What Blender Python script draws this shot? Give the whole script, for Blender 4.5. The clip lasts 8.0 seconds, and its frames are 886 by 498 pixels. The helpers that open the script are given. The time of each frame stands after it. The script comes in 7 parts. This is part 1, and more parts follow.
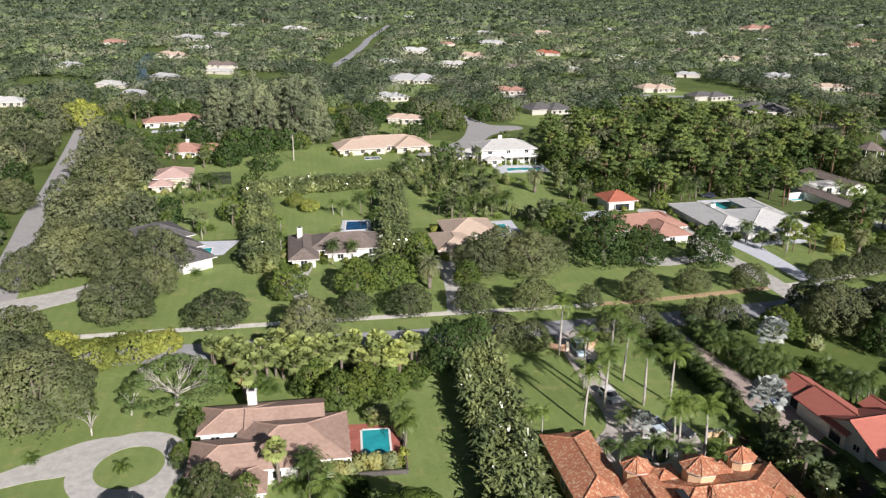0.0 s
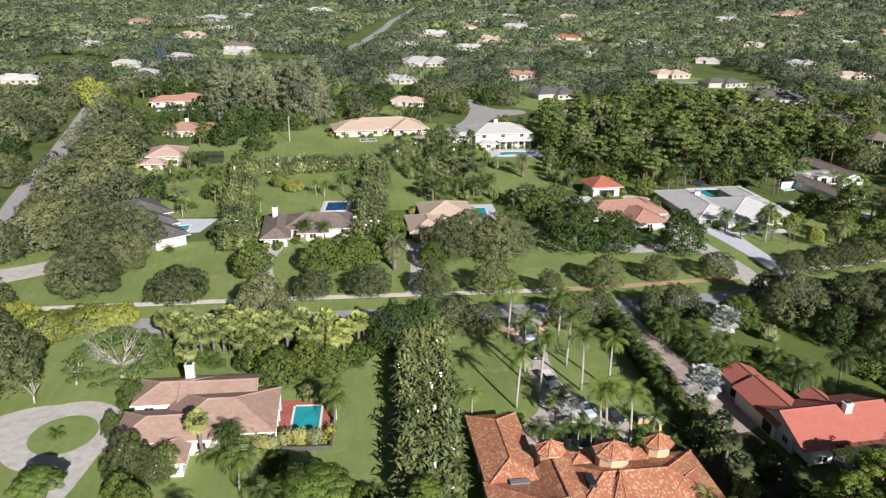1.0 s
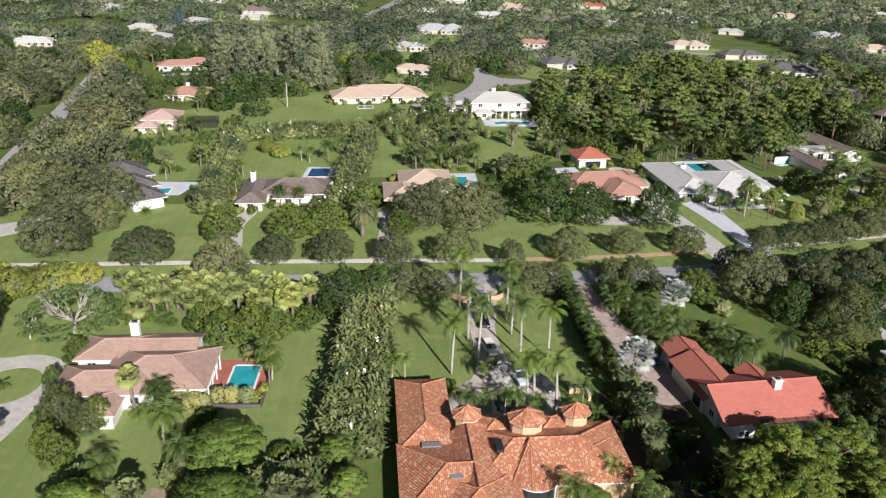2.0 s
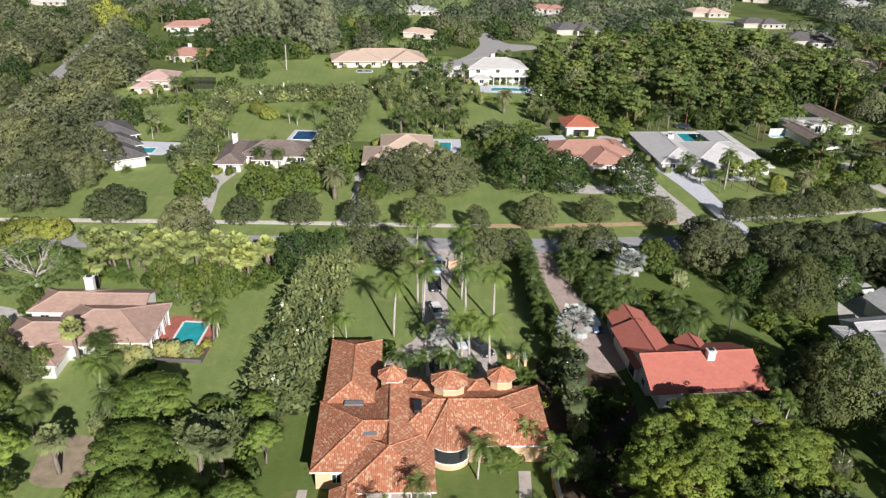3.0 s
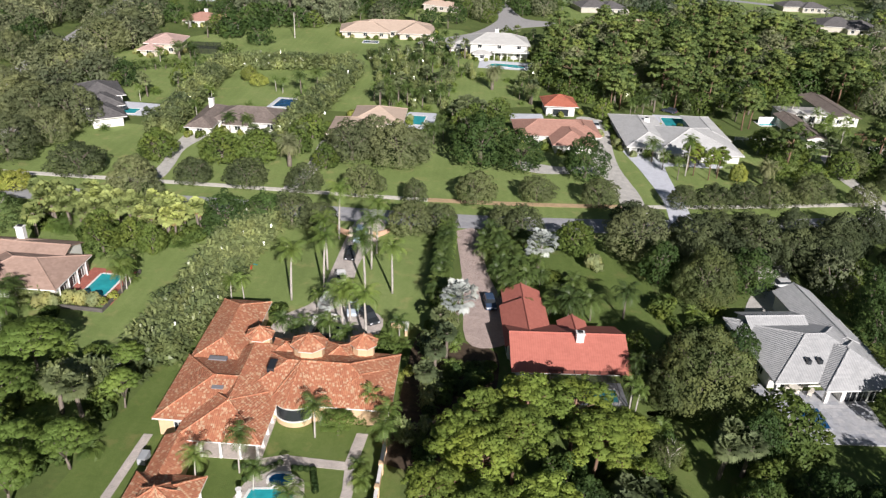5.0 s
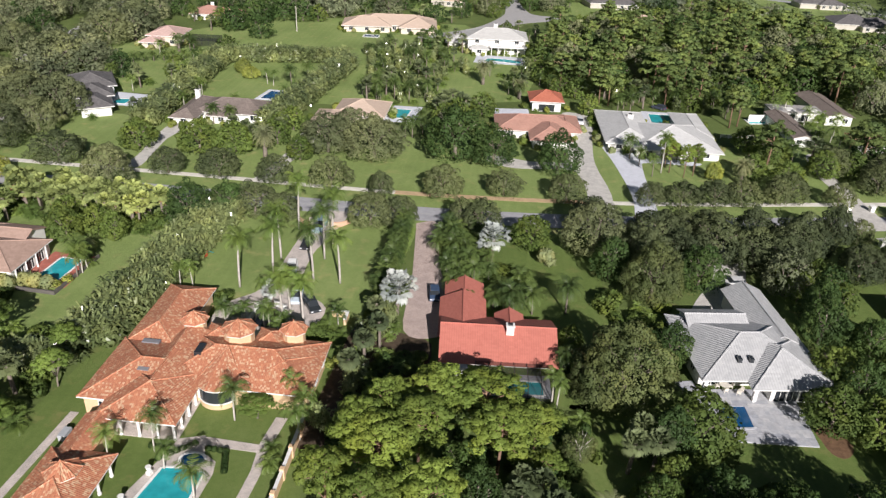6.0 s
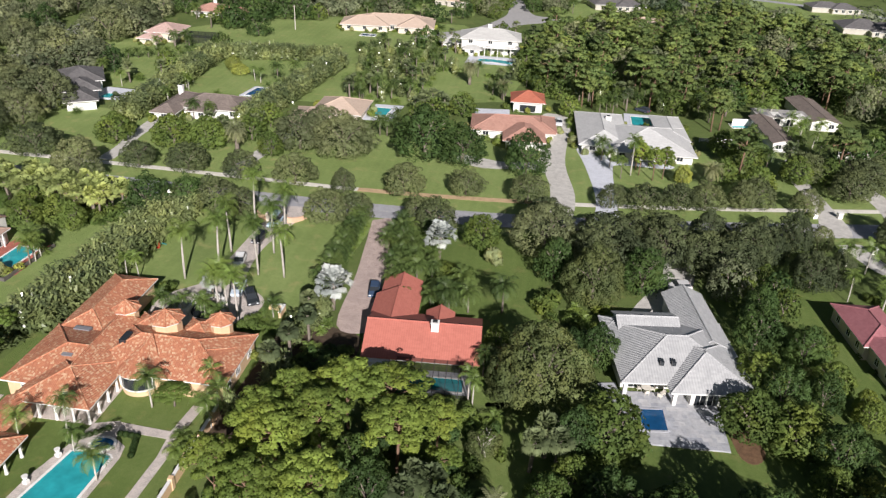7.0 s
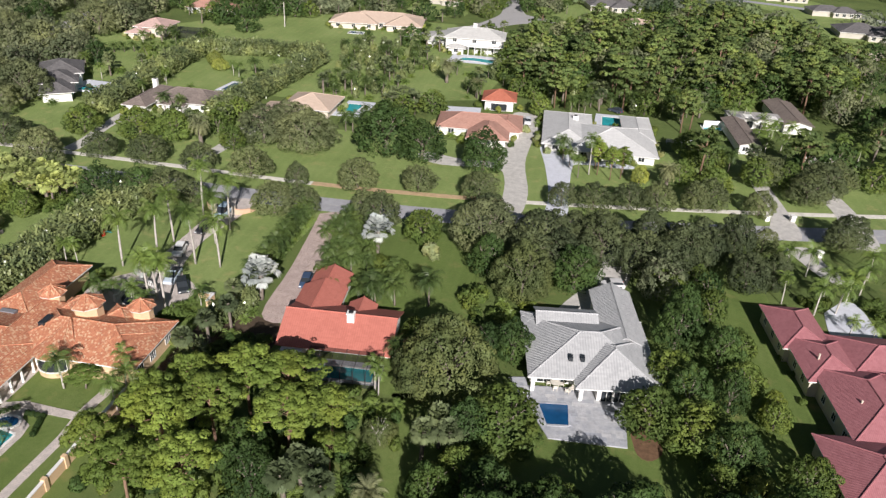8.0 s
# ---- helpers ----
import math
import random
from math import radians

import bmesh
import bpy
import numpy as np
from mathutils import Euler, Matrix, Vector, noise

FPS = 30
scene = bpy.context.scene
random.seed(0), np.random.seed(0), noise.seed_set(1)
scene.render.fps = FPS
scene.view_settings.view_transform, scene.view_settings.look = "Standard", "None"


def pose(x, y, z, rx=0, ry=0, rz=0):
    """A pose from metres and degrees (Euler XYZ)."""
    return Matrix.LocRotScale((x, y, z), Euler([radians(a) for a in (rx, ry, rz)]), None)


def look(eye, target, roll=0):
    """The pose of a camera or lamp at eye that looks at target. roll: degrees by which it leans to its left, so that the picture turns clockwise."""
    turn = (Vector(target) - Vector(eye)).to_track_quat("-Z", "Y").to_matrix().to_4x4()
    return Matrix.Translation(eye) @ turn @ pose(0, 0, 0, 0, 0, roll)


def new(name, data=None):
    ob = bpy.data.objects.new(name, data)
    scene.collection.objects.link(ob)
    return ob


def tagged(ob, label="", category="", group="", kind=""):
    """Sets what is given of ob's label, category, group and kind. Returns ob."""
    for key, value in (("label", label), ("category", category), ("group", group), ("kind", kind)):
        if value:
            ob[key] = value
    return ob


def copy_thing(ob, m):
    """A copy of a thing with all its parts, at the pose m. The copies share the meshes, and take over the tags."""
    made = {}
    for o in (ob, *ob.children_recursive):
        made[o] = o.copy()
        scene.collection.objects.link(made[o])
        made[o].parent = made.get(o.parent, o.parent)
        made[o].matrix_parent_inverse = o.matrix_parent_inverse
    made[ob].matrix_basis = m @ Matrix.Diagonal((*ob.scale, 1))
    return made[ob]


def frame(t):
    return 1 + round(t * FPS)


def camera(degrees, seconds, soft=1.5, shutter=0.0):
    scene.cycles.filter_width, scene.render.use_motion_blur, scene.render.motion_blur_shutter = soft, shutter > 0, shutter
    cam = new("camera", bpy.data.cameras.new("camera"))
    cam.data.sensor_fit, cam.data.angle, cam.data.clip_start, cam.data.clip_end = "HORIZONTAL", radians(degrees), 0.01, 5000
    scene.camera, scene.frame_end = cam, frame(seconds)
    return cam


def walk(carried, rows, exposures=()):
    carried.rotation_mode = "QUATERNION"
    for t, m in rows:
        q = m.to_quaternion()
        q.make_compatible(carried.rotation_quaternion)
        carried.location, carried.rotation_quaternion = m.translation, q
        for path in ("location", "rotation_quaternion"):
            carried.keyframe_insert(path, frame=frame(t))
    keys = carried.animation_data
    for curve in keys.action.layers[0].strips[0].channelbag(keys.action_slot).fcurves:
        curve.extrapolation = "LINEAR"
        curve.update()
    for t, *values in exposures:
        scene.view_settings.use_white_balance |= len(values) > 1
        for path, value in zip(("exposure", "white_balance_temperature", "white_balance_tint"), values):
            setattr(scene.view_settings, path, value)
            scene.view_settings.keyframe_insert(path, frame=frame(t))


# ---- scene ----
cam = camera(60.4, 8.0, 1.35)
PATH = [
    (0, (0.938, 7.192, 67.658), (1.042, 9.076, 66.997), 0.7),
    (0.5, (8.512, 6.521, 67.455), (8.576, 8.405, 66.787), 1.0),
    (1, (16.234, 5.915, 67.642), (16.257, 7.788, 66.941), 1.1),
    (1.5, (23.853, 5.458, 67.838), (23.837, 7.317, 67.101), 1.3),
    (2.8, (43.164, 4.969, 67.818), (43.042, 6.779, 66.975), 1.8),
    (3, (45.798, 5.005, 68.063), (45.664, 6.808, 67.207), 1.9),
    (3.5, (52.792, 4.816, 68.68), (52.618, 6.613, 67.819), 2.2),
    (4, (60.103, 4.872, 69.508), (59.89, 6.658, 68.634), 2.3),
    (4.5, (67.249, 5.328, 70.084), (66.999, 7.096, 69.183), 2.5),
    (4.7, (69.98, 5.47, 70.14), (69.715, 7.231, 69.229), 2.7),
    (5.8, (86.55, 7.05, 71.0), (86.183, 8.778, 70.06), 2.75),
    (6, (89.711, 7.56, 70.94), (89.333, 9.287, 70.003), 2.7),
    (6.5, (97.578, 9.016, 71.577), (97.162, 10.733, 70.638), 2.7),
    (7, (105.398, 10.454, 71.628), (104.944, 12.161, 70.689), 2.8),
    (7.5, (113.343, 11.814, 71.902), (112.851, 13.51, 70.962), 3.0),
    (8, (121.664, 13.652, 71.939), (121.154, 15.342, 70.999), 3.1),
]
walk(cam, [(t, look(eye, target, roll)) for t, eye, target, roll in PATH], ((0.0, 0.48), (8.0, 0.46)))

# ---- light ----
SUN = Vector((0.90, -1.82, 1.04)).normalized()
world = bpy.data.worlds.new("sky")
world.use_nodes = True
scene.world = world
sky = world.node_tree.nodes.new("ShaderNodeTexSky")
sky.sky_type = "NISHITA"
sky.sun_disc = False
sky.sun_elevation = math.asin(SUN.z)
sky.sun_rotation = math.atan2(SUN.x, SUN.y)
backing = world.node_tree.nodes["Background"]
backing.inputs["Strength"].default_value = 0.025
world.node_tree.links.new(sky.outputs["Color"], backing.inputs["Color"])
sun = new("sun", bpy.data.lights.new("sun", "SUN"))
sun.data.energy = 5.0
sun.data.angle = radians(0.6)
sun.data.color = (1.0, 0.94, 0.925)
sun.matrix_world = look(SUN * 200, (0, 0, 0))

# ---- materials ----
class Nodes:
    """Short hand for a node material."""

    def __init__(self, name):
        self.mat = bpy.data.materials.new(name)
        self.mat.use_nodes = True
        self.tree = self.mat.node_tree
        self.shader = self.tree.nodes["Principled BSDF"]
        self.out = self.tree.nodes["Material Output"]

    def add(self, kind, **values):
        node = self.tree.nodes.new("ShaderNode" + kind)
        for key, value in values.items():
            if key == "op":
                node.operation = value
            elif key == "blend":
                node.blend_type = value
            else:
                node.inputs[key.replace("_", " ")].default_value = value
        return node

    def link(self, a, b):
        self.tree.links.new(a, b)

    def math(self, op, a, b=None):
        node = self.tree.nodes.new("ShaderNodeMath")
        node.operation = op
        for i, value in enumerate((a, b)):
            if value is None:
                continue
            if isinstance(value, (int, float)):
                node.inputs[i].default_value = value
            else:
                self.link(value, node.inputs[i])
        return node.outputs[0]

    def noise(self, scale, detail=3.0, rough=0.6, vector=None):
        node = self.add("TexNoise", Scale=scale, Detail=detail, Roughness=rough)
        if vector is None:
            vector = self.position()
        self.link(vector, node.inputs["Vector"])
        return node.outputs["Fac"]

    def position(self):
        return self.add("NewGeometry").outputs["Position"]

    def uv(self):
        return self.add("UVMap").outputs["UV"]

    def ramp(self, fac, stops):
        node = self.tree.nodes.new("ShaderNodeValToRGB")
        els = node.color_ramp.elements
        while len(els) < len(stops):
            els.new(0.5)
        for el, (at, colour) in zip(els, stops):
            el.position = at
            el.color = (*colour, 1)
        self.link(fac, node.inputs["Fac"])
        return node.outputs["Color"]

    def mix(self, fac, a, b, blend="MIX"):
        node = self.tree.nodes.new("ShaderNodeMix")
        node.data_type = "RGBA"
        node.blend_type = blend
        for socket, value in ((node.inputs[0], fac), (node.inputs[6], a), (node.inputs[7], b)):
            if isinstance(value, (int, float)):
                socket.default_value = value
            elif isinstance(value, tuple):
                socket.default_value = (*value, 1)
            else:
                self.link(value, socket)
        return node.outputs[2]

    def bump(self, height, distance=0.02, strength=1.0):
        node = self.add("Bump", Strength=strength, Distance=distance)
        self.link(height, node.inputs["Height"])
        self.link(node.outputs["Normal"], self.shader.inputs["Normal"])

    def finish(self, colour=None, rough=0.8, metal=0.0, spec=0.3):
        if isinstance(colour, tuple):
            self.shader.inputs["Base Color"].default_value = (*colour, 1)
        elif colour is not None:
            self.link(colour, self.shader.inputs["Base Color"])
        self.shader.inputs["Roughness"].default_value = rough
        self.shader.inputs["Metallic"].default_value = metal
        self.shader.inputs["Specular IOR Level"].default_value = spec
        return self.mat


def mul(c, k):
    return tuple(min(1.0, v * k) for v in c)


def foliage(name, c, warm=0.25, translucent=0.27, stands=0.09, rough=0.65, spec=0.2, vary=1.0):
    """Leaves: varied leaf by leaf, plant by plant and over a few metres."""
    n = Nodes(name)
    geo = n.add("NewGeometry")
    leaf = n.ramp(geo.outputs["Random Per Island"], [(0.0, mul(c, 0.86)), (0.55, c), (1.0, mul(c, 1.16))])
    drift = n.noise(0.22, 2.0)
    yellow = (c[0] * 1.7, c[1] * 1.25, c[2] * 0.75)
    tone = n.mix(n.ramp(drift, [(0.42, (0, 0, 0)), (0.7, (warm * 2, warm * 2, warm * 2))]), leaf, yellow)
    plant = n.ramp(n.add("ObjectInfo").outputs["Random"], [(0.0, (0.72, 0.74, 0.72)), (1.0, (1.25, 1.2, 1.1))])
    tone = n.mix(1.0, tone, plant, "MULTIPLY")
    stand = n.ramp(n.noise(stands, 2.0), [(0.35, (1 - 0.32 * vary, 1 - 0.28 * vary, 1 - 0.3 * vary)), (0.5, (1, 1, 1)), (0.66, (1 + 0.34 * vary, 1 + 0.3 * vary, 1 + 0.2 * vary))])
    tone = n.mix(1.0, tone, stand, "MULTIPLY")
    n.finish(tone, rough, 0, spec)
    thin = n.add("BsdfTranslucent")
    n.link(tone, thin.inputs["Color"])
    both = n.add("MixShader", Fac=translucent)
    n.link(n.shader.outputs[0], both.inputs[1])
    n.link(thin.outputs[0], both.inputs[2])
    n.link(both.outputs[0], n.out.inputs["Surface"])
    return n.mat


def grass(name, low, mid, high, mow=0.0):
    n = Nodes(name)
    big, small = n.noise(0.06, 4.0), n.noise(1.3, 4.0, 0.7)
    fine = n.noise(9.0, 2.0, 0.7)
    base = n.ramp(n.math("ADD", n.math("MULTIPLY", big, 0.65), n.math("MULTIPLY", small, 0.35)), [(0.3, low), (0.5, mid), (0.72, high)])
    base = n.mix(0.5, base, n.ramp(fine, [(0.25, (0.55, 0.55, 0.55)), (0.75, (1.3, 1.3, 1.3))]), "MULTIPLY")
    dry = n.ramp(n.noise(0.25, 5.0, 0.65), [(0.56, (0, 0, 0)), (0.72, (0.75, 0.75, 0.75))])
    base = n.mix(dry, base, (high[0] * 1.25, high[1] * 0.95, high[2] * 1.1))
    if mow:
        axis = n.add("SeparateXYZ")
        n.link(n.position(), axis.inputs[0])
        stripe = n.math("SINE", n.math("MULTIPLY", n.math("ADD", axis.outputs["X"], n.math("MULTIPLY", axis.outputs["Y"], 0.137)), mow))
        base = n.mix(n.ramp(stripe, [(0.0, (0, 0, 0)), (1.0, (0.07, 0.07, 0.07))]), base, mul(high, 1.25))
    n.bump(fine, 0.08)
    return n.finish(base, 0.9, 0, 0.15)


def mineral(name, c, spread=0.25, scale=1.0, rough=0.85, stain=0.35):
    """Asphalt, concrete, stucco, stone: grain, blotches and stains."""
    n = Nodes(name)
    grain = n.noise(14.0 * scale, 3.0, 0.7)
    blot = n.noise(0.7 * scale, 5.0, 0.65)
    base = n.ramp(blot, [(0.28, mul(c, 1 - spread)), (0.5, c), (0.75, mul(c, 1 + spread))])
    base = n.mix(0.4, base, n.ramp(grain, [(0.3, (0.7, 0.7, 0.7)), (0.7, (1.2, 1.2, 1.2))]), "MULTIPLY")
    dirt = n.ramp(n.noise(0.21 * scale, 6.0, 0.7), [(0.52, (0, 0, 0)), (0.75, (stain, stain, stain))])
    base = n.mix(dirt, base, mul(c, 0.5))
    n.bump(grain, 0.01)
    return n.finish(base, rough, 0, 0.25)


def pavers(name, a, b, joint, w=0.4, h=0.2):
    n = Nodes(name)
    brick = n.add("TexBrick", Color1=(*a, 1), Color2=(*b, 1), Mortar=(*joint, 1), Scale=1.0, Mortar_Size=0.012, Brick_Width=w, Row_Height=h, Bias=0.0)
    n.link(n.position(), brick.inputs["Vector"])
    base = n.mix(0.55, brick.outputs["Color"], n.ramp(n.noise(0.5, 5.0, 0.7), [(0.3, (0.6, 0.6, 0.6)), (0.7, (1.25, 1.25, 1.25))]), "MULTIPLY")
    n.bump(brick.outputs["Fac"], -0.01)
    return n.finish(base, 0.85, 0, 0.25)


def tiles(name, stops, w=0.3, h=0.38, relief=0.05, cell=1.8, dirt=0.3, rough=0.7, trough_shade=0.45):
    """Barrel roof tiles laid along the slope: each course and column has its own tone."""
    n = Nodes(name)
    split = n.add("SeparateXYZ")
    n.link(n.uv(), split.inputs[0])
    u, v = split.outputs["X"], split.outputs["Y"]
    row = n.math("FLOOR", n.math("DIVIDE", v, h))
    col = n.math("FLOOR", n.math("ADD", n.math("DIVIDE", u, w * cell), n.math("MULTIPLY", row, 0.37)))
    key = n.add("CombineXYZ")
    n.link(col, key.inputs[0])
    n.link(row, key.inputs[1])
    white = n.add("TexWhiteNoise")
    white.noise_dimensions = "2D"
    n.link(key.outputs[0], white.inputs["Vector"])
    tone = n.ramp(white.outputs["Value"], stops)
    old = n.ramp(n.noise(0.35, 5.0, 0.7), [(0.45, (0, 0, 0)), (0.75, (dirt, dirt, dirt))])
    tone = n.mix(old, tone, mul(stops[0][1], 0.4))
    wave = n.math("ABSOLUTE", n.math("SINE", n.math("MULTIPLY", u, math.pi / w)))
    # shade in the troughs between barrels is painted into the tile colour
    groove = n.ramp(wave, [(0.0, (trough_shade, trough_shade, trough_shade)), (0.45, (1, 1, 1))])
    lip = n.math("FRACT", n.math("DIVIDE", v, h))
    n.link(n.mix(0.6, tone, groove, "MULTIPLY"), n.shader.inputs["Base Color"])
    n.bump(n.math("SUBTRACT", wave, n.math("MULTIPLY", lip, 0.5)), relief)
    return n.finish(None, rough, 0, 0.3)


def plain(name, c, rough=0.5, metal=0.0, spec=0.4, spread=0.08):
    n = Nodes(name)
    base = n.ramp(n.noise(2.5, 4.0), [(0.3, mul(c, 1 - spread)), (0.7, mul(c, 1 + spread))])
    return n.finish(base, rough, metal, spec)


def bark(name, c, ring=0.0):
    n = Nodes(name)
    stretch = n.add("Mapping", Scale=(6, 6, 1.2))
    n.link(n.position(), stretch.inputs["Vector"])
    rib = n.noise(1.0, 4.0, 0.7, stretch.outputs[0])
    base = n.ramp(rib, [(0.3, mul(c, 0.5)), (0.5, c), (0.75, mul(c, 1.4))])
    n.bump(rib, 0.05)
    return n.finish(base, 0.9, 0, 0.2)


def water(name, c, ripple=6.0):
    n = Nodes(name)
    base = n.ramp(n.noise(0.4, 3.0), [(0.3, mul(c, 0.8)), (0.7, mul(c, 1.2))])
    n.bump(n.noise(ripple, 2.0), 0.015)
    return n.finish(base, 0.06, 0, 0.5)


def glass(name, c=(0.03, 0.035, 0.04)):
    n = Nodes(name)
    return n.finish(c, 0.08, 0.0, 0.6)


GROUND = grass("rough_grass", (0.075, 0.10, 0.032), (0.12, 0.165, 0.05), (0.17, 0.215, 0.07))
LAWN = grass("lawn", (0.162, 0.219, 0.071), (0.219, 0.291, 0.094), (0.293, 0.352, 0.134), 2.6)
# LAWN darkened for three gardens: their shade is put into the colour
SHADED_LAWN = grass("shaded_lawn", (0.095, 0.136, 0.038), (0.131, 0.186, 0.050), (0.187, 0.233, 0.077), 2.6)
ASPHALT = mineral("asphalt", (0.37, 0.37, 0.39), 0.15)
CONCRETE = mineral("concrete", (0.70, 0.67, 0.60), 0.15)
PALE_ROAD = mineral("pale_asphalt", (0.40, 0.39, 0.385), 0.12)
PALE = mineral("pale_concrete", (0.62, 0.64, 0.70), 0.10)
GRAVEL = mineral("driveway_gravel", (0.54, 0.52, 0.485), 0.22)
SAND = mineral("mulch", (0.24, 0.15, 0.09), 0.35, 2.0)
BRICK_PAVE = pavers("pink_pavers", (0.55, 0.44, 0.395), (0.48, 0.39, 0.355), (0.25, 0.17, 0.15))
COURT = pavers("court_pavers", (0.62, 0.55, 0.505), (0.55, 0.495, 0.455), (0.33, 0.3, 0.27), 0.5, 0.25)
RED_DECK = pavers("red_brick_deck", (0.506, 0.172, 0.132), (0.425, 0.138, 0.103), (0.322, 0.161, 0.127))
STONE = mineral("travertine", (0.42, 0.43, 0.46), 0.3, 1.4)
WATER = water("pool_water", (0.03, 0.36, 0.40))
DEEP = water("deep_pool_water", (0.01, 0.075, 0.19))
CANAL = water("canal_water", (0.06, 0.13, 0.22), 2.0)
GLASS = glass("window_glass")
WHITE = plain("white_paint", (0.8, 0.79, 0.76), 0.6)
CREAM = mineral("cream_stucco", (0.680, 0.480, 0.300), 0.08, 1.0, 0.9, 0.2)
WHITEWALL = mineral("white_stucco", (0.76, 0.75, 0.71), 0.06, 1.0, 0.9, 0.2)
PALEWALL = mineral("pale_stucco", (0.66, 0.58, 0.48), 0.06, 1.0, 0.9, 0.2)
DARK = plain("dark_metal", (0.03, 0.03, 0.032), 0.45)
BARK = bark("grey_bark", (0.20, 0.17, 0.14))
PALEBARK = bark("pale_bark", (0.50, 0.47, 0.42))
ROYALBARK = bark("royal_palm_bark", (0.44, 0.41, 0.37))
CROWNSHAFT = plain("crownshaft", (0.20, 0.30, 0.05), 0.5)
REDBARK = bark("pine_bark", (0.25, 0.16, 0.11))
ORANGE_TILE = tiles("orange_barrel_tiles", [(0.0, (0.460, 0.175, 0.101)), (0.5, (0.539, 0.224, 0.126)), (0.78, (0.584, 0.266, 0.148)), (0.83, (0.629, 0.393, 0.244)), (1.0, (0.685, 0.484, 0.321))], w=0.26, h=0.3, cell=1.0, trough_shade=0.68)
BROWN_TILE = tiles("brown_tiles", [(0.0, (0.384, 0.264, 0.210)), (1.0, (0.456, 0.318, 0.258))], relief=0.012, trough_shade=0.85)
RED_TILE = tiles("red_tiles", [(0.0, (0.46, 0.155, 0.118)), (1.0, (0.51, 0.178, 0.136))], w=0.36, relief=0.012, dirt=0.12, trough_shade=0.75)
ROSE_TILE = tiles("rose_tiles", [(0.0, (0.350, 0.138, 0.150)), (1.0, (0.405, 0.168, 0.182))], w=0.26, relief=0.02, dirt=0.2, trough_shade=0.72)
GREY_TILE = tiles("pale_grey_tiles", [(0.0, (0.43, 0.435, 0.44)), (1.0, (0.51, 0.515, 0.515))], w=0.42, relief=0.05, dirt=0.15, trough_shade=0.8)
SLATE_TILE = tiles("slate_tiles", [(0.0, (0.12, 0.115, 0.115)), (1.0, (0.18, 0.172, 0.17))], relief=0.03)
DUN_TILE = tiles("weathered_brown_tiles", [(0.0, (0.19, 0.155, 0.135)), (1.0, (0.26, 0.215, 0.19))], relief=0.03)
TAN_TILE = tiles("tan_tiles", [(0.0, (0.52, 0.40, 0.315)), (1.0, (0.58, 0.46, 0.37))], relief=0.012, dirt=0.15, trough_shade=0.8)
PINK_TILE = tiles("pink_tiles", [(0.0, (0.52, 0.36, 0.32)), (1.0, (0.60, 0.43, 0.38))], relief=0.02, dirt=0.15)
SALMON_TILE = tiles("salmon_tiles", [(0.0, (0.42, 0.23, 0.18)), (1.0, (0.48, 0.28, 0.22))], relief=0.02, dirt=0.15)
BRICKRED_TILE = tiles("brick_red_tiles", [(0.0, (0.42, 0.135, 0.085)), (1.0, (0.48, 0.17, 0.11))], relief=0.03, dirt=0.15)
PALE_TILE = tiles("pale_roof_tiles", [(0.0, (0.54, 0.54, 0.53)), (1.0, (0.61, 0.61, 0.60))], w=0.4, relief=0.012, dirt=0.2, trough_shade=0.85)
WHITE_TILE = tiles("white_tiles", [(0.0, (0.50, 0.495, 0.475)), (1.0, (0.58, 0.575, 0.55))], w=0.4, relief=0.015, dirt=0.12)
OAK = foliage("live_oak_leaves", (0.155, 0.182, 0.094), 0.03)
MIDOAK = foliage("grey_oak_leaves", (0.188, 0.216, 0.124), 0.02)
STREETLEAF = foliage("street_oak_leaves", (0.118, 0.146, 0.070), 0.05)
ROADOAK = foliage("shaded_oak_leaves", (0.092, 0.118, 0.060), 0.05)
OLIVE = foliage("olive_oak_leaves", (0.112, 0.145, 0.060), 0.12)
DARKLEAF = foliage("dark_leaves", (0.060, 0.108, 0.034), 0.14)
GREENLEAF = foliage("green_leaves", (0.110, 0.166, 0.044), 0.22)
LIME = foliage("lime_leaves", (0.270, 0.315, 0.080), 0.1)
PINE = foliage("pine_needles", (0.190, 0.266, 0.060), 0.15)
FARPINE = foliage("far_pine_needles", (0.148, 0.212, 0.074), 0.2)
FLATLEAF = foliage("ear_tree_leaves", (0.155, 0.235, 0.058), 0.1)
DARKFEATHER = foliage("dark_palm_fronds", (0.098, 0.152, 0.048), 0.14, 0.3, 0.09, 0.45, 0.4)
FEATHER = foliage("palm_fronds", (0.150, 0.228, 0.062), 0.14, 0.3, 0.09, 0.45, 0.4)
SPREADLEAF = foliage("spreading_tree_leaves", (0.118, 0.180, 0.066), 0.05)
FAN = foliage("sabal_fans", (0.320, 0.385, 0.150), 0.05)
GREENFAN = foliage("green_sabal_fans", (0.165, 0.208, 0.108), 0.05)
DEADFAN = foliage("dead_fans", (0.260, 0.180, 0.090), 0.0, 0.2)
SILVER = foliage("silver_fans", (0.410, 0.450, 0.465), 0.0, 0.1)
DATE = foliage("date_fronds", (0.205, 0.230, 0.130), 0.1)
HEDGE = foliage("hedge_leaves", (0.212, 0.262, 0.118), 0.1, 0.25, 0.09, 0.22, 0.6)
CASUARINA = foliage("casuarina_needles", (0.255, 0.295, 0.185), 0.0)
VARIEGATED = foliage("variegated_leaves", (0.280, 0.330, 0.170), 0.3)
# far leaves paled and blued: the haze of distance is mixed into their colour
HAZED_OAK = foliage("hazed_oak_leaves", (0.245, 0.275, 0.200), 0.0, 0.4, 0.05, 0.65, 0.15, 1.2)
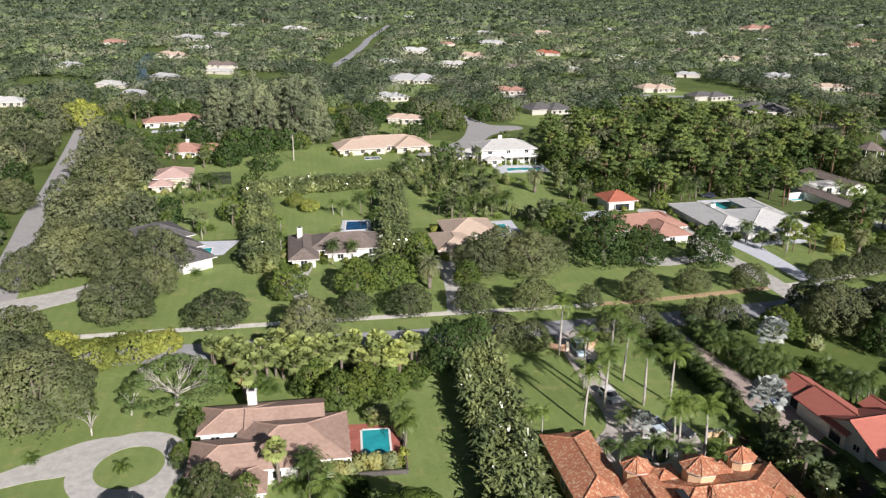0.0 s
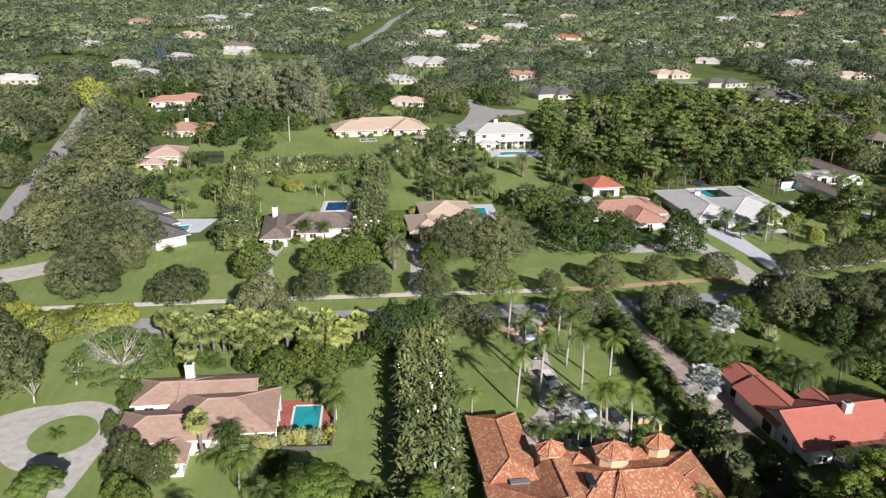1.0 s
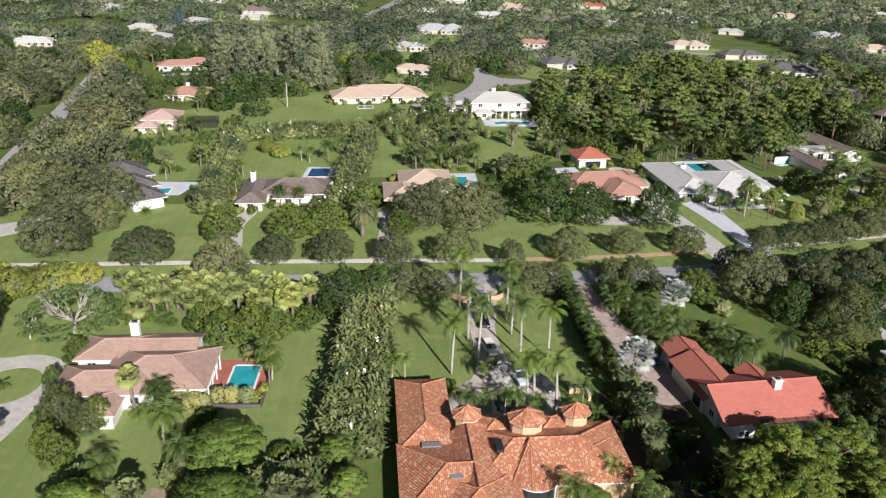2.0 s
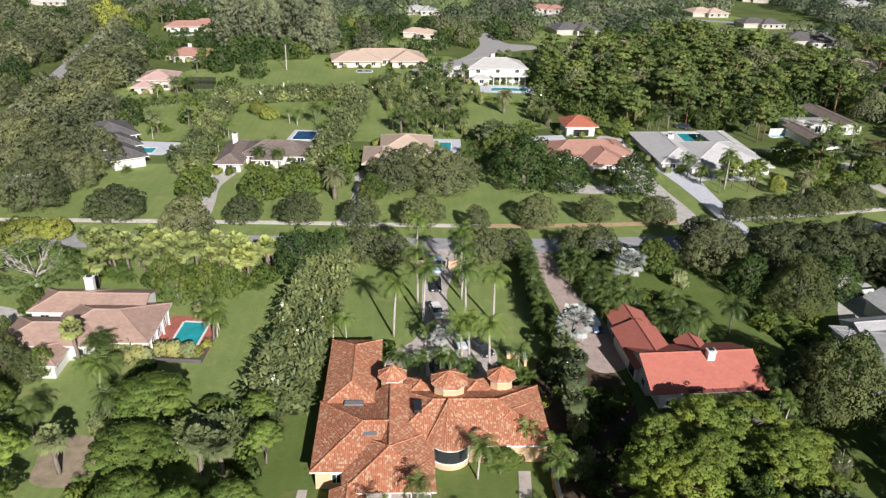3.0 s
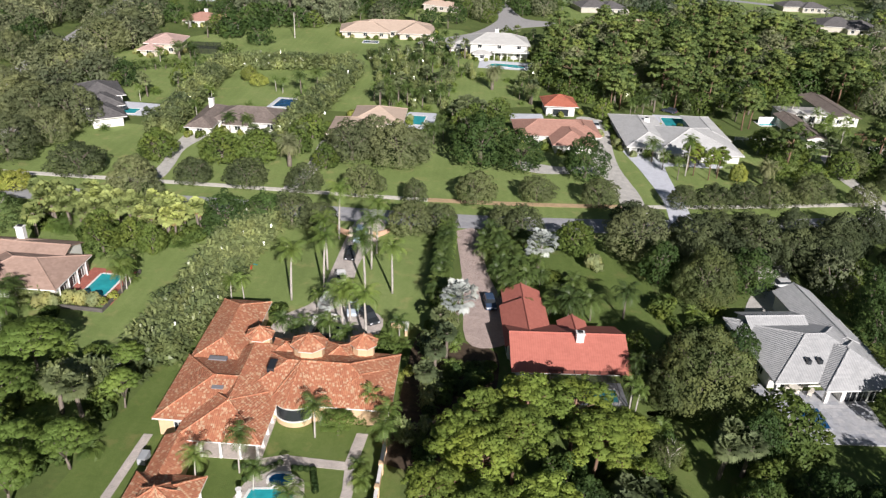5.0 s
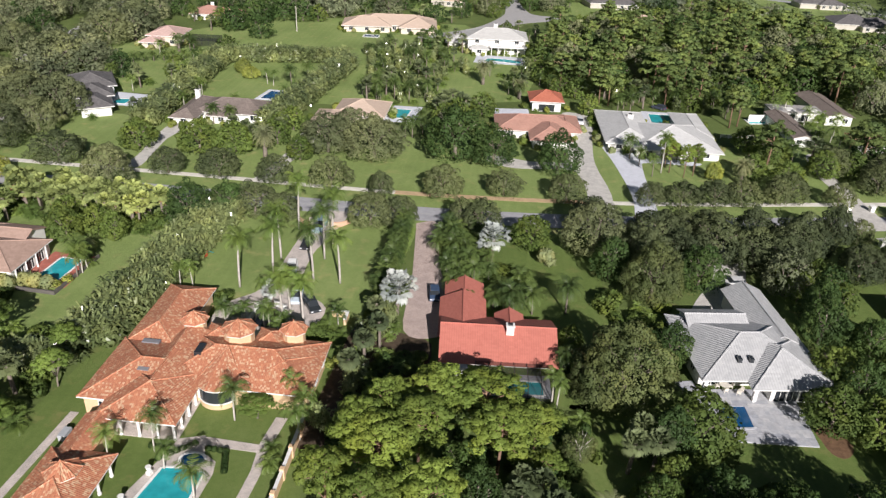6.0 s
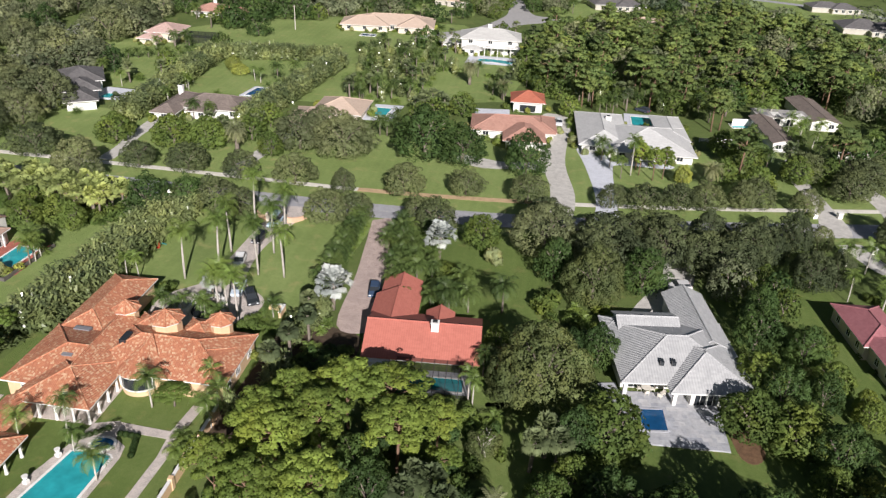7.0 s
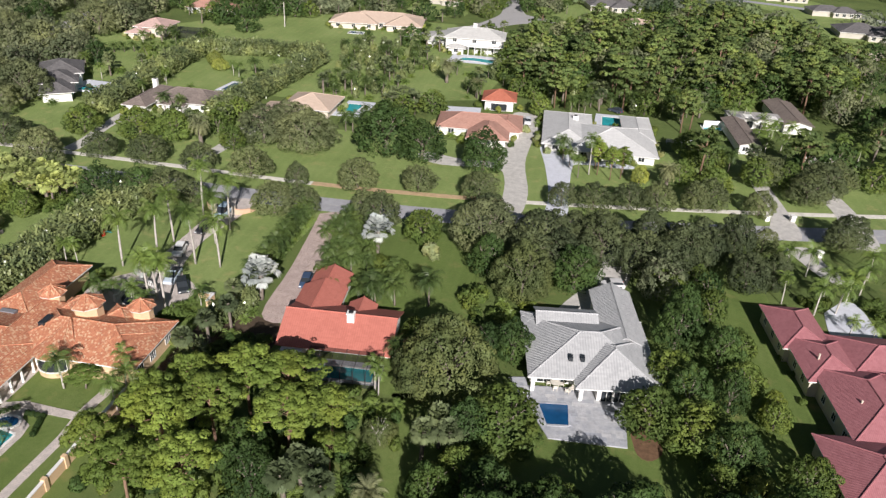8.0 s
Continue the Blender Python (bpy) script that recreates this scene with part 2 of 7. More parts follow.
HAZED_DARK = foliage("hazed_dark_leaves", (0.125, 0.168, 0.108), 0.0, 0.4, 0.05, 0.65, 0.15, 1.2)
HAZED_GREEN = foliage("hazed_bright_leaves", (0.245, 0.315, 0.160), 0.0, 0.4, 0.05, 0.65, 0.15, 1.2)

# ---- building helpers ----
class Solid:
    """Collects faces; each face gets coordinates in metres along its slope."""

    def __init__(self):
        self.v, self.f = [], []

    def face(self, *points):
        start = len(self.v)
        self.v.extend(tuple(p) for p in points)
        self.f.append(tuple(range(start, start + len(points))))

    def box(self, x0, y0, z0, x1, y1, z1):
        a = [(x0, y0, z0), (x1, y0, z0), (x1, y1, z0), (x0, y1, z0), (x0, y0, z1), (x1, y0, z1), (x1, y1, z1), (x0, y1, z1)]
        for i in ((0, 3, 2, 1), (4, 5, 6, 7), (0, 1, 5, 4), (1, 2, 6, 5), (2, 3, 7, 6), (3, 0, 4, 7)):
            self.face(*[a[k] for k in i])

    def ring(self, centre, r, n=10, squash=1.0, turn=0.0):
        return [(centre[0] + r * math.cos(turn + 2 * math.pi * k / n), centre[1] + r * squash * math.sin(turn + 2 * math.pi * k / n), centre[2]) for k in range(n)]

    def loft(self, rings, cap=True):
        for a, b in zip(rings, rings[1:]):
            n = len(a)
            for k in range(n):
                self.face(a[k], a[(k + 1) % n], b[(k + 1) % n], b[k])
        if cap:
            self.face(*rings[0][::-1])
            self.face(*rings[-1])

    def tube(self, path, radii, n=6):
        """A round limb along points."""
        rings = []
        for i, p in enumerate(path):
            p = Vector(p)
            ahead = (Vector(path[min(i + 1, len(path) - 1)]) - Vector(path[max(i - 1, 0)])).normalized()
            side = ahead.cross(Vector((0.31, 0.95, 0.05))).normalized()
            up = ahead.cross(side)
            rings.append([tuple(p + radii[i] * (math.cos(2 * math.pi * k / n) * side + math.sin(2 * math.pi * k / n) * up)) for k in range(n)])
        self.loft(rings)

    def slab(self, points, thick, down=True):
        """A plate of that thickness under (or over) a polygon."""
        lower = [(x, y, z - thick) for x, y, z in points]
        self.face(*points)
        self.face(*lower[::-1])
        n = len(points)
        for k in range(n):
            self.face(points[k], lower[k], lower[(k + 1) % n], points[(k + 1) % n])

    def data(self, name, material, smooth=False):
        mesh = bpy.data.meshes.new(name)
        mesh.from_pydata(self.v, [], self.f)
        layer = mesh.uv_layers.new(name="UVMap")
        for poly in mesh.polygons:
            normal = poly.normal
            along = Vector((0, 0, 1)).cross(normal)
            along = along.normalized() if along.length > 1e-3 else Vector((1, 0, 0))
            rise = normal.cross(along)
            for loop in poly.loop_indices:
                co = mesh.vertices[mesh.loops[loop].vertex_index].co
                layer.data[loop].uv = (co.dot(along), co.dot(rise))
        if smooth:
            bm = bmesh.new()
            bm.from_mesh(mesh)
            bmesh.ops.remove_doubles(bm, verts=bm.verts, dist=1e-4)
            for face in bm.faces:
                face.smooth = True
            bm.to_mesh(mesh)
            bm.free()
        mesh.materials.append(material)
        return mesh


def part(name, solid, material, parent, label="", smooth=False):
    ob = new(name, solid.data(name, material, smooth))
    ob.parent = parent
    if label:
        tagged(ob, label)
    return ob


def thing(name, x, y, z, turn, label, category, group=""):
    ob = new(name)
    ob.empty_display_size = 0.3
    ob.matrix_basis = pose(x, y, z, 0, 0, turn)
    return tagged(ob, label, category, group)


def setting(name, solid, material, label, category):
    return tagged(new(name, solid.data(name, material)), label, category, kind="structure")


def smooth_line(points, steps=6):
    """A Catmull-Rom line through points."""
    p = [Vector((*q, 0)) for q in points]
    p = [2 * p[0] - p[1]] + p + [2 * p[-1] - p[-2]]
    out = []
    for i in range(1, len(p) - 2):
        for k in range(steps):
            t = k / steps
            a, b, c, d = p[i - 1:i + 3]
            out.append(0.5 * (2 * b + (c - a) * t + (2 * a - 5 * b + 4 * c - d) * t * t + (3 * b - a - 3 * c + d) * t ** 3))
    out.append(p[-2])
    return [(q.x, q.y) for q in out]


def sides(line, a, b):
    """The two lines that run a and b metres to the left of a line."""
    one, two = [], []
    for i, q in enumerate(line):
        u = line[max(i - 1, 0)]
        w = line[min(i + 1, len(line) - 1)]
        d = math.hypot(w[0] - u[0], w[1] - u[1])
        nx, ny = -(w[1] - u[1]) / d, (w[0] - u[0]) / d
        one.append((q[0] + nx * a, q[1] + ny * a))
        two.append((q[0] + nx * b, q[1] + ny * b))
    return one, two


def ribbon(line, a, b, z, thick=0.12):
    one, two = sides(line, a, b)
    s = Solid()
    for k in range(len(one) - 1):
        s.slab([(*two[k], z), (*two[k + 1], z), (*one[k + 1], z), (*one[k], z)][::-1] if a < b else [(*one[k], z), (*one[k + 1], z), (*two[k + 1], z), (*two[k], z)][::-1], thick)
    return s


def patch(points, z, thick=0.12, smooth=0):
    if smooth:
        line = smooth_line(list(points) + [points[0]], smooth)
        points = line[:-1]
    area = sum(a[0] * b[1] - b[0] * a[1] for a, b in zip(points, list(points[1:]) + [points[0]]))
    if area < 0:
        points = points[::-1]
    s = Solid()
    s.slab([(x, y, z) for x, y in points], thick)
    return s


CLEAR_ROUND, CLEAR_LINES, CLEAR_AREAS = [], [], []


def inside(x, y, poly):
    hit = False
    for (ax, ay), (bx, by) in zip(poly, list(poly[1:]) + [poly[0]]):
        if (ay > y) != (by > y) and x < (bx - ax) * (y - ay) / (by - ay) + ax:
            hit = not hit
    return hit


def blocked(x, y, r=0.0):
    """Whether a tree may not stand there."""
    for cx, cy, cr in CLEAR_ROUND:
        if (x - cx) ** 2 + (y - cy) ** 2 < (cr + r) ** 2:
            return True
    for line, half in CLEAR_LINES:
        for (ax, ay), (bx, by) in zip(line, line[1:]):
            dx, dy = bx - ax, by - ay
            t = max(0, min(1, ((x - ax) * dx + (y - ay) * dy) / (dx * dx + dy * dy)))
            if (x - ax - t * dx) ** 2 + (y - ay - t * dy) ** 2 < (half + r * 0.6) ** 2:
                return True
    return any(inside(x, y, poly) for poly in CLEAR_AREAS)


# ---- roofs and houses ----
def cap_line(s, a, b, r=0.13):
    a, b = Vector(a), Vector(b)
    s.tube([a, b], [r, r], 6)


def hip_points(x0, y0, x1, y1, z, pitch):
    """The ridge of a hip roof over a rectangle."""
    w, d = x1 - x0, y1 - y0
    rise = min(w, d) / 2 * math.tan(radians(pitch))
    if w >= d:
        return (x0 + d / 2, (y0 + y1) / 2, z + rise), (x1 - d / 2, (y0 + y1) / 2, z + rise)
    return ((x0 + x1) / 2, y0 + w / 2, z + rise), ((x0 + x1) / 2, y1 - w / 2, z + rise)


def roof_block(house, x0, y0, x1, y1, eave, pitch, kind, tile, wall_mat, over=0.6, caps=None, base=0.0, fascia=WHITE, inner=None):
    """One wing: its walls, its roof, ridge caps and eaves board. kind: hip, gx or gy (a gable with its ridge along x or y), shed."""
    walls = Solid()
    walls.box(*(inner or (x0, y0))[:2], base, *((inner or (0, 0, x1, y1))[2:]), eave)
    X0, Y0, X1, Y1 = x0 - over, y0 - over, x1 + over, y1 + over
    z = eave - over * math.tan(radians(pitch)) * 0.4
    roof, ridge = Solid(), Solid()
    if kind == "hip":
        a, b = hip_points(X0, Y0, X1, Y1, z, pitch)
        c = [(X0, Y0, z), (X1, Y0, z), (X1, Y1, z), (X0, Y1, z)]
        if X1 - X0 >= Y1 - Y0:
            planes = [(c[0], c[1], b, a), (c[1], c[2], b), (c[2], c[3], a, b), (c[3], c[0], a)]
            hips = [(c[0], a), (c[3], a), (c[1], b), (c[2], b), (a, b)]
        else:
            planes = [(c[0], c[1], a), (c[1], c[2], b, a), (c[2], c[3], b), (c[3], c[0], a, b)]
            hips = [(c[0], a), (c[1], a), (c[2], b), (c[3], b), (a, b)]
        for p in planes:
            roof.face(*p)
        for p, q in hips:
            if (Vector(p) - Vector(q)).length > 0.3:
                cap_line(ridge, p, q)
    else:
        if kind == "gx":
            m, rise = (Y0 + Y1) / 2, (Y1 - Y0) / 2 * math.tan(radians(pitch))
            a, b = (X0, m, z + rise), (X1, m, z + rise)
            planes = [((X0, Y0, z), (X1, Y0, z), b, a), ((X1, Y1, z), (X0, Y1, z), a, b)]
            for xx in (x0, x1):
                walls.face((xx, y0, eave), (xx, y1, eave), (xx, m, z + rise - 0.1))
        else:
            m, rise = (X0 + X1) / 2, (X1 - X0) / 2 * math.tan(radians(pitch))
            a, b = (m, Y0, z + rise), (m, Y1, z + rise)
            planes = [((X1, Y0, z), (X1, Y1, z), b, a), ((X0, Y1, z), (X0, Y0, z), a, b)]
            for yy in (y0, y1):
                walls.face((x0, yy, eave), (x1, yy, eave), (m, yy, z + rise - 0.1))
        for p in planes:
            roof.slab(p, 0.16)
        cap_line(ridge, a, b)
    part("wall", walls, wall_mat, house)
    part("roof", roof, tile, house)
    part("ridge_cap", ridge, caps or tile, house)
    board = Solid()
    t = 0.06
    for q in ((X0, Y0, X1, Y0 + t), (X0, Y1 - t, X1, Y1), (X0, Y0 + t, X0 + t, Y1 - t), (X1 - t, Y0 + t, X1, Y1 - t)):
        board.box(q[0], q[1], z - 0.2, q[2], q[3], z - 0.012)
    if kind == "hip":
        board.face((X0, Y0, z - 0.1), (X0, Y1, z - 0.1), (X1, Y1, z - 0.1), (X1, Y0, z - 0.1))
        part("eaves_board", board, fascia, house)


def window(house, x, y, z, w, h, side, bars=1, name="window"):
    """A window in a wall that faces s, n, e or w: frame, panes."""
    turn = {"s": 0, "e": 90, "n": 180, "w": 270}[side]
    ob = new(name)
    ob.parent = house
    ob.matrix_basis = pose(x, y, z, 0, 0, turn)
    f = Solid()
    t = 0.09
    f.box(-w / 2, -0.07, 0, -w / 2 + t, 0.02, h)
    f.box(w / 2 - t, -0.07, 0, w / 2, 0.02, h)
    f.box(-w / 2 + t, -0.07, 0, w / 2 - t, 0.02, t)
    f.box(-w / 2 + t, -0.07, h - t, w / 2 - t, 0.02, h)
    for k in range(bars):
        m = -w / 2 + w * (k + 1) / (bars + 1)
        f.box(m - 0.035, -0.06, t, m + 0.035, 0.02, h - t)
    mesh = f.data("window_frame", WHITE)
    pane = Solid()
    pane.box(-w / 2 + t, -0.02, t, w / 2 - t, -0.005, h - t)
    fr = new("window_frame", mesh)
    fr.parent = ob
    pn = new("pane", pane.data("pane", GLASS))
    pn.parent = ob
    return ob


def chimney(house, x, y, z0, z1, w=1.0, d=0.8, mat=None, pots=True):
    s = Solid()
    s.box(x - w / 2, y - d / 2, z0, x + w / 2, y + d / 2, z1 - 0.15)
    s.box(x - w / 2 - 0.1, y - d / 2 - 0.1, z1 - 0.15, x + w / 2 + 0.1, y + d / 2 + 0.1, z1)
    ob = part("chimney", s, mat or WHITE, house, "white stuccoed chimney")
    if pots:
        p = Solid()
        p.box(x - w * 0.3, y - d * 0.25, z1, x + w * 0.3, y + d * 0.25, z1 + 0.22)
        part("chimney_cap", p, DARK, ob, "dark metal chimney cap")


def column(house, x, y, h, r=0.2):
    s = Solid()
    s.loft([s.ring((x, y, 0), r * 1.3, 10), s.ring((x, y, 0.2), r * 1.3, 10), s.ring((x, y, 0.21), r, 10), s.ring((x, y, h - 0.2), r * 0.88, 10), s.ring((x, y, h - 0.19), r * 1.25, 10), s.ring((x, y, h), r * 1.25, 10)])
    part("column", s, WHITE, house)


def turret(house, x, y, r, eave, top, tile, wall_mat, n=8, back=0.0):
    """A many-sided tower with its pointed roof, whose tip may stand back."""
    w, cap, ridge, eaves = Solid(), Solid(), Solid(), Solid()
    w.loft([w.ring((x, y, 0.0), r, n, 1, 0.39), w.ring((x, y, eave), r, n, 1, 0.39)])
    edge = cap.ring((x, y, eave - 0.1), r + 0.55, n, 1, 0.39)
    for k in range(n):
        cap.face(edge[k], edge[(k + 1) % n], (x, y + back, top))
        if not back or k % 2:
            cap_line(ridge, edge[k], (x, y + back, top), 0.1)
    eaves.loft([eaves.ring((x, y, eave - 0.3), r + 0.45, n, 1, 0.39), eaves.ring((x, y, eave - 0.115), r + 0.53, n, 1, 0.39)])
    ridge.loft([ridge.ring((x, y + back, top - 0.1), 0.16, 6), ridge.ring((x, y + back, top + 0.3), 0.05, 6)])
    tower = part("turret", w, wall_mat, house, "eight-sided stuccoed turret")
    for name, s, m in (("turret_roof", cap, tile), ("ridge_cap", ridge, tile), ("eaves_board", eaves, WHITE)):
        part(name, s, m, tower)


def pool(name, poly, z, deck_poly, deck_mat, label, water_mat=None, rim=WHITE, smooth=0):
    """A pool let into its deck: deck, coping, basin and water."""
    cx = sum(p[0] for p in poly) / len(poly)
    cy = sum(p[1] for p in poly) / len(poly)
    if smooth:
        poly = smooth_line(list(poly) + [poly[0]], smooth)[:-1]
    area = sum(a[0] * b[1] - b[0] * a[1] for a, b in zip(poly, list(poly[1:]) + [poly[0]]))
    if area < 0:
        poly = poly[::-1]
    ob = thing(name, cx, cy, 0, 0, label, "swimming pool")
    rel = [(x - cx, y - cy) for x, y in poly]
    if deck_poly:
        setting("pool_deck", patch(deck_poly, z - 0.02, 0.3), deck_mat, "paved pool deck", "paving")
    wet = Solid()
    wet.slab([(x, y, z + 0.005) for x, y in rel], 0.05)
    part("water", wet, water_mat or WATER, ob)
    edge = Solid()
    n = len(rel)
    for k in range(n):
        a, b = Vector(rel[k]), Vector(rel[(k + 1) % n])
        if (b - a).length < 1e-3:
            continue
        side = Vector(((b - a).y, -(b - a).x)).normalized() * 0.35
        edge.slab([(a.x, a.y, z + 0.06), (a.x + side.x, a.y + side.y, z + 0.06), (b.x + side.x, b.y + side.y, z + 0.06), (b.x, b.y, z + 0.06)], 0.12)
    part("coping", edge, rim, ob)
    return ob

# ---- plants ----
def quads(name, corners, material, normals=None):
    """A mesh of loose leaves from arrays of n x 3 x 3 or n x 4 x 3, shaded as a rounded crown where normals are given."""
    groups = corners if isinstance(corners, list) else [corners]
    counts = np.concatenate([np.full(len(g), g.shape[1], np.int32) for g in groups])
    points = np.concatenate([np.asarray(g, np.float32).reshape(-1, 3) for g in groups])
    mesh = bpy.data.meshes.new(name)
    mesh.vertices.add(len(points))
    mesh.vertices.foreach_set("co", points.ravel())
    mesh.loops.add(len(points))
    mesh.loops.foreach_set("vertex_index", np.arange(len(points), dtype=np.int32))
    mesh.polygons.add(len(counts))
    mesh.polygons.foreach_set("loop_start", np.concatenate([[0], np.cumsum(counts)[:-1]]).astype(np.int32))
    mesh.update(calc_edges=True)
    mesh.materials.append(material)
    if normals is not None:
        mesh.polygons.foreach_set("use_smooth", np.ones(len(counts), dtype=bool))
        mesh.normals_split_custom_set_from_vertices(np.repeat(np.asarray(normals, np.float32), counts, axis=0))
    return mesh


def leaves(rng, lumps, count, size, under=0.35, jitter=0.45, long=1.0, soft=0.58, deep=0.8):
    """Three-cornered leaf sprays over the skins of ellipsoids, none deep inside another, and the directions in which they face."""
    lumps = np.array(lumps, float)
    weight = lumps[:, 3] * lumps[:, 4] + lumps[:, 3] * lumps[:, 5]
    big = lumps[:, 3] > 2.5 * np.median(lumps[:, 3])
    weight[big] *= 0.55
    pick = rng.choice(len(lumps), count * 4, p=weight / weight.sum())
    d = rng.normal(size=(count * 4, 3))
    d /= np.linalg.norm(d, axis=1, keepdims=True)
    L = lumps[pick]
    p = L[:, :3] + d * L[:, 3:6] * rng.uniform(0.78, 1.06, (count * 4, 1))
    keep = (d[:, 2] > -under) | (rng.random(count * 4) < 0.12)
    for q in lumps:
        keep &= (((p - q[:3]) / q[3:6]) ** 2).sum(axis=1) > deep * deep * 0.9
    at = np.flatnonzero(keep)[:count]
    p, d, L = p[at], d[at], L[at]
    normal = d / L[:, 3:6] * L[:, 3:4] + rng.normal(scale=jitter, size=d.shape) * 0.7
    normal /= np.linalg.norm(normal, axis=1, keepdims=True)
    t = np.cross(normal, rng.normal(size=d.shape))
    t /= np.linalg.norm(t, axis=1, keepdims=True)
    b = np.cross(normal, t)
    s = size * rng.uniform(0.6, 1.35, (len(d), 1))
    t, b = t * s * long, b * s / long
    bend = normal * s * 0.35
    c = np.stack([p - t - b * 0.55 - bend * 0.4, p + t - b * 0.4 - bend * 0.5, p + b * 1.05 + t * 0.15 + bend * 0.3], 1)
    middle = lumps[:, :3].mean(axis=0) - np.array([0, 0, 0.6])
    out = p - middle
    out /= np.maximum(np.linalg.norm(out, axis=1, keepdims=True), 1e-6)
    face = normal * (1 - soft) + (d * 0.65 + out * 0.35) * soft
    face /= np.linalg.norm(face, axis=1, keepdims=True)
    return c, face


def crown_mesh(name, material, made):
    return quads(name + "_crown", made[0], material, made[1])


def lump_crown(rng, r, z0, z1, count, flat=0.7, core=True):
    """Small lumps over an uneven dome of radius r between two heights."""
    out = []
    low = z0 + (z1 - z0) * 0.28
    rise = z1 - low
    ph = rng.uniform(0, 6.28, 4)
    for k in range(count):
        a = 2.399 * k + rng.uniform(-0.35, 0.35)
        e = math.asin(min(1.0, (k + 0.5) / count * 1.06)) - 0.12
        lobe = 1 + 0.10 * math.sin(2 * a + ph[0]) + 0.09 * math.sin(3 * a + ph[1]) + 0.08 * math.sin(5 * a + 4 * e + ph[2])
        q = math.cos(e) * 0.86 * lobe * rng.uniform(0.88, 1.04)
        rr = r * rng.uniform(0.10, 0.20)
        zz = low + rise * (0.9 * math.sin(e) * (1 + 0.12 * math.sin(3 * a + ph[3])) - 0.04) * rng.uniform(0.9, 1.04)
        out.append((r * q * math.cos(a), r * q * math.sin(a), zz, rr, rr * rng.uniform(0.85, 1.15), rr * flat))
    for k in range(7):
        a = 0.9 * k + rng.uniform(-0.2, 0.2)
        rr = r * rng.uniform(0.18, 0.26)
        out.append((r * 0.66 * math.cos(a), r * 0.66 * math.sin(a), low - (low - z0) * rng.uniform(0.2, 0.7), rr, rr, rr * flat))
    if core:
        out.append((0, 0, low, r * 0.88, r * 0.88, rise * 0.9))
    return out


def limbs(rng, height, spread, z_fork, count, r0, lean=0.3):
    """A tapered trunk with forking limbs."""
    s = Solid()
    wob = [rng.uniform(-lean, lean) for _ in range(2)]
    fork = (wob[0], wob[1], z_fork)
    s.tube([(0, 0, -0.2), (wob[0] * 0.3, wob[1] * 0.3, z_fork * 0.5), fork], [r0 * 1.35, r0, r0 * 0.8], 7)
    for k in range(count):
        a = 2 * math.pi * k / count + rng.uniform(-0.4, 0.4)
        e = spread * rng.uniform(0.6, 0.95)
        top = height * rng.uniform(0.75, 0.95)
        mid = (fork[0] + e * 0.45 * math.cos(a), fork[1] + e * 0.45 * math.sin(a), z_fork + (top - z_fork) * 0.6)
        s.tube([fork, mid, (e * math.cos(a), e * math.sin(a), top)], [r0 * 0.6, r0 * 0.38, r0 * 0.1], 5)
        b = a + rng.uniform(0.5, 0.9)
        s.tube([mid, (mid[0] + e * 0.4 * math.cos(b), mid[1] + e * 0.4 * math.sin(b), top * 0.97)], [r0 * 0.3, r0 * 0.08], 4)
    return s


def plant(name, label, category, group, woody, wood_mat, leaf_mesh, crown="crown"):
    """A plant of two parts, still without a place."""
    if not woody:
        return tagged(new(name, leaf_mesh), label, category, group)
    ob = thing(name, 0, 0, 0, 0, label, category, group)
    part("trunk", woody, wood_mat, ob, smooth=True)
    c = new(crown, leaf_mesh)
    c.parent = ob
    return ob


def frond_quads(rng, base, azimuth, rise, length, curl, leaflet, pairs=8, width=0.7):
    """A feather leaf: paired leaflets along an arching rib."""
    out = []
    a = np.array([math.cos(azimuth), math.sin(azimuth), 0])
    side = np.array([-a[1], a[0], 0])
    up = np.array([0, 0, 1.0])
    last = None
    for k in range(pairs + 1):
        t = k / pairs
        angle = rise - curl * t * t
        if last is None:
            p = np.array(base, float)
        else:
            p = last + (a * math.cos(angle) + up * math.sin(angle)) * length / pairs
        if last is not None:
            way = p - last
            ll = leaflet * (0.45 + 0.9 * math.sin(math.pi * min(1, t * 0.9 + 0.08)))
            for sgn in (1, -1):
                tip = p + side * sgn * ll * 0.85 + way * 1.1 - up * ll * rng.uniform(0.25, 0.6)
                w = way * width
                out.append([last, last + w, tip + w * 0.4, tip])
        last = p
    return out


def palm_tree(rng, height, trunk_r, fronds, length, leaflet, shaft=0.0, bulge=0.0, lean=0.5, low=-0.5, pairs=8):
    s = Solid()
    lx, ly = rng.uniform(-lean, lean), rng.uniform(-lean, lean)
    rings = []
    for k in range(6):
        t = k / 5
        rings.append(s.ring((lx * t * t, ly * t * t, -0.2 + (height + 0.2) * t), trunk_r * (1.25 - 0.45 * t + bulge * math.sin(math.pi * t)), 8))
    s.loft(rings)
    q = []
    for k in range(fronds):
        age = k / fronds
        q += frond_quads(rng, (lx, ly, height + shaft), 2.4 * k + rng.uniform(-0.2, 0.2), 1.35 - (1.35 - low) * age + rng.uniform(-0.1, 0.1), length * rng.uniform(0.85, 1.1), 1.5 + 0.6 * rng.random(), leaflet, pairs)
    return s, np.array(q), (lx, ly)


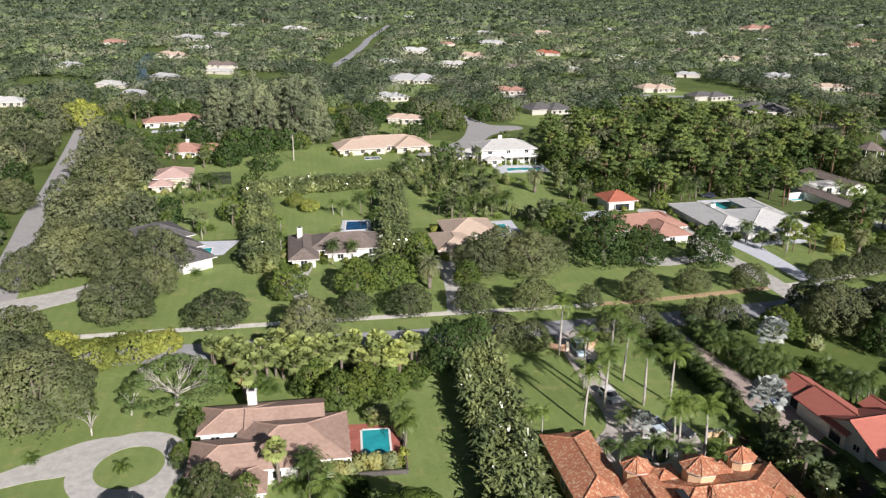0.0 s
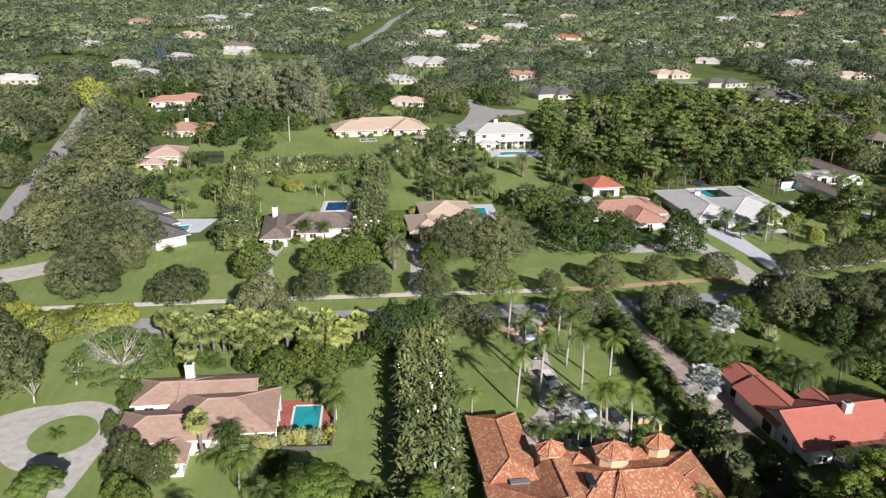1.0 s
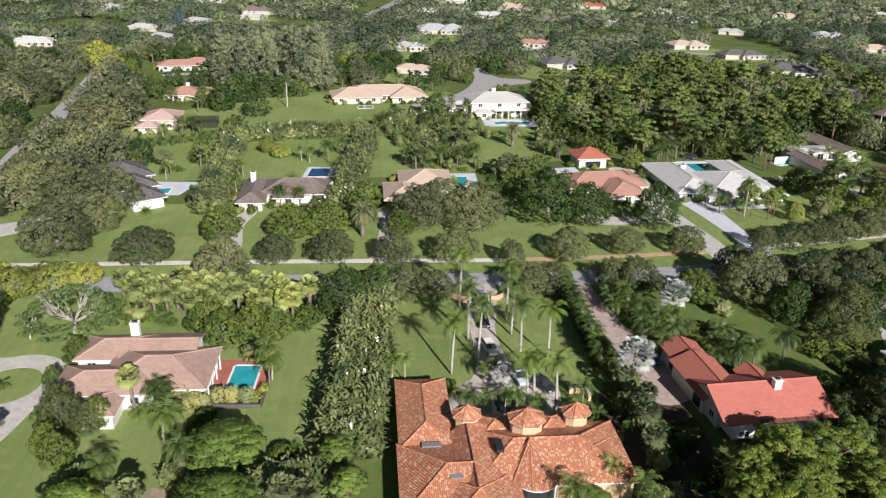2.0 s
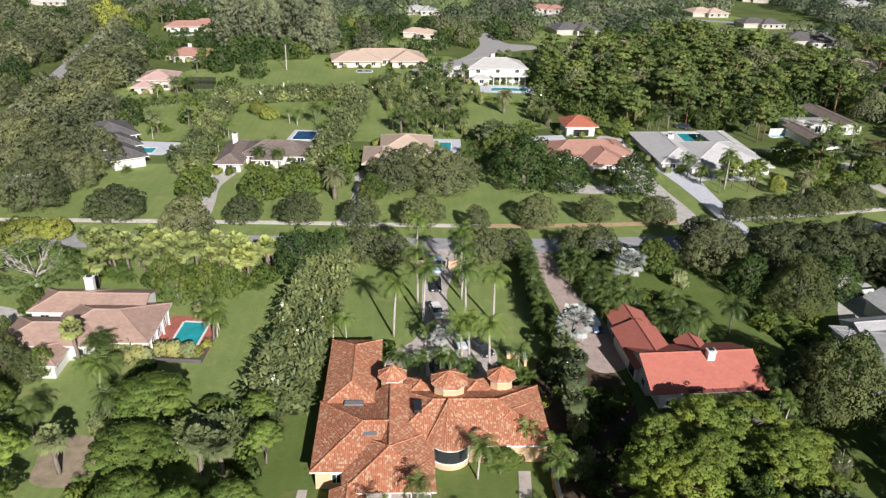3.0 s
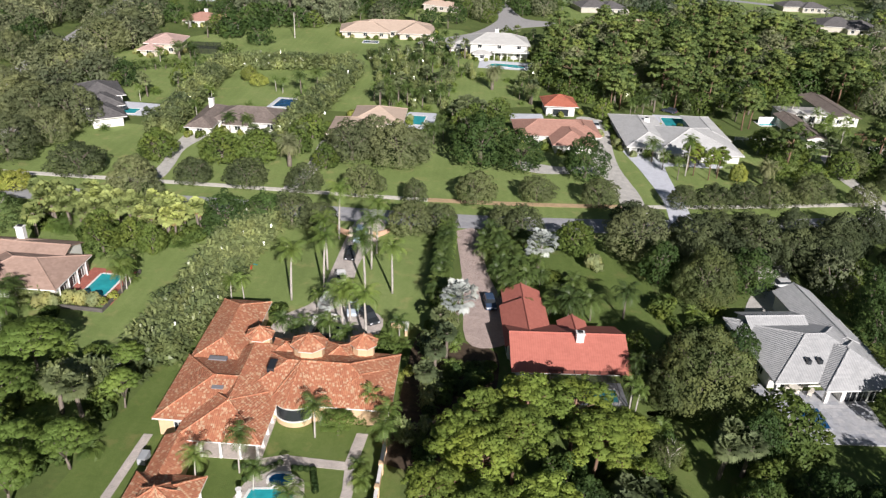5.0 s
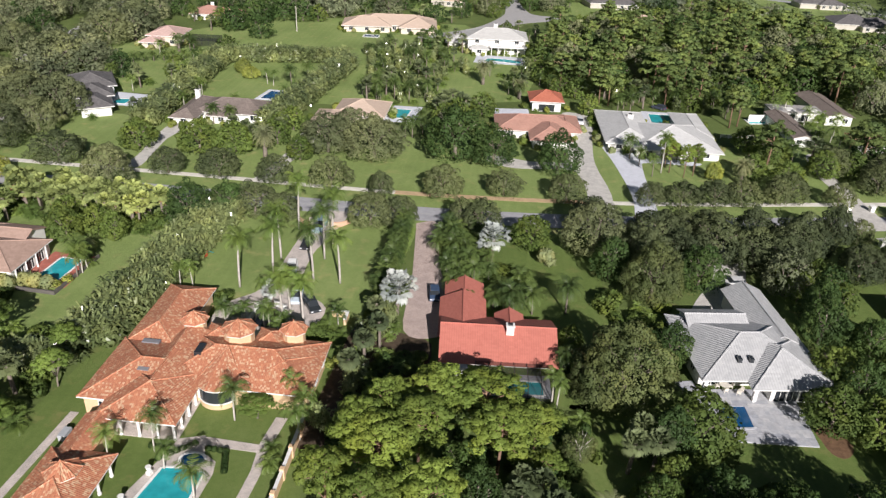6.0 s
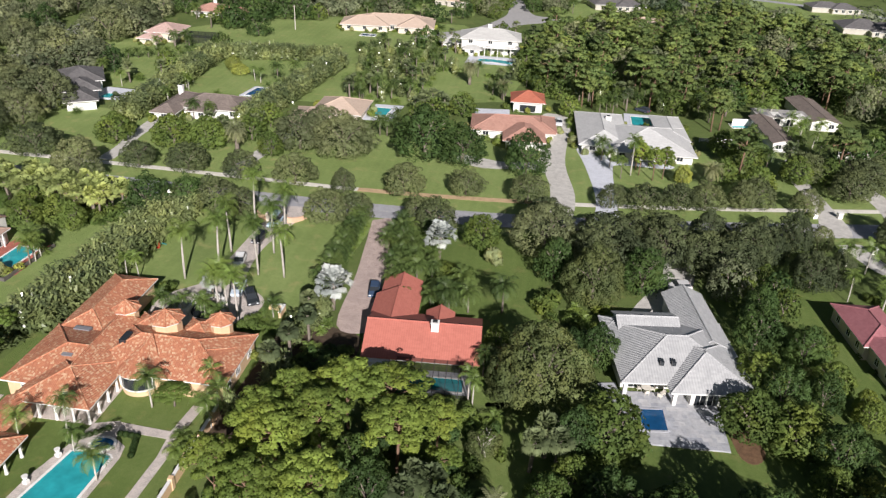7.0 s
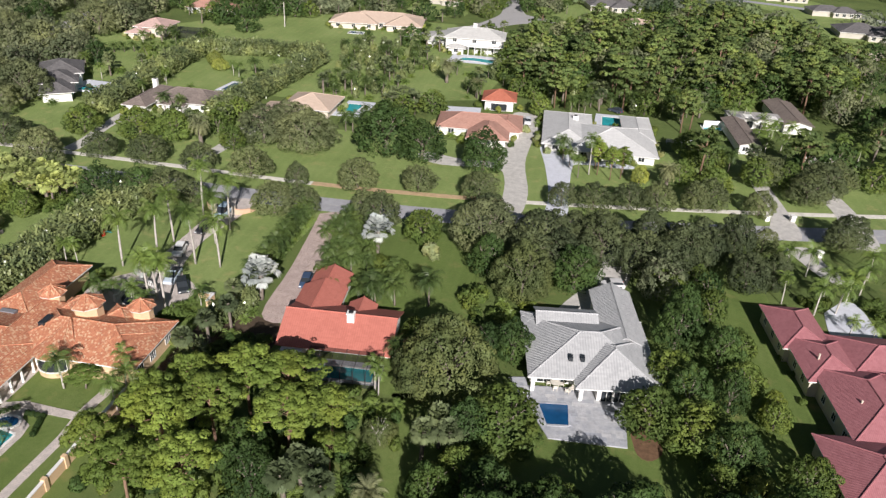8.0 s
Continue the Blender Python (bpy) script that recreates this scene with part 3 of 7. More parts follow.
def fan_quads(rng, base, azimuth, rise, stalk, radius, blades=9, spread=2.5):
    a = np.array([math.cos(azimuth) * math.cos(rise), math.sin(azimuth) * math.cos(rise), math.sin(rise)])
    side = np.cross(a, [0, 0, 1.0])
    side /= max(1e-6, np.linalg.norm(side))
    hub = np.array(base) + a * stalk
    face = np.cross(side, a)
    out = [[np.array(base) - side * 0.03, np.array(base) + side * 0.03, hub + side * 0.03, hub - side * 0.03]]
    for k in range(blades):
        t = (k / (blades - 1) - 0.5) * spread
        d = a * math.cos(t) + side * math.sin(t)
        w = np.cross(d, face) * radius * 0.15
        tip = hub + d * radius * rng.uniform(0.85, 1.08) - np.array([0, 0, radius * rng.uniform(0.1, 0.35)])
        m = hub + d * radius * 0.55 + face * 0.08
        out.append([hub, m - w, tip, m + w])
    return out


def fan_palm(rng, height, trunk_r, count, stalk, radius, low=-0.7):
    s = Solid()
    lx, ly = rng.uniform(-0.3, 0.3), rng.uniform(-0.3, 0.3)
    s.loft([s.ring((lx * k / 4, ly * k / 4, -0.2 + (height + 0.2) * k / 4), trunk_r * (1.2 - 0.25 * k / 4), 8) for k in range(5)])
    q = []
    for k in range(count):
        age = (k + 0.5) / count
        q += fan_quads(rng, (lx, ly, height), 2.4 * k + rng.uniform(-0.3, 0.3), 1.4 - (1.4 - low) * age ** 1.25 + rng.uniform(-0.12, 0.12), stalk * rng.uniform(0.8, 1.2), radius * rng.uniform(0.85, 1.15))
    return s, np.array(q)


BANK = {}


def make_plant(kind, i):
    """Builds the i-th variant of a kind; returns it with its crown radius and height."""
    rng = np.random.default_rng(1000 * sorted(KINDS).index(kind) + i)
    name, label, category, group, variants = KINDS[kind]
    if kind in ("oak", "roadoak", "olive", "street", "dark", "green", "lime", "midoak", "middark", "midgreen"):
        n, lf, mat, r, h, flat, z0 = {
            "oak": (10000, 0.175, OAK, 7.0, 10.6, 0.75, 0.9), "roadoak": (9600, 0.17, ROADOAK, 6.0, 9.4, 0.78, 0.6), "olive": (12500, 0.16, OLIVE, 7.0, 10.4, 0.8, 0.5), "street": (5800, 0.14, STREETLEAF, 4.5, 6.8, 0.75, 0.6), "dark": (5700, 0.178, DARKLEAF, 5.0, 9.6, 0.9, 0.3),
            "green": (3600, 0.155, GREENLEAF, 3.4, 6.0, 0.85, 0.5), "lime": (5200, 0.16, LIME, 5.0, 4.8, 0.6, 0.6), "midoak": (1500, 0.36, MIDOAK, 7.0, 11.0, 0.8, 0.6),
            "middark": (1050, 0.36, DARKLEAF, 5.5, 9.4, 0.9, 0.4), "midgreen": (900, 0.32, GREENLEAF, 4.5, 7.5, 0.85, 0.4)}[kind]
        lumps = lump_crown(rng, r, z0, h, 38 if kind.startswith("mid") else 84, flat)
        wood = limbs(rng, h * 0.85, r * 0.8, h * 0.25, 3 if kind.startswith('mid') else 5, 0.035 * h)
        ob = plant(name, label, category, group, wood, BARK, crown_mesh(name, mat, leaves(rng, lumps, n, lf)))
    elif kind == "spread":
        r, h = 9.7, 8.0
        lumps = []
        for k in range(190):
            a, e = 2.399 * k, math.sqrt((k + 0.5) / 190) * 9.2
            bx, by = e * math.cos(a), e * math.sin(a)
            bare = math.hypot(bx - 0.3, (by + 2.6) * 1.1) / 5.2
            if bare < 1 and k % 5:
                continue
            rr = rng.uniform(0.6, 1.25)
            lumps.append((bx, by, 8.6 - 0.062 * e * e + rng.uniform(-0.7, 0.3), rr, rr, rr * 0.45))
        wood = Solid()
        wood.tube([(0, 0, -0.2), (0.1, 0.0, 1.2), (0.1, 0.1, 2.3)], [0.5, 0.4, 0.34], 8)

        def grow(base, az, reach, top, radius, level):
            end = (base[0] + reach * math.cos(az), base[1] + reach * math.sin(az), top)
            mid = tuple(0.5 * (base[i] + end[i]) + (0.15, 0.15, 0.35)[i] * rng.uniform(-1, 1) * (1, 1, 1)[i] for i in range(3))
            wood.tube([base, mid, end], [radius, radius * 0.75, radius * 0.5], 5 if level == 0 else 4)
            if level < 3:
                for turn in (-0.7, -0.1, 0.5):
                    grow(end, az + turn + rng.uniform(-0.2, 0.2), reach * rng.uniform(0.5, 0.75), min(8.8, top + rng.uniform(0.3, 1.5) * (1.6, 1.0, 0.6)[level]), radius * 0.5, level + 1)

        for k in range(11):
            grow((0.1, 0.1, 2.2), 0.571 * k + rng.uniform(-0.3, 0.3), rng.uniform(2.0, 3.2), rng.uniform(3.6, 5.2), 0.15, 0)
        ob = plant(name, label, category, group, wood, PALEBARK, crown_mesh(name, SPREADLEAF, leaves(rng, lumps, 12500, 0.14)))
    elif kind in ("pine", "farpine"):
        near = kind == "pine"
        r, h = (4.4, 14.0) if near else (4.0, 12.4)
        lumps = []
        for k in range(30 if near else 15):
            a, q = 2.399 * k + rng.uniform(-0.3, 0.3), math.sqrt((k + 0.5) / (30 if near else 15))
            top = h - 0.7 - (3.4 if near else 4.2) * q * q + rng.uniform(-1.0, 0.5)
            bx, by = r * q * 0.86 * math.cos(a), r * q * 0.86 * math.sin(a)
            for m in range(5 if near else 3):
                rr = (0.62 if near else 0.85) * rng.uniform(0.65, 1.3)
                lumps.append((bx + rng.uniform(-0.9, 0.9), by + rng.uniform(-0.9, 0.9), top + rng.uniform(-0.35, 0.35), rr, rr, rr * 0.5))
        for k in range(10 if near else 5):
            a = rng.uniform(0, 2 * math.pi)
            rr = 0.9 if near else 1.1
            lumps.append((r * 0.5 * math.cos(a), r * 0.5 * math.sin(a), rng.uniform(h * 0.45, h * 0.72), rr, rr, rr * 0.55))
        wood = Solid()
        wood.tube([(0, 0, -0.2), (0.2, 0.1, h * 0.5), (0.1, 0.2, h * 0.92)], [0.26, 0.19, 0.07], 7 if near else 5)
        for q in lumps[::6 if near else 9]:
            wood.tube([(0.15, 0.15, q[2] - 1.6), (q[0] * 0.6, q[1] * 0.6, q[2] - 0.7), (q[0], q[1], q[2])], [0.09, 0.06, 0.03], 4)
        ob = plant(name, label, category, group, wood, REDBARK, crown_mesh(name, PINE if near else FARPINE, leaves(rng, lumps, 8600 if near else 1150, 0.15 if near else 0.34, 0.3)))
    elif kind == "flat":
        r, h = 5.0, 9.0
        lumps = []
        for k in range(52):
            a, q = 2.399 * k, math.sqrt((k + 0.5) / 52)
            rr = rng.uniform(0.6, 1.25)
            lumps.append((r * q * 0.85 * math.cos(a), r * q * 0.85 * math.sin(a), h - 0.7 - 2.4 * q * q + rng.uniform(-0.5, 0.2), rr, rr, rr * 0.32))
        wood = limbs(rng, h * 0.9, r * 0.8, 2.2, 6, 0.24)
        ob = plant(name, label, category, group, wood, BARK, crown_mesh(name, FLATLEAF, leaves(rng, lumps, 8600, 0.14, 0.1, 0.4)))
    elif kind == "casuarina":
        r, h = 4.5, 20.0
        tall = (1.0, 0.78, 0.9, 0.68)[i % 4]
        lumps = []
        for k in range(64):
            t = (k + rng.uniform(0, 1)) / 64
            a = 2.399 * k + rng.uniform(-0.5, 0.5)
            e = (3.6 * (1 - t) ** 0.6 * (0.55 + 0.45 * min(1, t * 5))) * rng.uniform(0.4, 1.45)
            lumps.append((e * math.cos(a), e * math.sin(a), (1.2 + 18.2 * t) * tall + rng.uniform(-0.8, 0.8), rng.uniform(0.5, 1.2), rng.uniform(0.5, 1.2), rng.uniform(0.7, 1.7)))
        wood = limbs(rng, h * 0.95 * tall, 2.5, 4, 4, 0.26)
        ob = plant(name, label, category, group, wood, BARK, crown_mesh(name, CASUARINA, leaves(rng, lumps, 2900, 0.27, 0.6, 0.9, 1.7, 0.5, 0.6)))
    elif kind == "bare":
        r, h = 1.8, 4.5
        wood = limbs(rng, h, 1.9, 1.2, 6, 0.15)
        ob = plant(name, label, category, group, wood, PALEBARK, crown_mesh(name, GREENLEAF, leaves(rng, [(1.2 * math.cos(k), 1.2 * math.sin(k), 4.2, 0.4, 0.4, 0.3) for k in range(6)], 60, 0.18)))
    elif kind in ("royal", "queen", "king", "date", "palmbush"):
        spec = {"royal": (9.0, 0.15, 15, 3.3, 0.72, 1.3, 0.3, 0.3, -0.4, FEATHER, ROYALBARK), "queen": (5.0, 0.14, 20, 2.9, 0.62, 0.0, 0.0, 0.4, -0.4, DARKFEATHER, BARK),
                "king": (5.0, 0.12, 14, 2.9, 0.62, 0.0, 0.0, 0.4, -0.45, FEATHER, PALEBARK), "date": (5.2, 0.42, 54, 3.4, 0.42, 0.0, 0.0, 0.1, -1.0, DATE, BARK), "palmbush": (0.5, 0.14, 16, 2.0, 0.5, 0.0, 0.0, 0.1, -0.3, FEATHER, BARK)}[kind]
        h, tr, fr, ln, lf, shaft, bulge, lean, low, mat, wood_mat = spec
        wood, q, at = palm_tree(rng, h, tr, fr, ln, lf, shaft, bulge, lean, low, {"royal": 15, "date": 12, "queen": 11, "king": 12}.get(kind, 9))
        r = ln * 0.85
        ob = plant(name, label, category, group, wood if kind != "palmbush" else None, wood_mat, quads(name + "_crown", q, mat), "crown")
        if shaft:
            g = Solid()
            g.loft([g.ring((*at, h - 0.02), tr * 0.95, 8), g.ring((*at, h + shaft * 0.5), tr * 0.8, 8), g.ring((*at, h + shaft), tr * 0.35, 8)])
            part("crownshaft", g, CROWNSHAFT, ob, "smooth green crownshaft")
    elif kind in ("sabal", "greensabal", "midsabal", "bismarck"):
        h, n, st, ra, mat = {"sabal": (4.6, 26, 0.95, 1.05, FAN), "greensabal": (4.6, 36, 0.95, 0.95, GREENFAN), "midsabal": (5.0, 20, 0.95, 1.1, GREENFAN), "bismarck": (3.2, 60, 1.7, 0.9, SILVER)}[kind]
        wood, q = fan_palm(rng, h, 0.24, n, st, ra, -0.45 if kind == "bismarck" else -0.75)
        r = st + ra
        ob = plant(name, label, category, group, wood, BARK, quads(name + "_crown", q, mat))
        if kind == "sabal":
            dead = []
            for k in range(14):
                dead += fan_quads(rng, (0, 0, h - 0.2), 2.4 * k, rng.uniform(-1.35, -0.85), 0.6, 0.75, 7)
            skirt = new("dead_skirt", quads("dead_skirt", np.array(dead), DEADFAN))
            skirt.parent = ob
            tagged(skirt, "hanging brown dead fans")
    elif kind == "hedge":
        r, h = 2.0, 5.6
        q = []
        for k in range(112):
            bx, by = rng.uniform(-1.35, 1.35, 2)
            base = np.array([bx, by, rng.uniform(1.0, 4.7) - 0.45 * (bx * bx + by * by)])
            a, rise = rng.uniform(0, 2 * math.pi), rng.uniform(0.35, 1.35)
            way = np.array([math.cos(a), math.sin(a), 0.0])
            side = np.array([-way[1], way[0], 0.0]) * rng.uniform(0.13, 0.21)
            ln = rng.uniform(0.9, 1.7)
            mid = base + (way * math.cos(rise) + np.array([0, 0, math.sin(rise)])) * ln * 0.6
            tip = mid + (way * 0.9 - np.array([0, 0, rng.uniform(-0.1, 0.7)])) * ln * 0.5
            q += [[base - side * 0.4, base + side * 0.4, mid + side, mid - side], [mid - side, mid + side, tip + side * 0.25, tip - side * 0.25]]
        lumps = [(0, 0, 1.7, 1.5, 1.5, 1.8), (0, 0, 3.1, 1.1, 1.1, 1.1)]
        c = [np.array(q), leaves(rng, lumps, 260, 0.3, 0.9)[0]]
        ob = plant(name, label, category, group, None, None, quads(name + "_crown", c, HEDGE))
    elif kind in ("bush", "thicket", "pale", "gold", "clipped"):
        r, h = 1.6, 2.2
        mat, n, sz = {"bush": (GREENLEAF, 480, 0.19), "thicket": (DARKLEAF, 460, 0.19), "pale": (VARIEGATED, 480, 0.25), "gold": (LIME, 480, 0.17), "clipped": (DARKLEAF, 480, 0.17)}[kind]
        lumps = [(rng.uniform(-0.7, 0.7), rng.uniform(-0.7, 0.7), rng.uniform(0.5, 1.4), 0.8, 0.8, 0.75) for _ in range(7)]
        if kind == "clipped":
            lumps = [(0, 0, 0.9, 1.5, 1.5, 1.15)]
        ob = plant(name, label, category, group, None, None, crown_mesh(name, mat, leaves(rng, lumps, n, sz, 0.8, 0.8, 1.6 if kind == "pale" else 1.0)))
    return ob, r, h


KINDS = {
    "oak": ("oak_tree", "broad grey-green live oak with a spreading rounded crown", "tree", "live oaks", 4),
    "roadoak": ("oak_tree", "dark dense live oak beside the road", "tree", "live oaks", 4),
    "olive": ("oak_tree", "large dense olive-green oak behind the house", "tree", "live oaks", 2),
    "street": ("street_oak", "small round-crowned oak on the grass verge", "tree", "roadside oaks", 4),
    "dark": ("shade_tree", "dense dark green shade tree beside the lawn", "tree", "shade trees", 4),
    "green": ("garden_tree", "leafy bright green garden tree", "tree", "garden trees", 4),
    "lime": ("yellow_green_tree", "low yellow-green tree on the lawn", "tree", "", 2),
    "spread": ("spreading_tree", "wide tree with pale bare limbs showing in its crown", "tree", "", 1),
    "midoak": ("oak_tree", "grey-green live oak among the houses", "tree", "live oaks", 5),
    "middark": ("shade_tree", "dark green leafy tree among the houses", "tree", "shade trees", 4),
    "midgreen": ("garden_tree", "mid-green leafy tree among the houses", "tree", "garden trees", 4),
    "pine": ("pine_tree", "tall slash pine with bright tufted needles", "tree", "tall pines", 5),
    "farpine": ("pine_tree", "tall slash pine in the pine wood", "tree", "pine wood", 5),
    "flat": ("ear_tree", "flat-topped bright green tree in layered sheets", "tree", "flat-topped trees", 3),
    "casuarina": ("casuarina_tree", "tall feathery grey-green casuarina", "tree", "casuarinas", 4),
    "bare": ("bare_tree", "small leafless tree with pale bark", "tree", "bare trees", 2),
    "royal": ("royal_palm", "royal palm with a smooth pale trunk and green crownshaft", "palm tree", "royal palms", 4),
    "queen": ("feather_palm", "feather-leaved palm with a slim grey trunk", "palm tree", "feather palms", 5),
    "king": ("feather_palm", "light green feather palm with a slender pale trunk", "palm tree", "feather palms", 4),
    "date": ("date_palm", "date palm with a dense grey-gold crown", "palm tree", "", 1),
    "palmbush": ("palm_shrub", "short feathery palm shrub", "palm", "palm shrubs", 3),
    "sabal": ("sabal_palm", "sabal palm with a yellow-green head of fans", "palm tree", "sabal palms", 4),
    "greensabal": ("sabal_palm", "grey-green sabal palm with a round head of fans", "palm tree", "sabal palms", 3),
    "midsabal": ("sabal_palm", "sabal palm with a head of fans", "palm tree", "sabal palms", 3),
    "bismarck": ("bismarck_palm", "silver-leaved fan palm with a huge round head", "palm tree", "silver palms", 2),
    "hedge": ("hedge_plant", "tall arching hedge plant with glossy leaves", "hedge", "tall hedge", 6),
    "thicket": ("shrub", "dense dark green shrub in the undergrowth", "shrub", "undergrowth shrubs", 3),
    "bush": ("shrub", "rounded green garden shrub", "shrub", "shrubs", 4),
    "pale": ("variegated_shrub", "shrub with cream and green leaves", "shrub", "variegated shrubs", 2),
    "gold": ("golden_shrub", "golden yellow garden shrub", "shrub", "golden shrubs", 2),
    "clipped": ("clipped_shrub", "clipped dark green shrub", "shrub", "clipped shrubs", 1),
}
PLACED = []
PALMS = ("royal", "queen", "king", "date", "sabal", "greensabal", "midsabal", "bismarck")
spin = random.Random(5)


def put(kind, x, y, r=None, h=None):
    """Stands a plant of a kind at a place, scaled to a crown radius and a height."""
    i = spin.randrange(KINDS[kind][4])
    built = BANK.get((kind, i))
    fresh = built is None
    if fresh:
        built = BANK[(kind, i)] = make_plant(kind, i)
    ob, r0, h0 = built
    s = (r or r0) / r0
    if kind in PALMS:
        h = h or h0 * s
        m = pose(x, y, 0, 0, 0, spin.uniform(0, 360)) @ Matrix.Diagonal((s, s, s, 1))
        PLACED.append((x, y, (r or r0)))
        made = ob if fresh else copy_thing(ob, Matrix.Identity(4))
        made.matrix_basis = m
        for child in made.children:
            if child.name.startswith("trunk"):
                child.scale = (1, 1, h / (h0 * s))
            else:
                child.location = (0, 0, h / s - h0)
        return made
    if kind == "palmbush":
        h = None
    sz = (h / h0) if h else (0.5 + 0.5 * s) * spin.uniform(0.93, 1.07)
    m = pose(x, y, 0, 0, 0, spin.uniform(0, 360)) @ Matrix.Diagonal((s, s, sz, 1))
    PLACED.append((x, y, (r or r0)))
    if fresh:
        ob.matrix_basis = m
        return ob
    made = copy_thing(ob, Matrix.Identity(4))
    made.matrix_basis = m
    return made

# ---- ground, roads, drives ----
WALK = smooth_line([(-220, 127), (-140, 137.5), (-64, 148.3), (-28, 153.2), (4, 157.2), (44, 161.9), (76, 168), (104, 175.4), (137, 186.3), (170, 198), (215, 215), (300, 250)])
sheet = Solid()
sheet.face((-9000, -3000, 0), (9000, -3000, 0), (9000, 15000, 0), (-9000, 15000, 0))
setting("ground", sheet, GROUND, "rough grassy ground between the plots", "ground")
for name, pts in (
    ("lawn_1", [(-72, 92), (-66, 142), (-30, 140), (9, 142), (12, 136), (12, 56), (-20, 52), (-50, 78)]),
    ("lawn_2", [(19, 109), (16, 143), (54, 146.5), (56, 110)]),
    ("lawn_3", [(66, 100), (60, 146), (88, 153), (98, 112), (92, 96)]),
    ("lawn_4", [(18.5, 56), (17.5, 109), (55, 109), (58, 80), (62, 56)]),
    ("lawn_5", [(88, 60), (90, 97), (106, 104), (124, 106), (124, 150), (142, 162), (150, 120), (148, 60)]),
    ("lawn_6", [(-100, 255), (-60, 335), (20, 350), (62, 296), (62, 244), (24, 222), (-72, 205)]),
):
    # lawns 3 to 5 take the copy with shade in its colour
    setting(name, patch(pts, 0.015, 0.1), SHADED_LAWN if name in ("lawn_4", "lawn_5", "lawn_3") else LAWN, "mown lawn", "lawn")
setting("lawn_7", ribbon(WALK, 1, 38, 0.02, 0.1), LAWN, "mown front lawns along the road", "lawn")
setting("verge", ribbon(WALK, -7.0, -1, 0.02, 0.1), LAWN, "mown grass verge beside the road", "lawn")
setting("verge_2", ribbon(WALK, -17.5, -13.9, 0.025, 0.1), LAWN, "mown grass verge beside the road", "lawn")
setting("road", ribbon(WALK, -13.8, -7.0, 0.035), ASPHALT, "grey asphalt residential road", "road")
line = Solid()
one, _ = sides(WALK, -10.4, 0)
for k in range(0, len(one) - 1, 1):
    a, b = one[k], one[k + 1]
    n = max(1, int(math.hypot(b[0] - a[0], b[1] - a[1]) / 9))
    for j in range(n):
        p = [a[i] + (b[i] - a[i]) * (j + 0.2) / n for i in (0, 1)]
        q = [a[i] + (b[i] - a[i]) * (j + 0.55) / n for i in (0, 1)]
        d = math.hypot(q[0] - p[0], q[1] - p[1])
        s = ((q[1] - p[1]) / d * 0.06, -(q[0] - p[0]) / d * 0.06)
        line.slab([(p[0] - s[0], p[1] - s[1], 0.042), (p[0] + s[0], p[1] + s[1], 0.042), (q[0] + s[0], q[1] + s[1], 0.042), (q[0] - s[0], q[1] - s[1], 0.042)], 0.005)
setting("road_marking", line, plain("faded_line", (0.5, 0.48, 0.42), 0.8), "faded broken centre line", "road marking")
CLEAR_LINES.append((WALK, 1.2))
one, _ = sides(WALK, -10.4, 0)
CLEAR_LINES.append((one, 4.0))
ROAD_W = smooth_line([(-80, 128), (-84, 148), (-88.7, 167.9), (-96.4, 189.5), (-103, 211), (-109.5, 232), (-117.5, 263), (-127, 296), (-137, 330), (-146, 360), (-158, 400), (-172, 450)])
setting("side_road", ribbon(ROAD_W, -3.4, 3.4, 0.045), PALE_ROAD, "pale grey side road", "road")
CLEAR_LINES.append((ROAD_W, 5.6))
setting("lawn_8", patch([(-104, 190), (-99, 175), (-92, 158), (-150, 150), (-150, 190)], 0.018, 0.1), LAWN, "bright mown lawn", "lawn")

setting("pavement", ribbon(WALK, -0.95, 0.95, 0.05), CONCRETE, "pale concrete pavement along the road", "pavement")
setting("brick_pavement", ribbon(smooth_line([(44, 161.9), (60, 164.6), (76, 168), (88, 171.0)]), -1.0, 1.0, 0.056), mineral("tan_paving", (0.50, 0.36, 0.22), 0.2), "tan paved stretch of the pavement", "pavement")

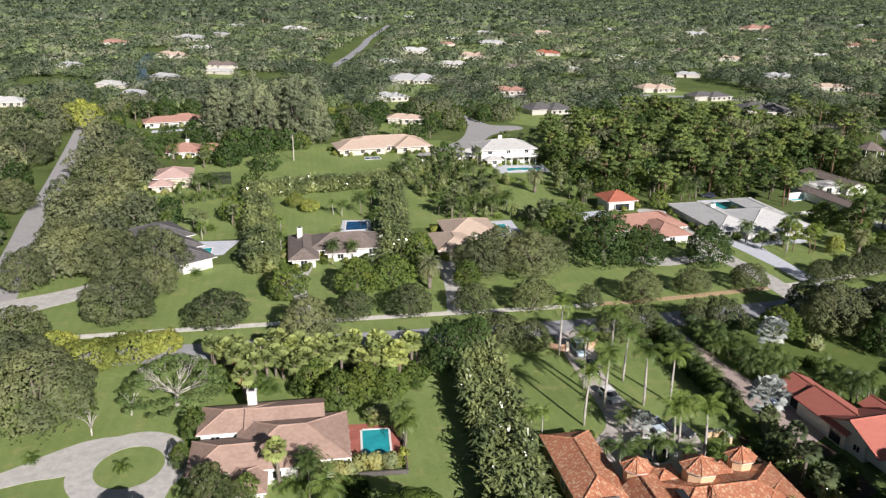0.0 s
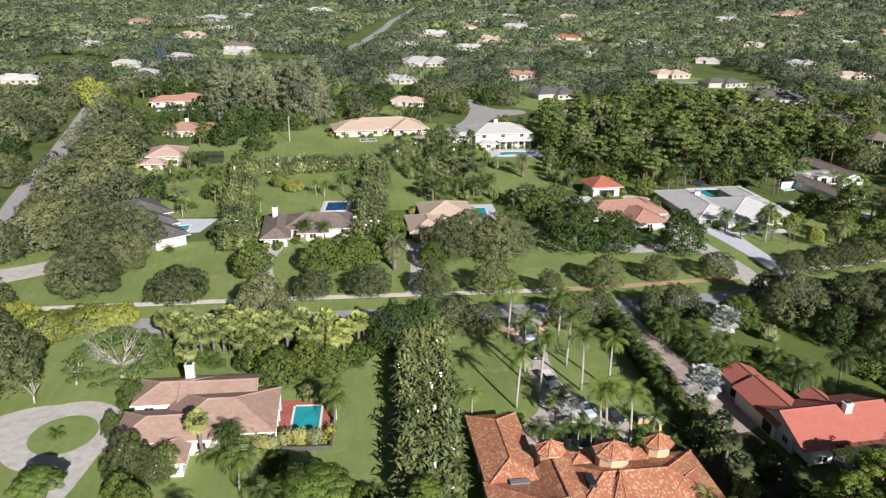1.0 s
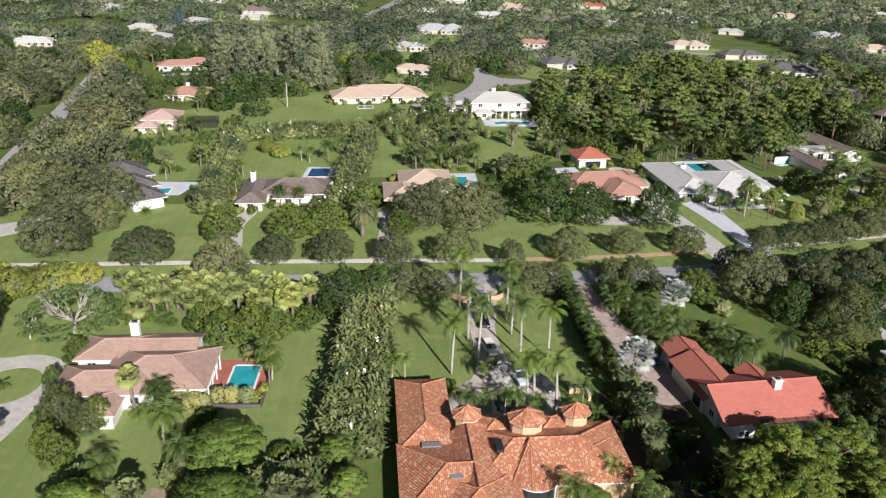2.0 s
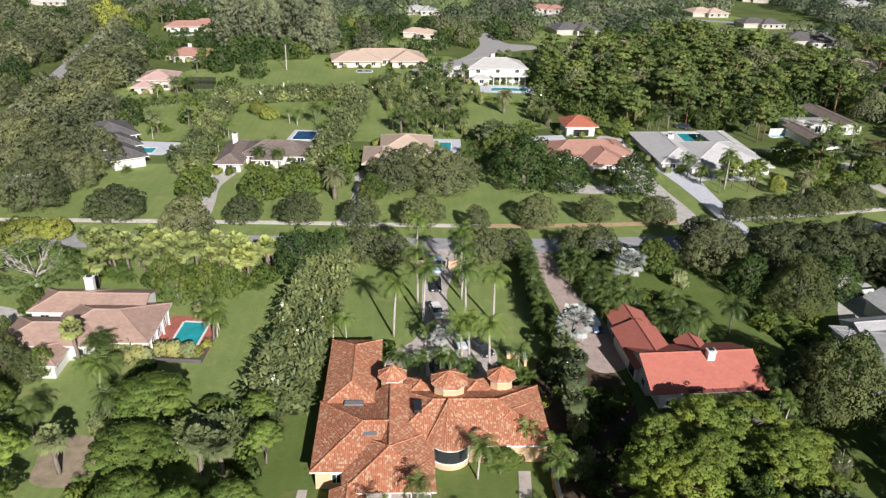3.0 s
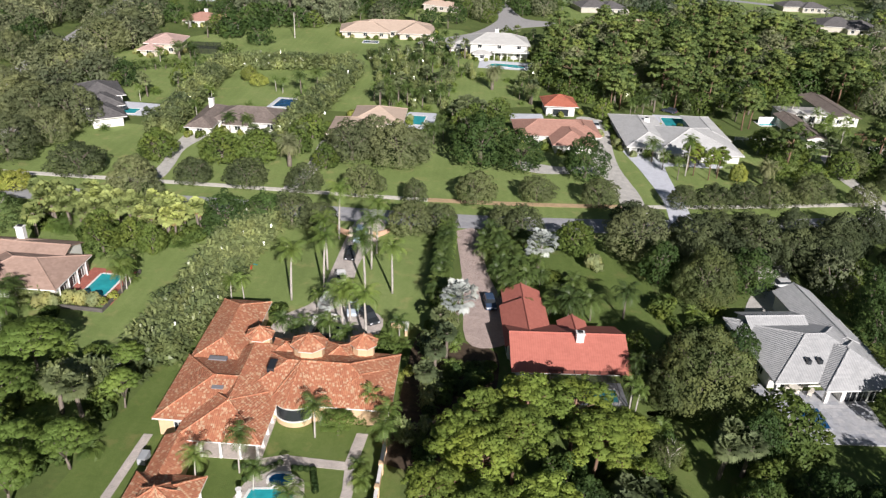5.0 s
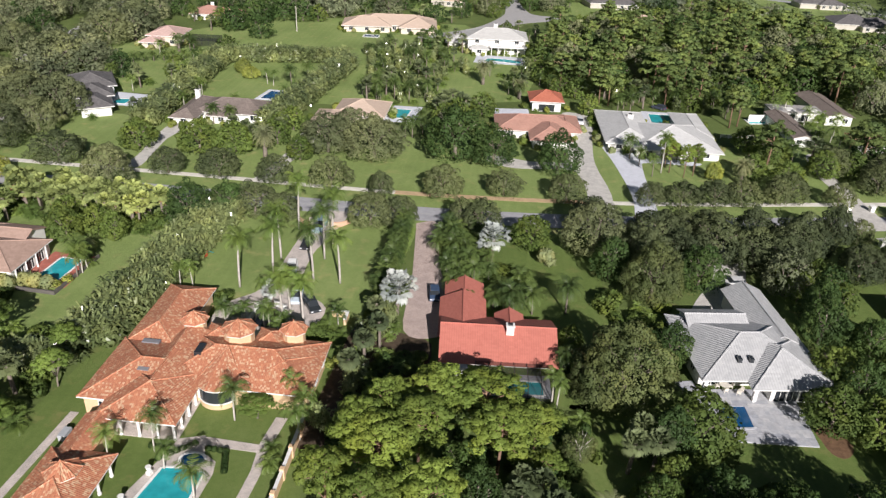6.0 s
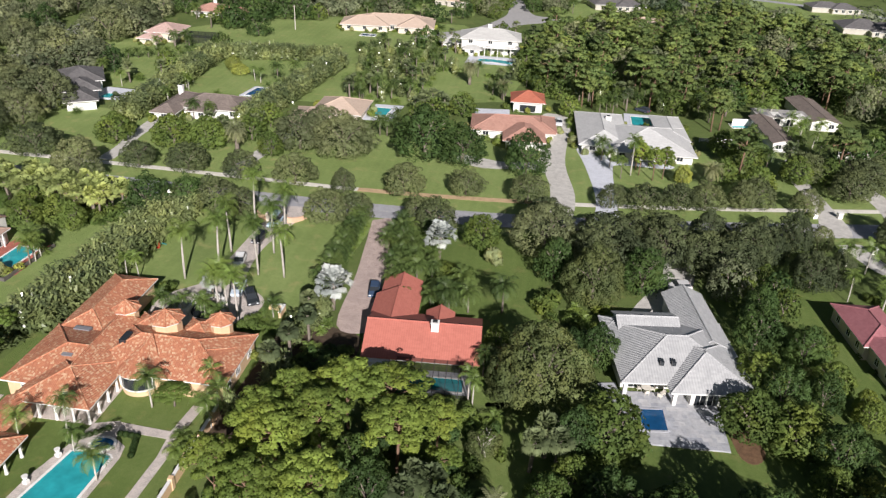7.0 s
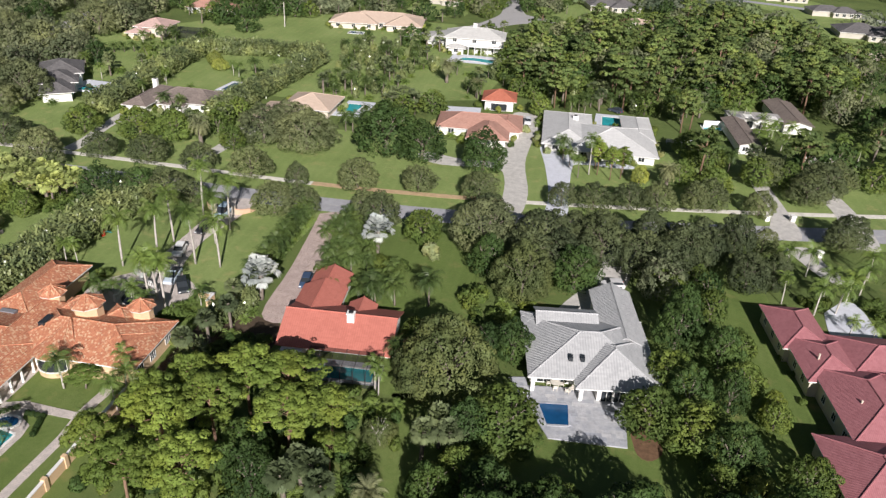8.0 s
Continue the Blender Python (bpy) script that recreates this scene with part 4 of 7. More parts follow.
DRIVES = (
    ("drive_a", [(31.4, 147), (37.6, 148), (38.2, 138), (37.6, 128), (40.5, 116), (47, 111), (46.5, 103), (42, 99), (33, 97), (30, 103), (30.5, 108), (34, 114), (33.2, 126), (32, 138)], COURT, "pink-grey paved forecourt and drive"),
    ("drive_b", [(53.0, 147.8), (57.4, 149.1), (62.2, 131), (69.3, 114.5), (67.2, 108), (61.6, 108.4), (58.4, 125)], BRICK_PAVE, "pinkish brick-paved drive"),
    ("drive_c", [(107, 124), (109.5, 133), (113.5, 145), (113.5, 164), (118.5, 165.5), (119.5, 146), (117, 133), (114.5, 124)], GRAVEL, "pale gravel drive"),
    ("drive_d", [(-22.2, 156), (-18.4, 156.5), (-19.8, 165), (-22.5, 176), (-22, 187), (-27.5, 187), (-26.2, 176), (-23, 164)], GRAVEL, "pale concrete drive"),
    ("drive_e", [(10.4, 158.8), (13.8, 159.2), (13.8, 190), (8.5, 192), (10.6, 176)], GRAVEL, "pale gravel drive"),
    ("drive_f", [(88.6, 162), (93.2, 163), (92.5, 177), (87.5, 196), (85.5, 215), (84, 234), (75, 236), (78.5, 215), (79.5, 205), (80, 196), (72, 192), (62, 193), (60.5, 189), (68, 186), (81, 189.5), (85, 184), (87.5, 172)], GRAVEL, "pale gravel drive with a turning loop"),
    ("drive_g", [(98.2, 165), (103.2, 167), (102.0, 178), (99.5, 197), (101, 201.5), (113, 203.5), (113, 206.5), (98, 206.5), (93, 214), (87.5, 214), (92.5, 197), (97.2, 178)], PALE, "white concrete drive"),
    ("drive_h", [(146, 176), (153, 178), (151, 192), (147.5, 208), (147, 222), (143, 222), (143.5, 206), (147, 192)], GRAVEL, "grey drive between white posts"),
    ("drive_i", [(149.0, 172), (154.0, 174), (156.6, 167.6), (159.6, 162.2), (157.8, 159.6), (154.6, 162.2), (152.0, 166.4)], GRAVEL, "pale paved drive"),
    ("drive_j", [(163, 178), (169, 180), (166, 200), (160, 215), (156, 212), (161, 198)], GRAVEL, "grey drive"),
    ("drive_k", [(22, 330), (30, 322), (35, 340), (43, 362), (52, 372), (60, 378), (58, 386), (46, 388), (40, 400), (30, 430), (24, 428), (31, 395), (32, 375), (25, 345), (8, 322), (10, 316)], PALE_ROAD, "grey turning circle and drive"),
    ("drive_l", [(-92, 155), (-80, 160), (-62, 176), (-58, 182), (-62, 185), (-78, 172), (-93, 163)], GRAVEL, "pale drive under oaks"),
    ("sand_lot", [(186, 372), (200, 392), (232, 392), (222, 372), (204, 352)], mineral("pale_sand", (0.55, 0.48, 0.38), 0.15), "bare sandy lot"),
)
for name, pts, mat, label in DRIVES:
    setting(name, patch(pts, 0.06, 0.12, 4), mat, label, "driveway")
    CLEAR_AREAS.append(pts)
# leaf mulch, its colour taken darker to hold the shade under the shrubs
setting("planting_bed", patch([(55.2, 78), (54.6, 92), (53.6, 108), (58, 111), (61.2, 107.6), (67, 106), (68, 94), (66, 78)], 0.03, 0.1, 3), mineral("shade_dark_mulch", (0.085, 0.062, 0.042), 0.35, 2.0), "leaf mulch under shrubs, darkened in colour for their shade", "planting bed")
setting("planting_bed", patch([(124.2, 101.0), (126.2, 103.6), (128.8, 99.4), (127.6, 96.6), (125.6, 97.0)], 0.03, 0.1, 3), mineral("bark_chips", (0.16, 0.095, 0.055), 0.35, 2.0), "reddish bark chips under a tree", "planting bed")
setting("sandy_ground", patch([(-12.5, 81), (-9.5, 82.5), (-5.5, 82), (-3.6, 78), (-3.2, 74), (-6, 72.8), (-9.8, 73.4), (-11, 77)], 0.03, 0.1, 4), mineral("dry_sand", (0.33, 0.27, 0.19), 0.3), "bare sandy patch in the lawn", "ground")
ring = Solid()
n = 40
for k in range(n):
    a, b = 2 * math.pi * k / n, 2 * math.pi * (k + 1) / n
    ring.slab([(-39.4 + r * math.cos(t), 104.2 + 1.08 * r * math.sin(t), 0.06) for r, t in ((4.9, a), (8.6, a), (8.6, b), (4.9, b))], 0.12)
setting("drive_m", ring, GRAVEL, "pale concrete turning circle round a grass island", "driveway")
setting("drive_n", patch([(-41.5, 112.6), (-47.5, 111.4), (-52.5, 107.8), (-58, 102.8), (-68, 98), (-70, 93.5), (-60, 97.5), (-52.6, 101.0), (-47.6, 102.5), (-46.6, 106.5), (-44, 110)], 0.055, 0.12, 4), GRAVEL, "pale concrete drive", "driveway")
setting("drive_o", patch([(-36, 98), (-32, 101), (-32.4, 92), (-34, 80), (-37.4, 80)], 0.052, 0.12), GRAVEL, "pale concrete drive", "driveway")
setting("canal", ribbon(smooth_line([(-170, 532), (-176, 550), (-203, 620), (-221, 690), (-240, 780)]), -6, 6, 0.03), CANAL, "dark canal reflecting the sky", "water")
CLEAR_LINES.append((smooth_line([(-170, 532), (-176, 550), (-203, 620), (-221, 690), (-240, 780)]), 4.5))
FAR_ROAD = smooth_line([(-60, 640), (-49, 758), (-42, 900), (-40, 1000), (-20, 1320)])
setting("far_road", ribbon(FAR_ROAD, -4, 4, 0.04), ASPHALT, "distant pale road", "road")
CLEAR_LINES.append((FAR_ROAD, 16))
EAST_ROAD = smooth_line([(220, 330), (240, 372), (245, 420), (225, 470), (150, 500), (60, 490)])
setting("east_road", ribbon(EAST_ROAD, -3.5, 3.5, 0.04), ASPHALT, "distant pale road", "road")
CLEAR_LINES.append((EAST_ROAD, 6))

# ---- houses ----
def house(name, x, y, turn, label, r=None):
    ob = thing(name, x, y, 0, turn, label, "house")
    return ob


def local(ox, oy, turn, pts):
    a = radians(turn)
    return [(ox + x * math.cos(a) - y * math.sin(a), oy + x * math.sin(a) + y * math.cos(a)) for x, y in pts]


# brown-roofed house with the red pool deck
OA = (-29.5, 97.6, 7.0)
ha = house("house", *OA, "low white house with a brown tiled hip roof")
roof_block(ha, 0.6, 0.4, 15.5, 8.0, 3.0, 21, "hip", BROWN_TILE, WHITEWALL)
roof_block(ha, 0.9, 10.6, 12.0, 17.6, 3.0, 22, "hip", BROWN_TILE, WHITEWALL)
roof_block(ha, 7.0, 1.5, 22.5, 13.0, 3.0, 20, "hip", BROWN_TILE, WHITEWALL)
roof_block(ha, 8.0, 9.5, 19.0, 17.6, 3.1, 20, "gx", BROWN_TILE, WHITEWALL)
roof_block(ha, 6.0, -4.5, 10.8, 1.5, 2.7, 18, "hip", BROWN_TILE, WHITEWALL)
chimney(ha, 8.3, 17.2, 2.5, 5.9, 1.4, 1.0)
for x in (2.0, 4.5, 12.5):
    window(ha, x, 0.4, 0.9, 1.4, 1.3, "s")
window(ha, 3.0, 10.6, 0.9, 1.5, 1.3, "s")
window(ha, 0.9, 14.0, 0.9, 1.5, 1.3, "w")
window(ha, 0.6, 4.0, 0.9, 1.5, 1.3, "w")
for y in (4.0, 7.0, 10.0):
    window(ha, 22.5, y, 0.2, 2.2, 2.1, "e", 2, "sliding_door")
for y in (2.2, 5.2, 8.2, 11.2):
    column(ha, 23.0, y, 2.75, 0.14)
pool("swimming_pool", [(-5.8, 112.6), (-1.7, 112.9), (-1.1, 104.8), (-5.2, 104.6)], 0.12, [(-8.6, 114.3), (0.2, 115.0), (1.5, 103.5), (-8.2, 102.4)], RED_DECK, "turquoise rectangular pool in a red brick deck")
low = thing("garden_wall", -4, 101, 0, 4, "low dark garden wall round the pool terrace", "wall")
s = Solid()
s.box(-7.5, -0.3, 0, 5.2, 0.0, 0.7)
s.box(5.2, -0.3, 0, 5.5, 13.5, 0.7)
part("coping", s, mineral("dark_block", (0.12, 0.11, 0.10), 0.2), low)
CLEAR_ROUND.extend([(-18, 106, 13), (-4, 108, 7)])

# orange-tiled villa
FLAT_ROOF = plain("flat_roof", (0.2, 0.2, 0.215), 0.7)
OB = (25.1, 75.7, 7.8)
hb = house("villa", *OB, "large cream stuccoed villa with mottled orange barrel tiles")
s = Solid()
s.box(0.6, 0.6, 0, 12.3, 17.0, 3.2)
part("wall", s, CREAM, hb)
CROWN = 5.42
for faces in (
    [[(0.0, 14.2, 3.2), (0.0, 0.0, 3.2), (6.2, 7.1, CROWN)], [(0.0, 0.0, 3.2), (9.7, 0.0, 3.2), (9.7, 7.1, CROWN), (6.2, 7.1, CROWN)], [(6.2, 7.1, CROWN), (9.7, 7.1, CROWN), (9.7, 14.2, 3.2), (0.0, 14.2, 3.2)]],
    [[(15.4, -3.6, 3.2), (15.4, 17.1, 3.2), (9.7, 16.0, CROWN), (9.7, 2.1, CROWN)], [(9.7, 16.0, CROWN), (7.3, 16.0, 3.4), (7.3, 2.1, 3.4), (9.7, 2.1, CROWN)]],
):
    s = Solid()
    for points in faces:
        s.face(*points)
    part("roof", s, ORANGE_TILE, hb)
s = Solid()
for a, b in (((0.0, 0.0, 3.22), (6.2, 7.1, 5.44)), ((0.0, 14.2, 3.22), (6.2, 7.1, 5.44)), ((6.2, 7.1, 5.44), (9.7, 7.1, 5.44)), ((9.7, 2.1, 5.44), (9.7, 16.0, 5.44))):
    cap_line(s, a, b)
part("ridge_cap", s, ORANGE_TILE, hb)
s = Solid()
s.slab([(0.0, 0.0, 3.19), (9.7, 0.0, 3.19), (9.7, 0.7, 3.19), (0.7, 0.7, 3.19), (0.7, 14.2, 3.19), (0.0, 14.2, 3.19)], 0.2)
part("eaves_board", s, WHITE, hb)
roof_block(hb, 0.9, 13.6, 7.6, 29.6, 3.3, 22, "hip", ORANGE_TILE, CREAM)
roof_block(hb, 4.6, -3.0, 14.8, 7.2, 3.3, 21, "hip", ORANGE_TILE, CREAM, inner=(4.6, 0.2, 12.3, 7.2))
roof_block(hb, 9.5, 5.2, 30.3, 17.2, 3.3, 21, "hip", ORANGE_TILE, CREAM)
roof_block(hb, 21.8, 5.5, 30.2, 14.0, 3.2, 23, "hip", ORANGE_TILE, CREAM)
roof_block(hb, 12.2, 15.0, 15.6, 18.6, 3.9, 24, "hip", ORANGE_TILE, CREAM)
roof_block(hb, 20.2, 15.0, 23.6, 18.6, 3.9, 24, "hip", ORANGE_TILE, CREAM)
turret(hb, 9.9, 17.2, 1.65, 5.8, 7.0, ORANGE_TILE, CREAM)
turret(hb, 25.4, 17.0, 1.65, 5.8, 7.0, ORANGE_TILE, CREAM)
turret(hb, 17.8, 14.6, 2.2, 6.7, 8.0, ORANGE_TILE, CREAM, 8)
turret(hb, 17.5, 6.4, 2.75, 3.7, 6.1, ORANGE_TILE, CREAM, 14, 4.2)
bay = new("bay_window")
bay.parent = hb
bay.matrix_basis = pose(17.5, 6.4, 0)
g, fr, base = Solid(), Solid(), Solid()
for k in range(12):
    a, b = radians(-150 + 10 * k), radians(-140 + 10 * k)
    pa, pb = (2.85 * math.cos(a), 2.85 * math.sin(a)), (2.85 * math.cos(b), 2.85 * math.sin(b))
    g.face((*pa, 1.1), (*pb, 1.1), (*pb, 3.15), (*pa, 3.15))
    for solid, r0, r1, z0, z1 in ((base, 2.6, 2.86, 0.1, 1.0), (fr, 2.8, 2.97, 1.0, 1.16), (fr, 2.7, 2.95, 3.15, 3.4)):
        q = [(r * math.cos(t), r * math.sin(t), z1) for r, t in ((r0, a), (r1, a), (r1, b), (r0, b))]
        solid.slab(q, z1 - z0)
for a in (radians(-150), radians(-30)):
    c = (2.9 * math.cos(a), 2.9 * math.sin(a))
    fr.box(c[0] - 0.14, c[1] - 0.14, 1.0, c[0] + 0.14, c[1] + 0.14, 3.4)
part("pane", g, GLASS, bay)
part("base", base, CREAM, bay)
part("window_frame", fr, WHITE, bay, "curved white window surround")
for x in (4.8, 7.3, 9.8, 12.3, 14.6):
    column(hb, x, -2.8, 3.2)
for y in (-0.4, 2.0, 4.4):
    column(hb, 14.6, y, 3.2)
for x in (6.0, 8.6, 11.0):
    window(hb, x, 0.2, 0.1, 1.7, 2.5, "s", 1, "french_door")
for y in (1.5, 4.0):
    window(hb, 12.3, y, 0.1, 1.7, 2.5, "e", 1, "french_door")
window(hb, 22.6, 5.5, 0.9, 1.3, 1.7, "s", 2)
window(hb, 25.0, 5.5, 0.9, 1.6, 1.7, "s", 2)
window(hb, 27.8, 5.5, 0.9, 1.6, 1.7, "s", 2)
window(hb, 3.2, 0.6, 0.9, 1.2, 1.5, "s")
for y in (7.0, 10.5, 15.0):
    window(hb, 30.3, y, 0.9, 1.6, 1.7, "e", 2)
for y in (7.0, 15.0, 20.0, 26.0):
    window(hb, 0.58 if y < 24 else 0.88, y, 0.9, 1.6, 1.6, "w", 2)
for x in (9.0, 14.0, 21.5, 28.0):
    window(hb, x, 17.2, 0.9, 1.5, 1.8, "n", 2)
sk = Solid()
sk.box(12.9, 9.2, 4.6, 13.9, 11.6, 5.45)
part("skylight", sk, GLASS, hb, "dark glazed skylight")
for x, y, w in ((3.4, 12.6, 2.6), (6.4, 4.9, 1.6)):
    s = Solid()
    s.slab([(x, y, 3.9), (x + w, y, 3.9), (x + w, y + 0.9, 3.9), (x, y + 0.9, 3.9)] if y > 9 else [(x, y, 4.85), (x + w, y, 4.85), (x + w, y + 0.6, 4.95), (x, y + 0.6, 4.95)], 0.4)
    part("roof_gutter", s, FLAT_ROOF, hb, "flat grey lead strip in the roof valley")
# covered way and pavilion behind it
roof_block(hb, 3.2, -10.5, 6.4, -3.0, 2.8, 22, "gy", ORANGE_TILE, CREAM)
roof_block(hb, 2.4, -19.5, 9.8, -9.8, 3.0, 22, "hip", ORANGE_TILE, CREAM, inner=(2.4, -19.5, 6.5, -9.8))
turret(hb, 6.2, -14.0, 1.7, 4.4, 5.6, ORANGE_TILE, CREAM)
for y in (-19.2, -16.2, -13.2, -10.2):
    column(hb, 9.6, y, 2.8)
unit = thing("air_conditioner", *local(*OB, [(0.4, -4.4)])[0], 0, 7.8, "grey boxed air conditioning unit beside the path", "air conditioner")
s = Solid()
s.box(-0.5, -0.9, 0.05, 0.5, 0.9, 1.0)
part("case", s, plain("grey_case", (0.4, 0.42, 0.44), 0.5), unit)
pool("swimming_pool", local(*OB, [(13.2, -19), (15.2, -8.0), (18.0, -7.7), (20.5, -8.1), (20.3, -12.9), (20.0, -19)]), 0.1, local(*OB, [(11.6, -20), (12.4, -13), (14.2, -6.4), (15.0, -2.6), (18.2, -1.5), (18.9, -3.4), (19.4, -4.8), (21.3, -6.0), (21.7, -8), (21.3, -15), (21.2, -20)]), COURT, "turquoise freeform pool in a pale stone deck")
a = [(18.4 + 1.5 * math.cos(k * 0.524), -6.3 + 1.1 * math.sin(k * 0.524)) for k in range(12)]
pool("hot_tub", local(*OB, a), 0.35, None, None, "round dark blue hot tub beside the pool", DEEP)
for k, pts in enumerate(([(18.0, -3.3), (18.0, -1.7), (26.2, -2.2), (26.2, -3.6)], [(25.6, -3.6), (27.2, -3.6), (28.0, 3.4), (26.4, 3.4)], [(25.4, -20), (26.8, -20), (27.6, -7), (27.0, -3.6), (25.9, -3.6), (26.2, -7)], [(-2.8, -20), (-1.6, -20), (-0.4, 0.4), (-1.6, 0.4)])):
    setting("path_%s" % "abcd"[k], patch(local(*OB, pts), 0.075 + 0.005 * k, 0.1), COURT, "pale paved garden path", "path")
for x, y in ((14.0, -9.2), (12.9, -14.2)):
    urn = thing("garden_urn", *local(*OB, [(x, y)])[0], 0.06, 0, "white stone urn on a pedestal beside the pool", "garden urn", "pool urns")
    s = Solid()
    s.box(-0.3, -0.3, 0, 0.3, 0.3, 0.5)
    part("pedestal", s, WHITE, urn)
    s = Solid()
    s.loft([s.ring((0, 0, z), r, 10) for z, r in ((0.5, 0.12), (0.62, 0.1), (0.85, 0.3), (1.1, 0.34), (1.2, 0.4))])
    part("bowl", s, WHITE, urn)
wall = thing("boundary_wall", *local(*OB, [(30.6, -20)])[0], 0, 7.8, "cream boundary wall with square piers", "wall")
s = Solid()
s.box(-0.15, 0, 0, 0.15, 22.5, 1.6)
part("panel", s, CREAM, wall)
s = Solid()
s.box(-0.22, 0, 1.6, 0.22, 22.5, 1.72)
part("coping", s, WHITE, wall)
for k in range(6):
    s = Solid()
    s.box(-0.3, 4 * k - 0.3 + 0.3, 0, 0.3, 4 * k + 0.6, 1.95)
    part("pier", s, CREAM, wall)
wall = thing("garden_wall", *local(*OB, [(28.1, 29.8)])[0], 0, 7.8, "low cream forecourt wall with a white coping", "wall")
for q in ((0, -0.2, 2.9, 0.2), (2.5, -2.4, 2.9, -0.27)):
    s = Solid()
    s.box(q[0], q[1], 0, q[2], q[3], 1.1)
    part("panel", s, CREAM, wall)
    s = Solid()
    s.box(q[0] - 0.06, q[1] - 0.06, 1.1, q[2] + 0.06, q[3] + 0.06, 1.2)
    part("coping", s, WHITE, wall)
SALMON = mineral("salmon_stucco", (0.62, 0.40, 0.28), 0.1)
setting("porch_floor", patch(local(*OB, [(4.4, -3.0), (15.0, -3.0), (15.0, 7.0), (12.3, 7.0), (12.3, 0.2), (4.4, 0.2)]), 0.1, 0.15), COURT, "pale paved porch floor", "paving")
# balustraded basin in the forecourt
basin = thing("fountain", *local(*OB, [(17.7, 27.4)])[0], 0, 7.8, "white balustraded sunken fountain basin in the forecourt", "fountain")
s = Solid()
s.slab([(2.3 * math.cos(t) * (1 if math.sin(t) > 0 else 1), 2.9 * math.sin(t), 0.09) for t in [k * 0.314 for k in range(20)]], 0.1)
part("water", s, glass("dark_water", (0.012, 0.014, 0.016)), basin)
for seg in ([(-2.4, -2.4), (-2.4, 2.2)], [(2.4, -2.4), (2.4, 2.2)], [(-2.4, 2.2), (-1.4, 3.4), (0, 3.8), (1.4, 3.4), (2.4, 2.2)]):
    for (ax, ay), (bx, by) in zip(seg, seg[1:]):
        d = Vector((bx - ax, by - ay, 0))
        sd = Vector((-d.y, d.x, 0)).normalized() * 0.14
        for z0, z1 in ((0.0, 0.25), (0.95, 1.12)):
            s = Solid()
            s.slab([(ax - sd.x, ay - sd.y, z1), (bx - sd.x, by - sd.y, z1), (bx + sd.x, by + sd.y, z1), (ax + sd.x, ay + sd.y, z1)], z1 - z0)
            part("rail", s, WHITE, basin)
        n = int(d.length / 0.4)
        for k in range(n):
            c = (ax + d.x * (k + 0.5) / n, ay + d.y * (k + 0.5) / n)
            s = Solid()
            s.loft([s.ring((*c, 0.25), 0.06, 6), s.ring((*c, 0.5), 0.1, 6), s.ring((*c, 0.95), 0.05, 6)])
            part("baluster", s, WHITE, basin)
for x, y in ((-2.4, -2.5), (2.4, -2.5), (-2.4, 2.2), (2.4, 2.2)):
    s = Solid()
    s.box(x - 0.25, y - 0.25, 0, x + 0.25, y + 0.25, 1.35)
    part("pier", s, WHITE, basin)
for sx in (-1, 1):
    gate = thing("gate_wall", *local(*OB, [(18.2 + sx * 4.4, 62.2)])[0], 0, 7.8, "curved salmon gate wall with a white capped pier", "wall")
    s = Solid()
    arc = [(-sx * (2.4 - 0.3 * k), 0.022 * k * k, 1.35 - 0.05 * k) for k in range(13)]
    for (ax, ay, az), (bx, by, bz) in zip(arc, arc[1:]):
        for z0, z1, half in ((0.0, 0.0, 0.14), (0.0, 0.1, 0.2)):
            low0, low1 = (0.0, 0.0) if half < 0.2 else (az, bz)
            ring0 = [(ax, ay - half, low0), (ax, ay + half, low0), (ax, ay + half, az + z1), (ax, ay - half, az + z1)]
            ring1 = [(bx, by - half, low1), (bx, by + half, low1), (bx, by + half, bz + z1), (bx, by - half, bz + z1)]
            s.loft([ring0, ring1])
    part("panel", s, SALMON, gate)
    s = Solid()
    s.box(-sx * 2.4 - 0.3, -0.4, 0, -sx * 2.4 + 0.3, 0.3, 2.0)
    part("pier", s, PALEWALL, gate)
CLEAR_ROUND.extend([(29, 92, 15), (45, 90, 12), (33, 80, 11), (40, 107, 10), (33, 66, 10), (45, 67, 8)])

# red-roofed house
OR = (68.4, 98.7, 11.5)
hr = house("house", *OR, "white house with a bright red tiled gable roof")
roof_block(hr, 2.0, -0.2, 18.9, 11.6, 2.8, 23, "gx", RED_TILE, WHITEWALL, 0.6, inner=(2.0, 2.4, 18.9, 11.6))
roof_block(hr, 1.6, 6.0, 8.2, 16.8, 3.0, 24, "gy", RED_TILE, WHITEWALL, 0.6)
roof_block(hr, 2.2, 14.0, 8.0, 22.4, 2.8, 24, "gy", RED_TILE, WHITEWALL, 0.5)
roof_block(hr, 10.5, 8.0, 14.5, 12.8, 3.0, 28, "gy", RED_TILE, WHITEWALL, 0.4)
chimney(hr, 12.2, 4.6, 3.0, 6.4, 1.15, 1.0)
s = Solid()
s.box(2.4, -1.5, 0.7, 5.8, 2.4, 2.35)
b = part("bay", s, WHITEWALL, hr, "white projecting bay")
window(hr, 4.2, -1.5, 0.95, 1.7, 1.1, "s", 1)
window(hr, 2.0, 4.0, 0.9, 1.4, 1.2, "w")
window(hr, 2.0, 8.0, 0.9, 1.4, 1.2, "w")
for x in (8.5, 12.0, 15.5):
    window(hr, x, 2.4, 0.1, 2.4, 2.2, "s", 2, "sliding_door")
for y in (8.0, 18.0):
    window(hr, 1.6 if y < 14 else 2.2, y, 0.1, 2.6, 2.2, "w", 0, "garage_door")
cage = thing("screen_enclosure", *local(*OR, [(7.0, -5.6)])[0], 0, 11.5, "dark mesh pool enclosure against the house", "enclosure")
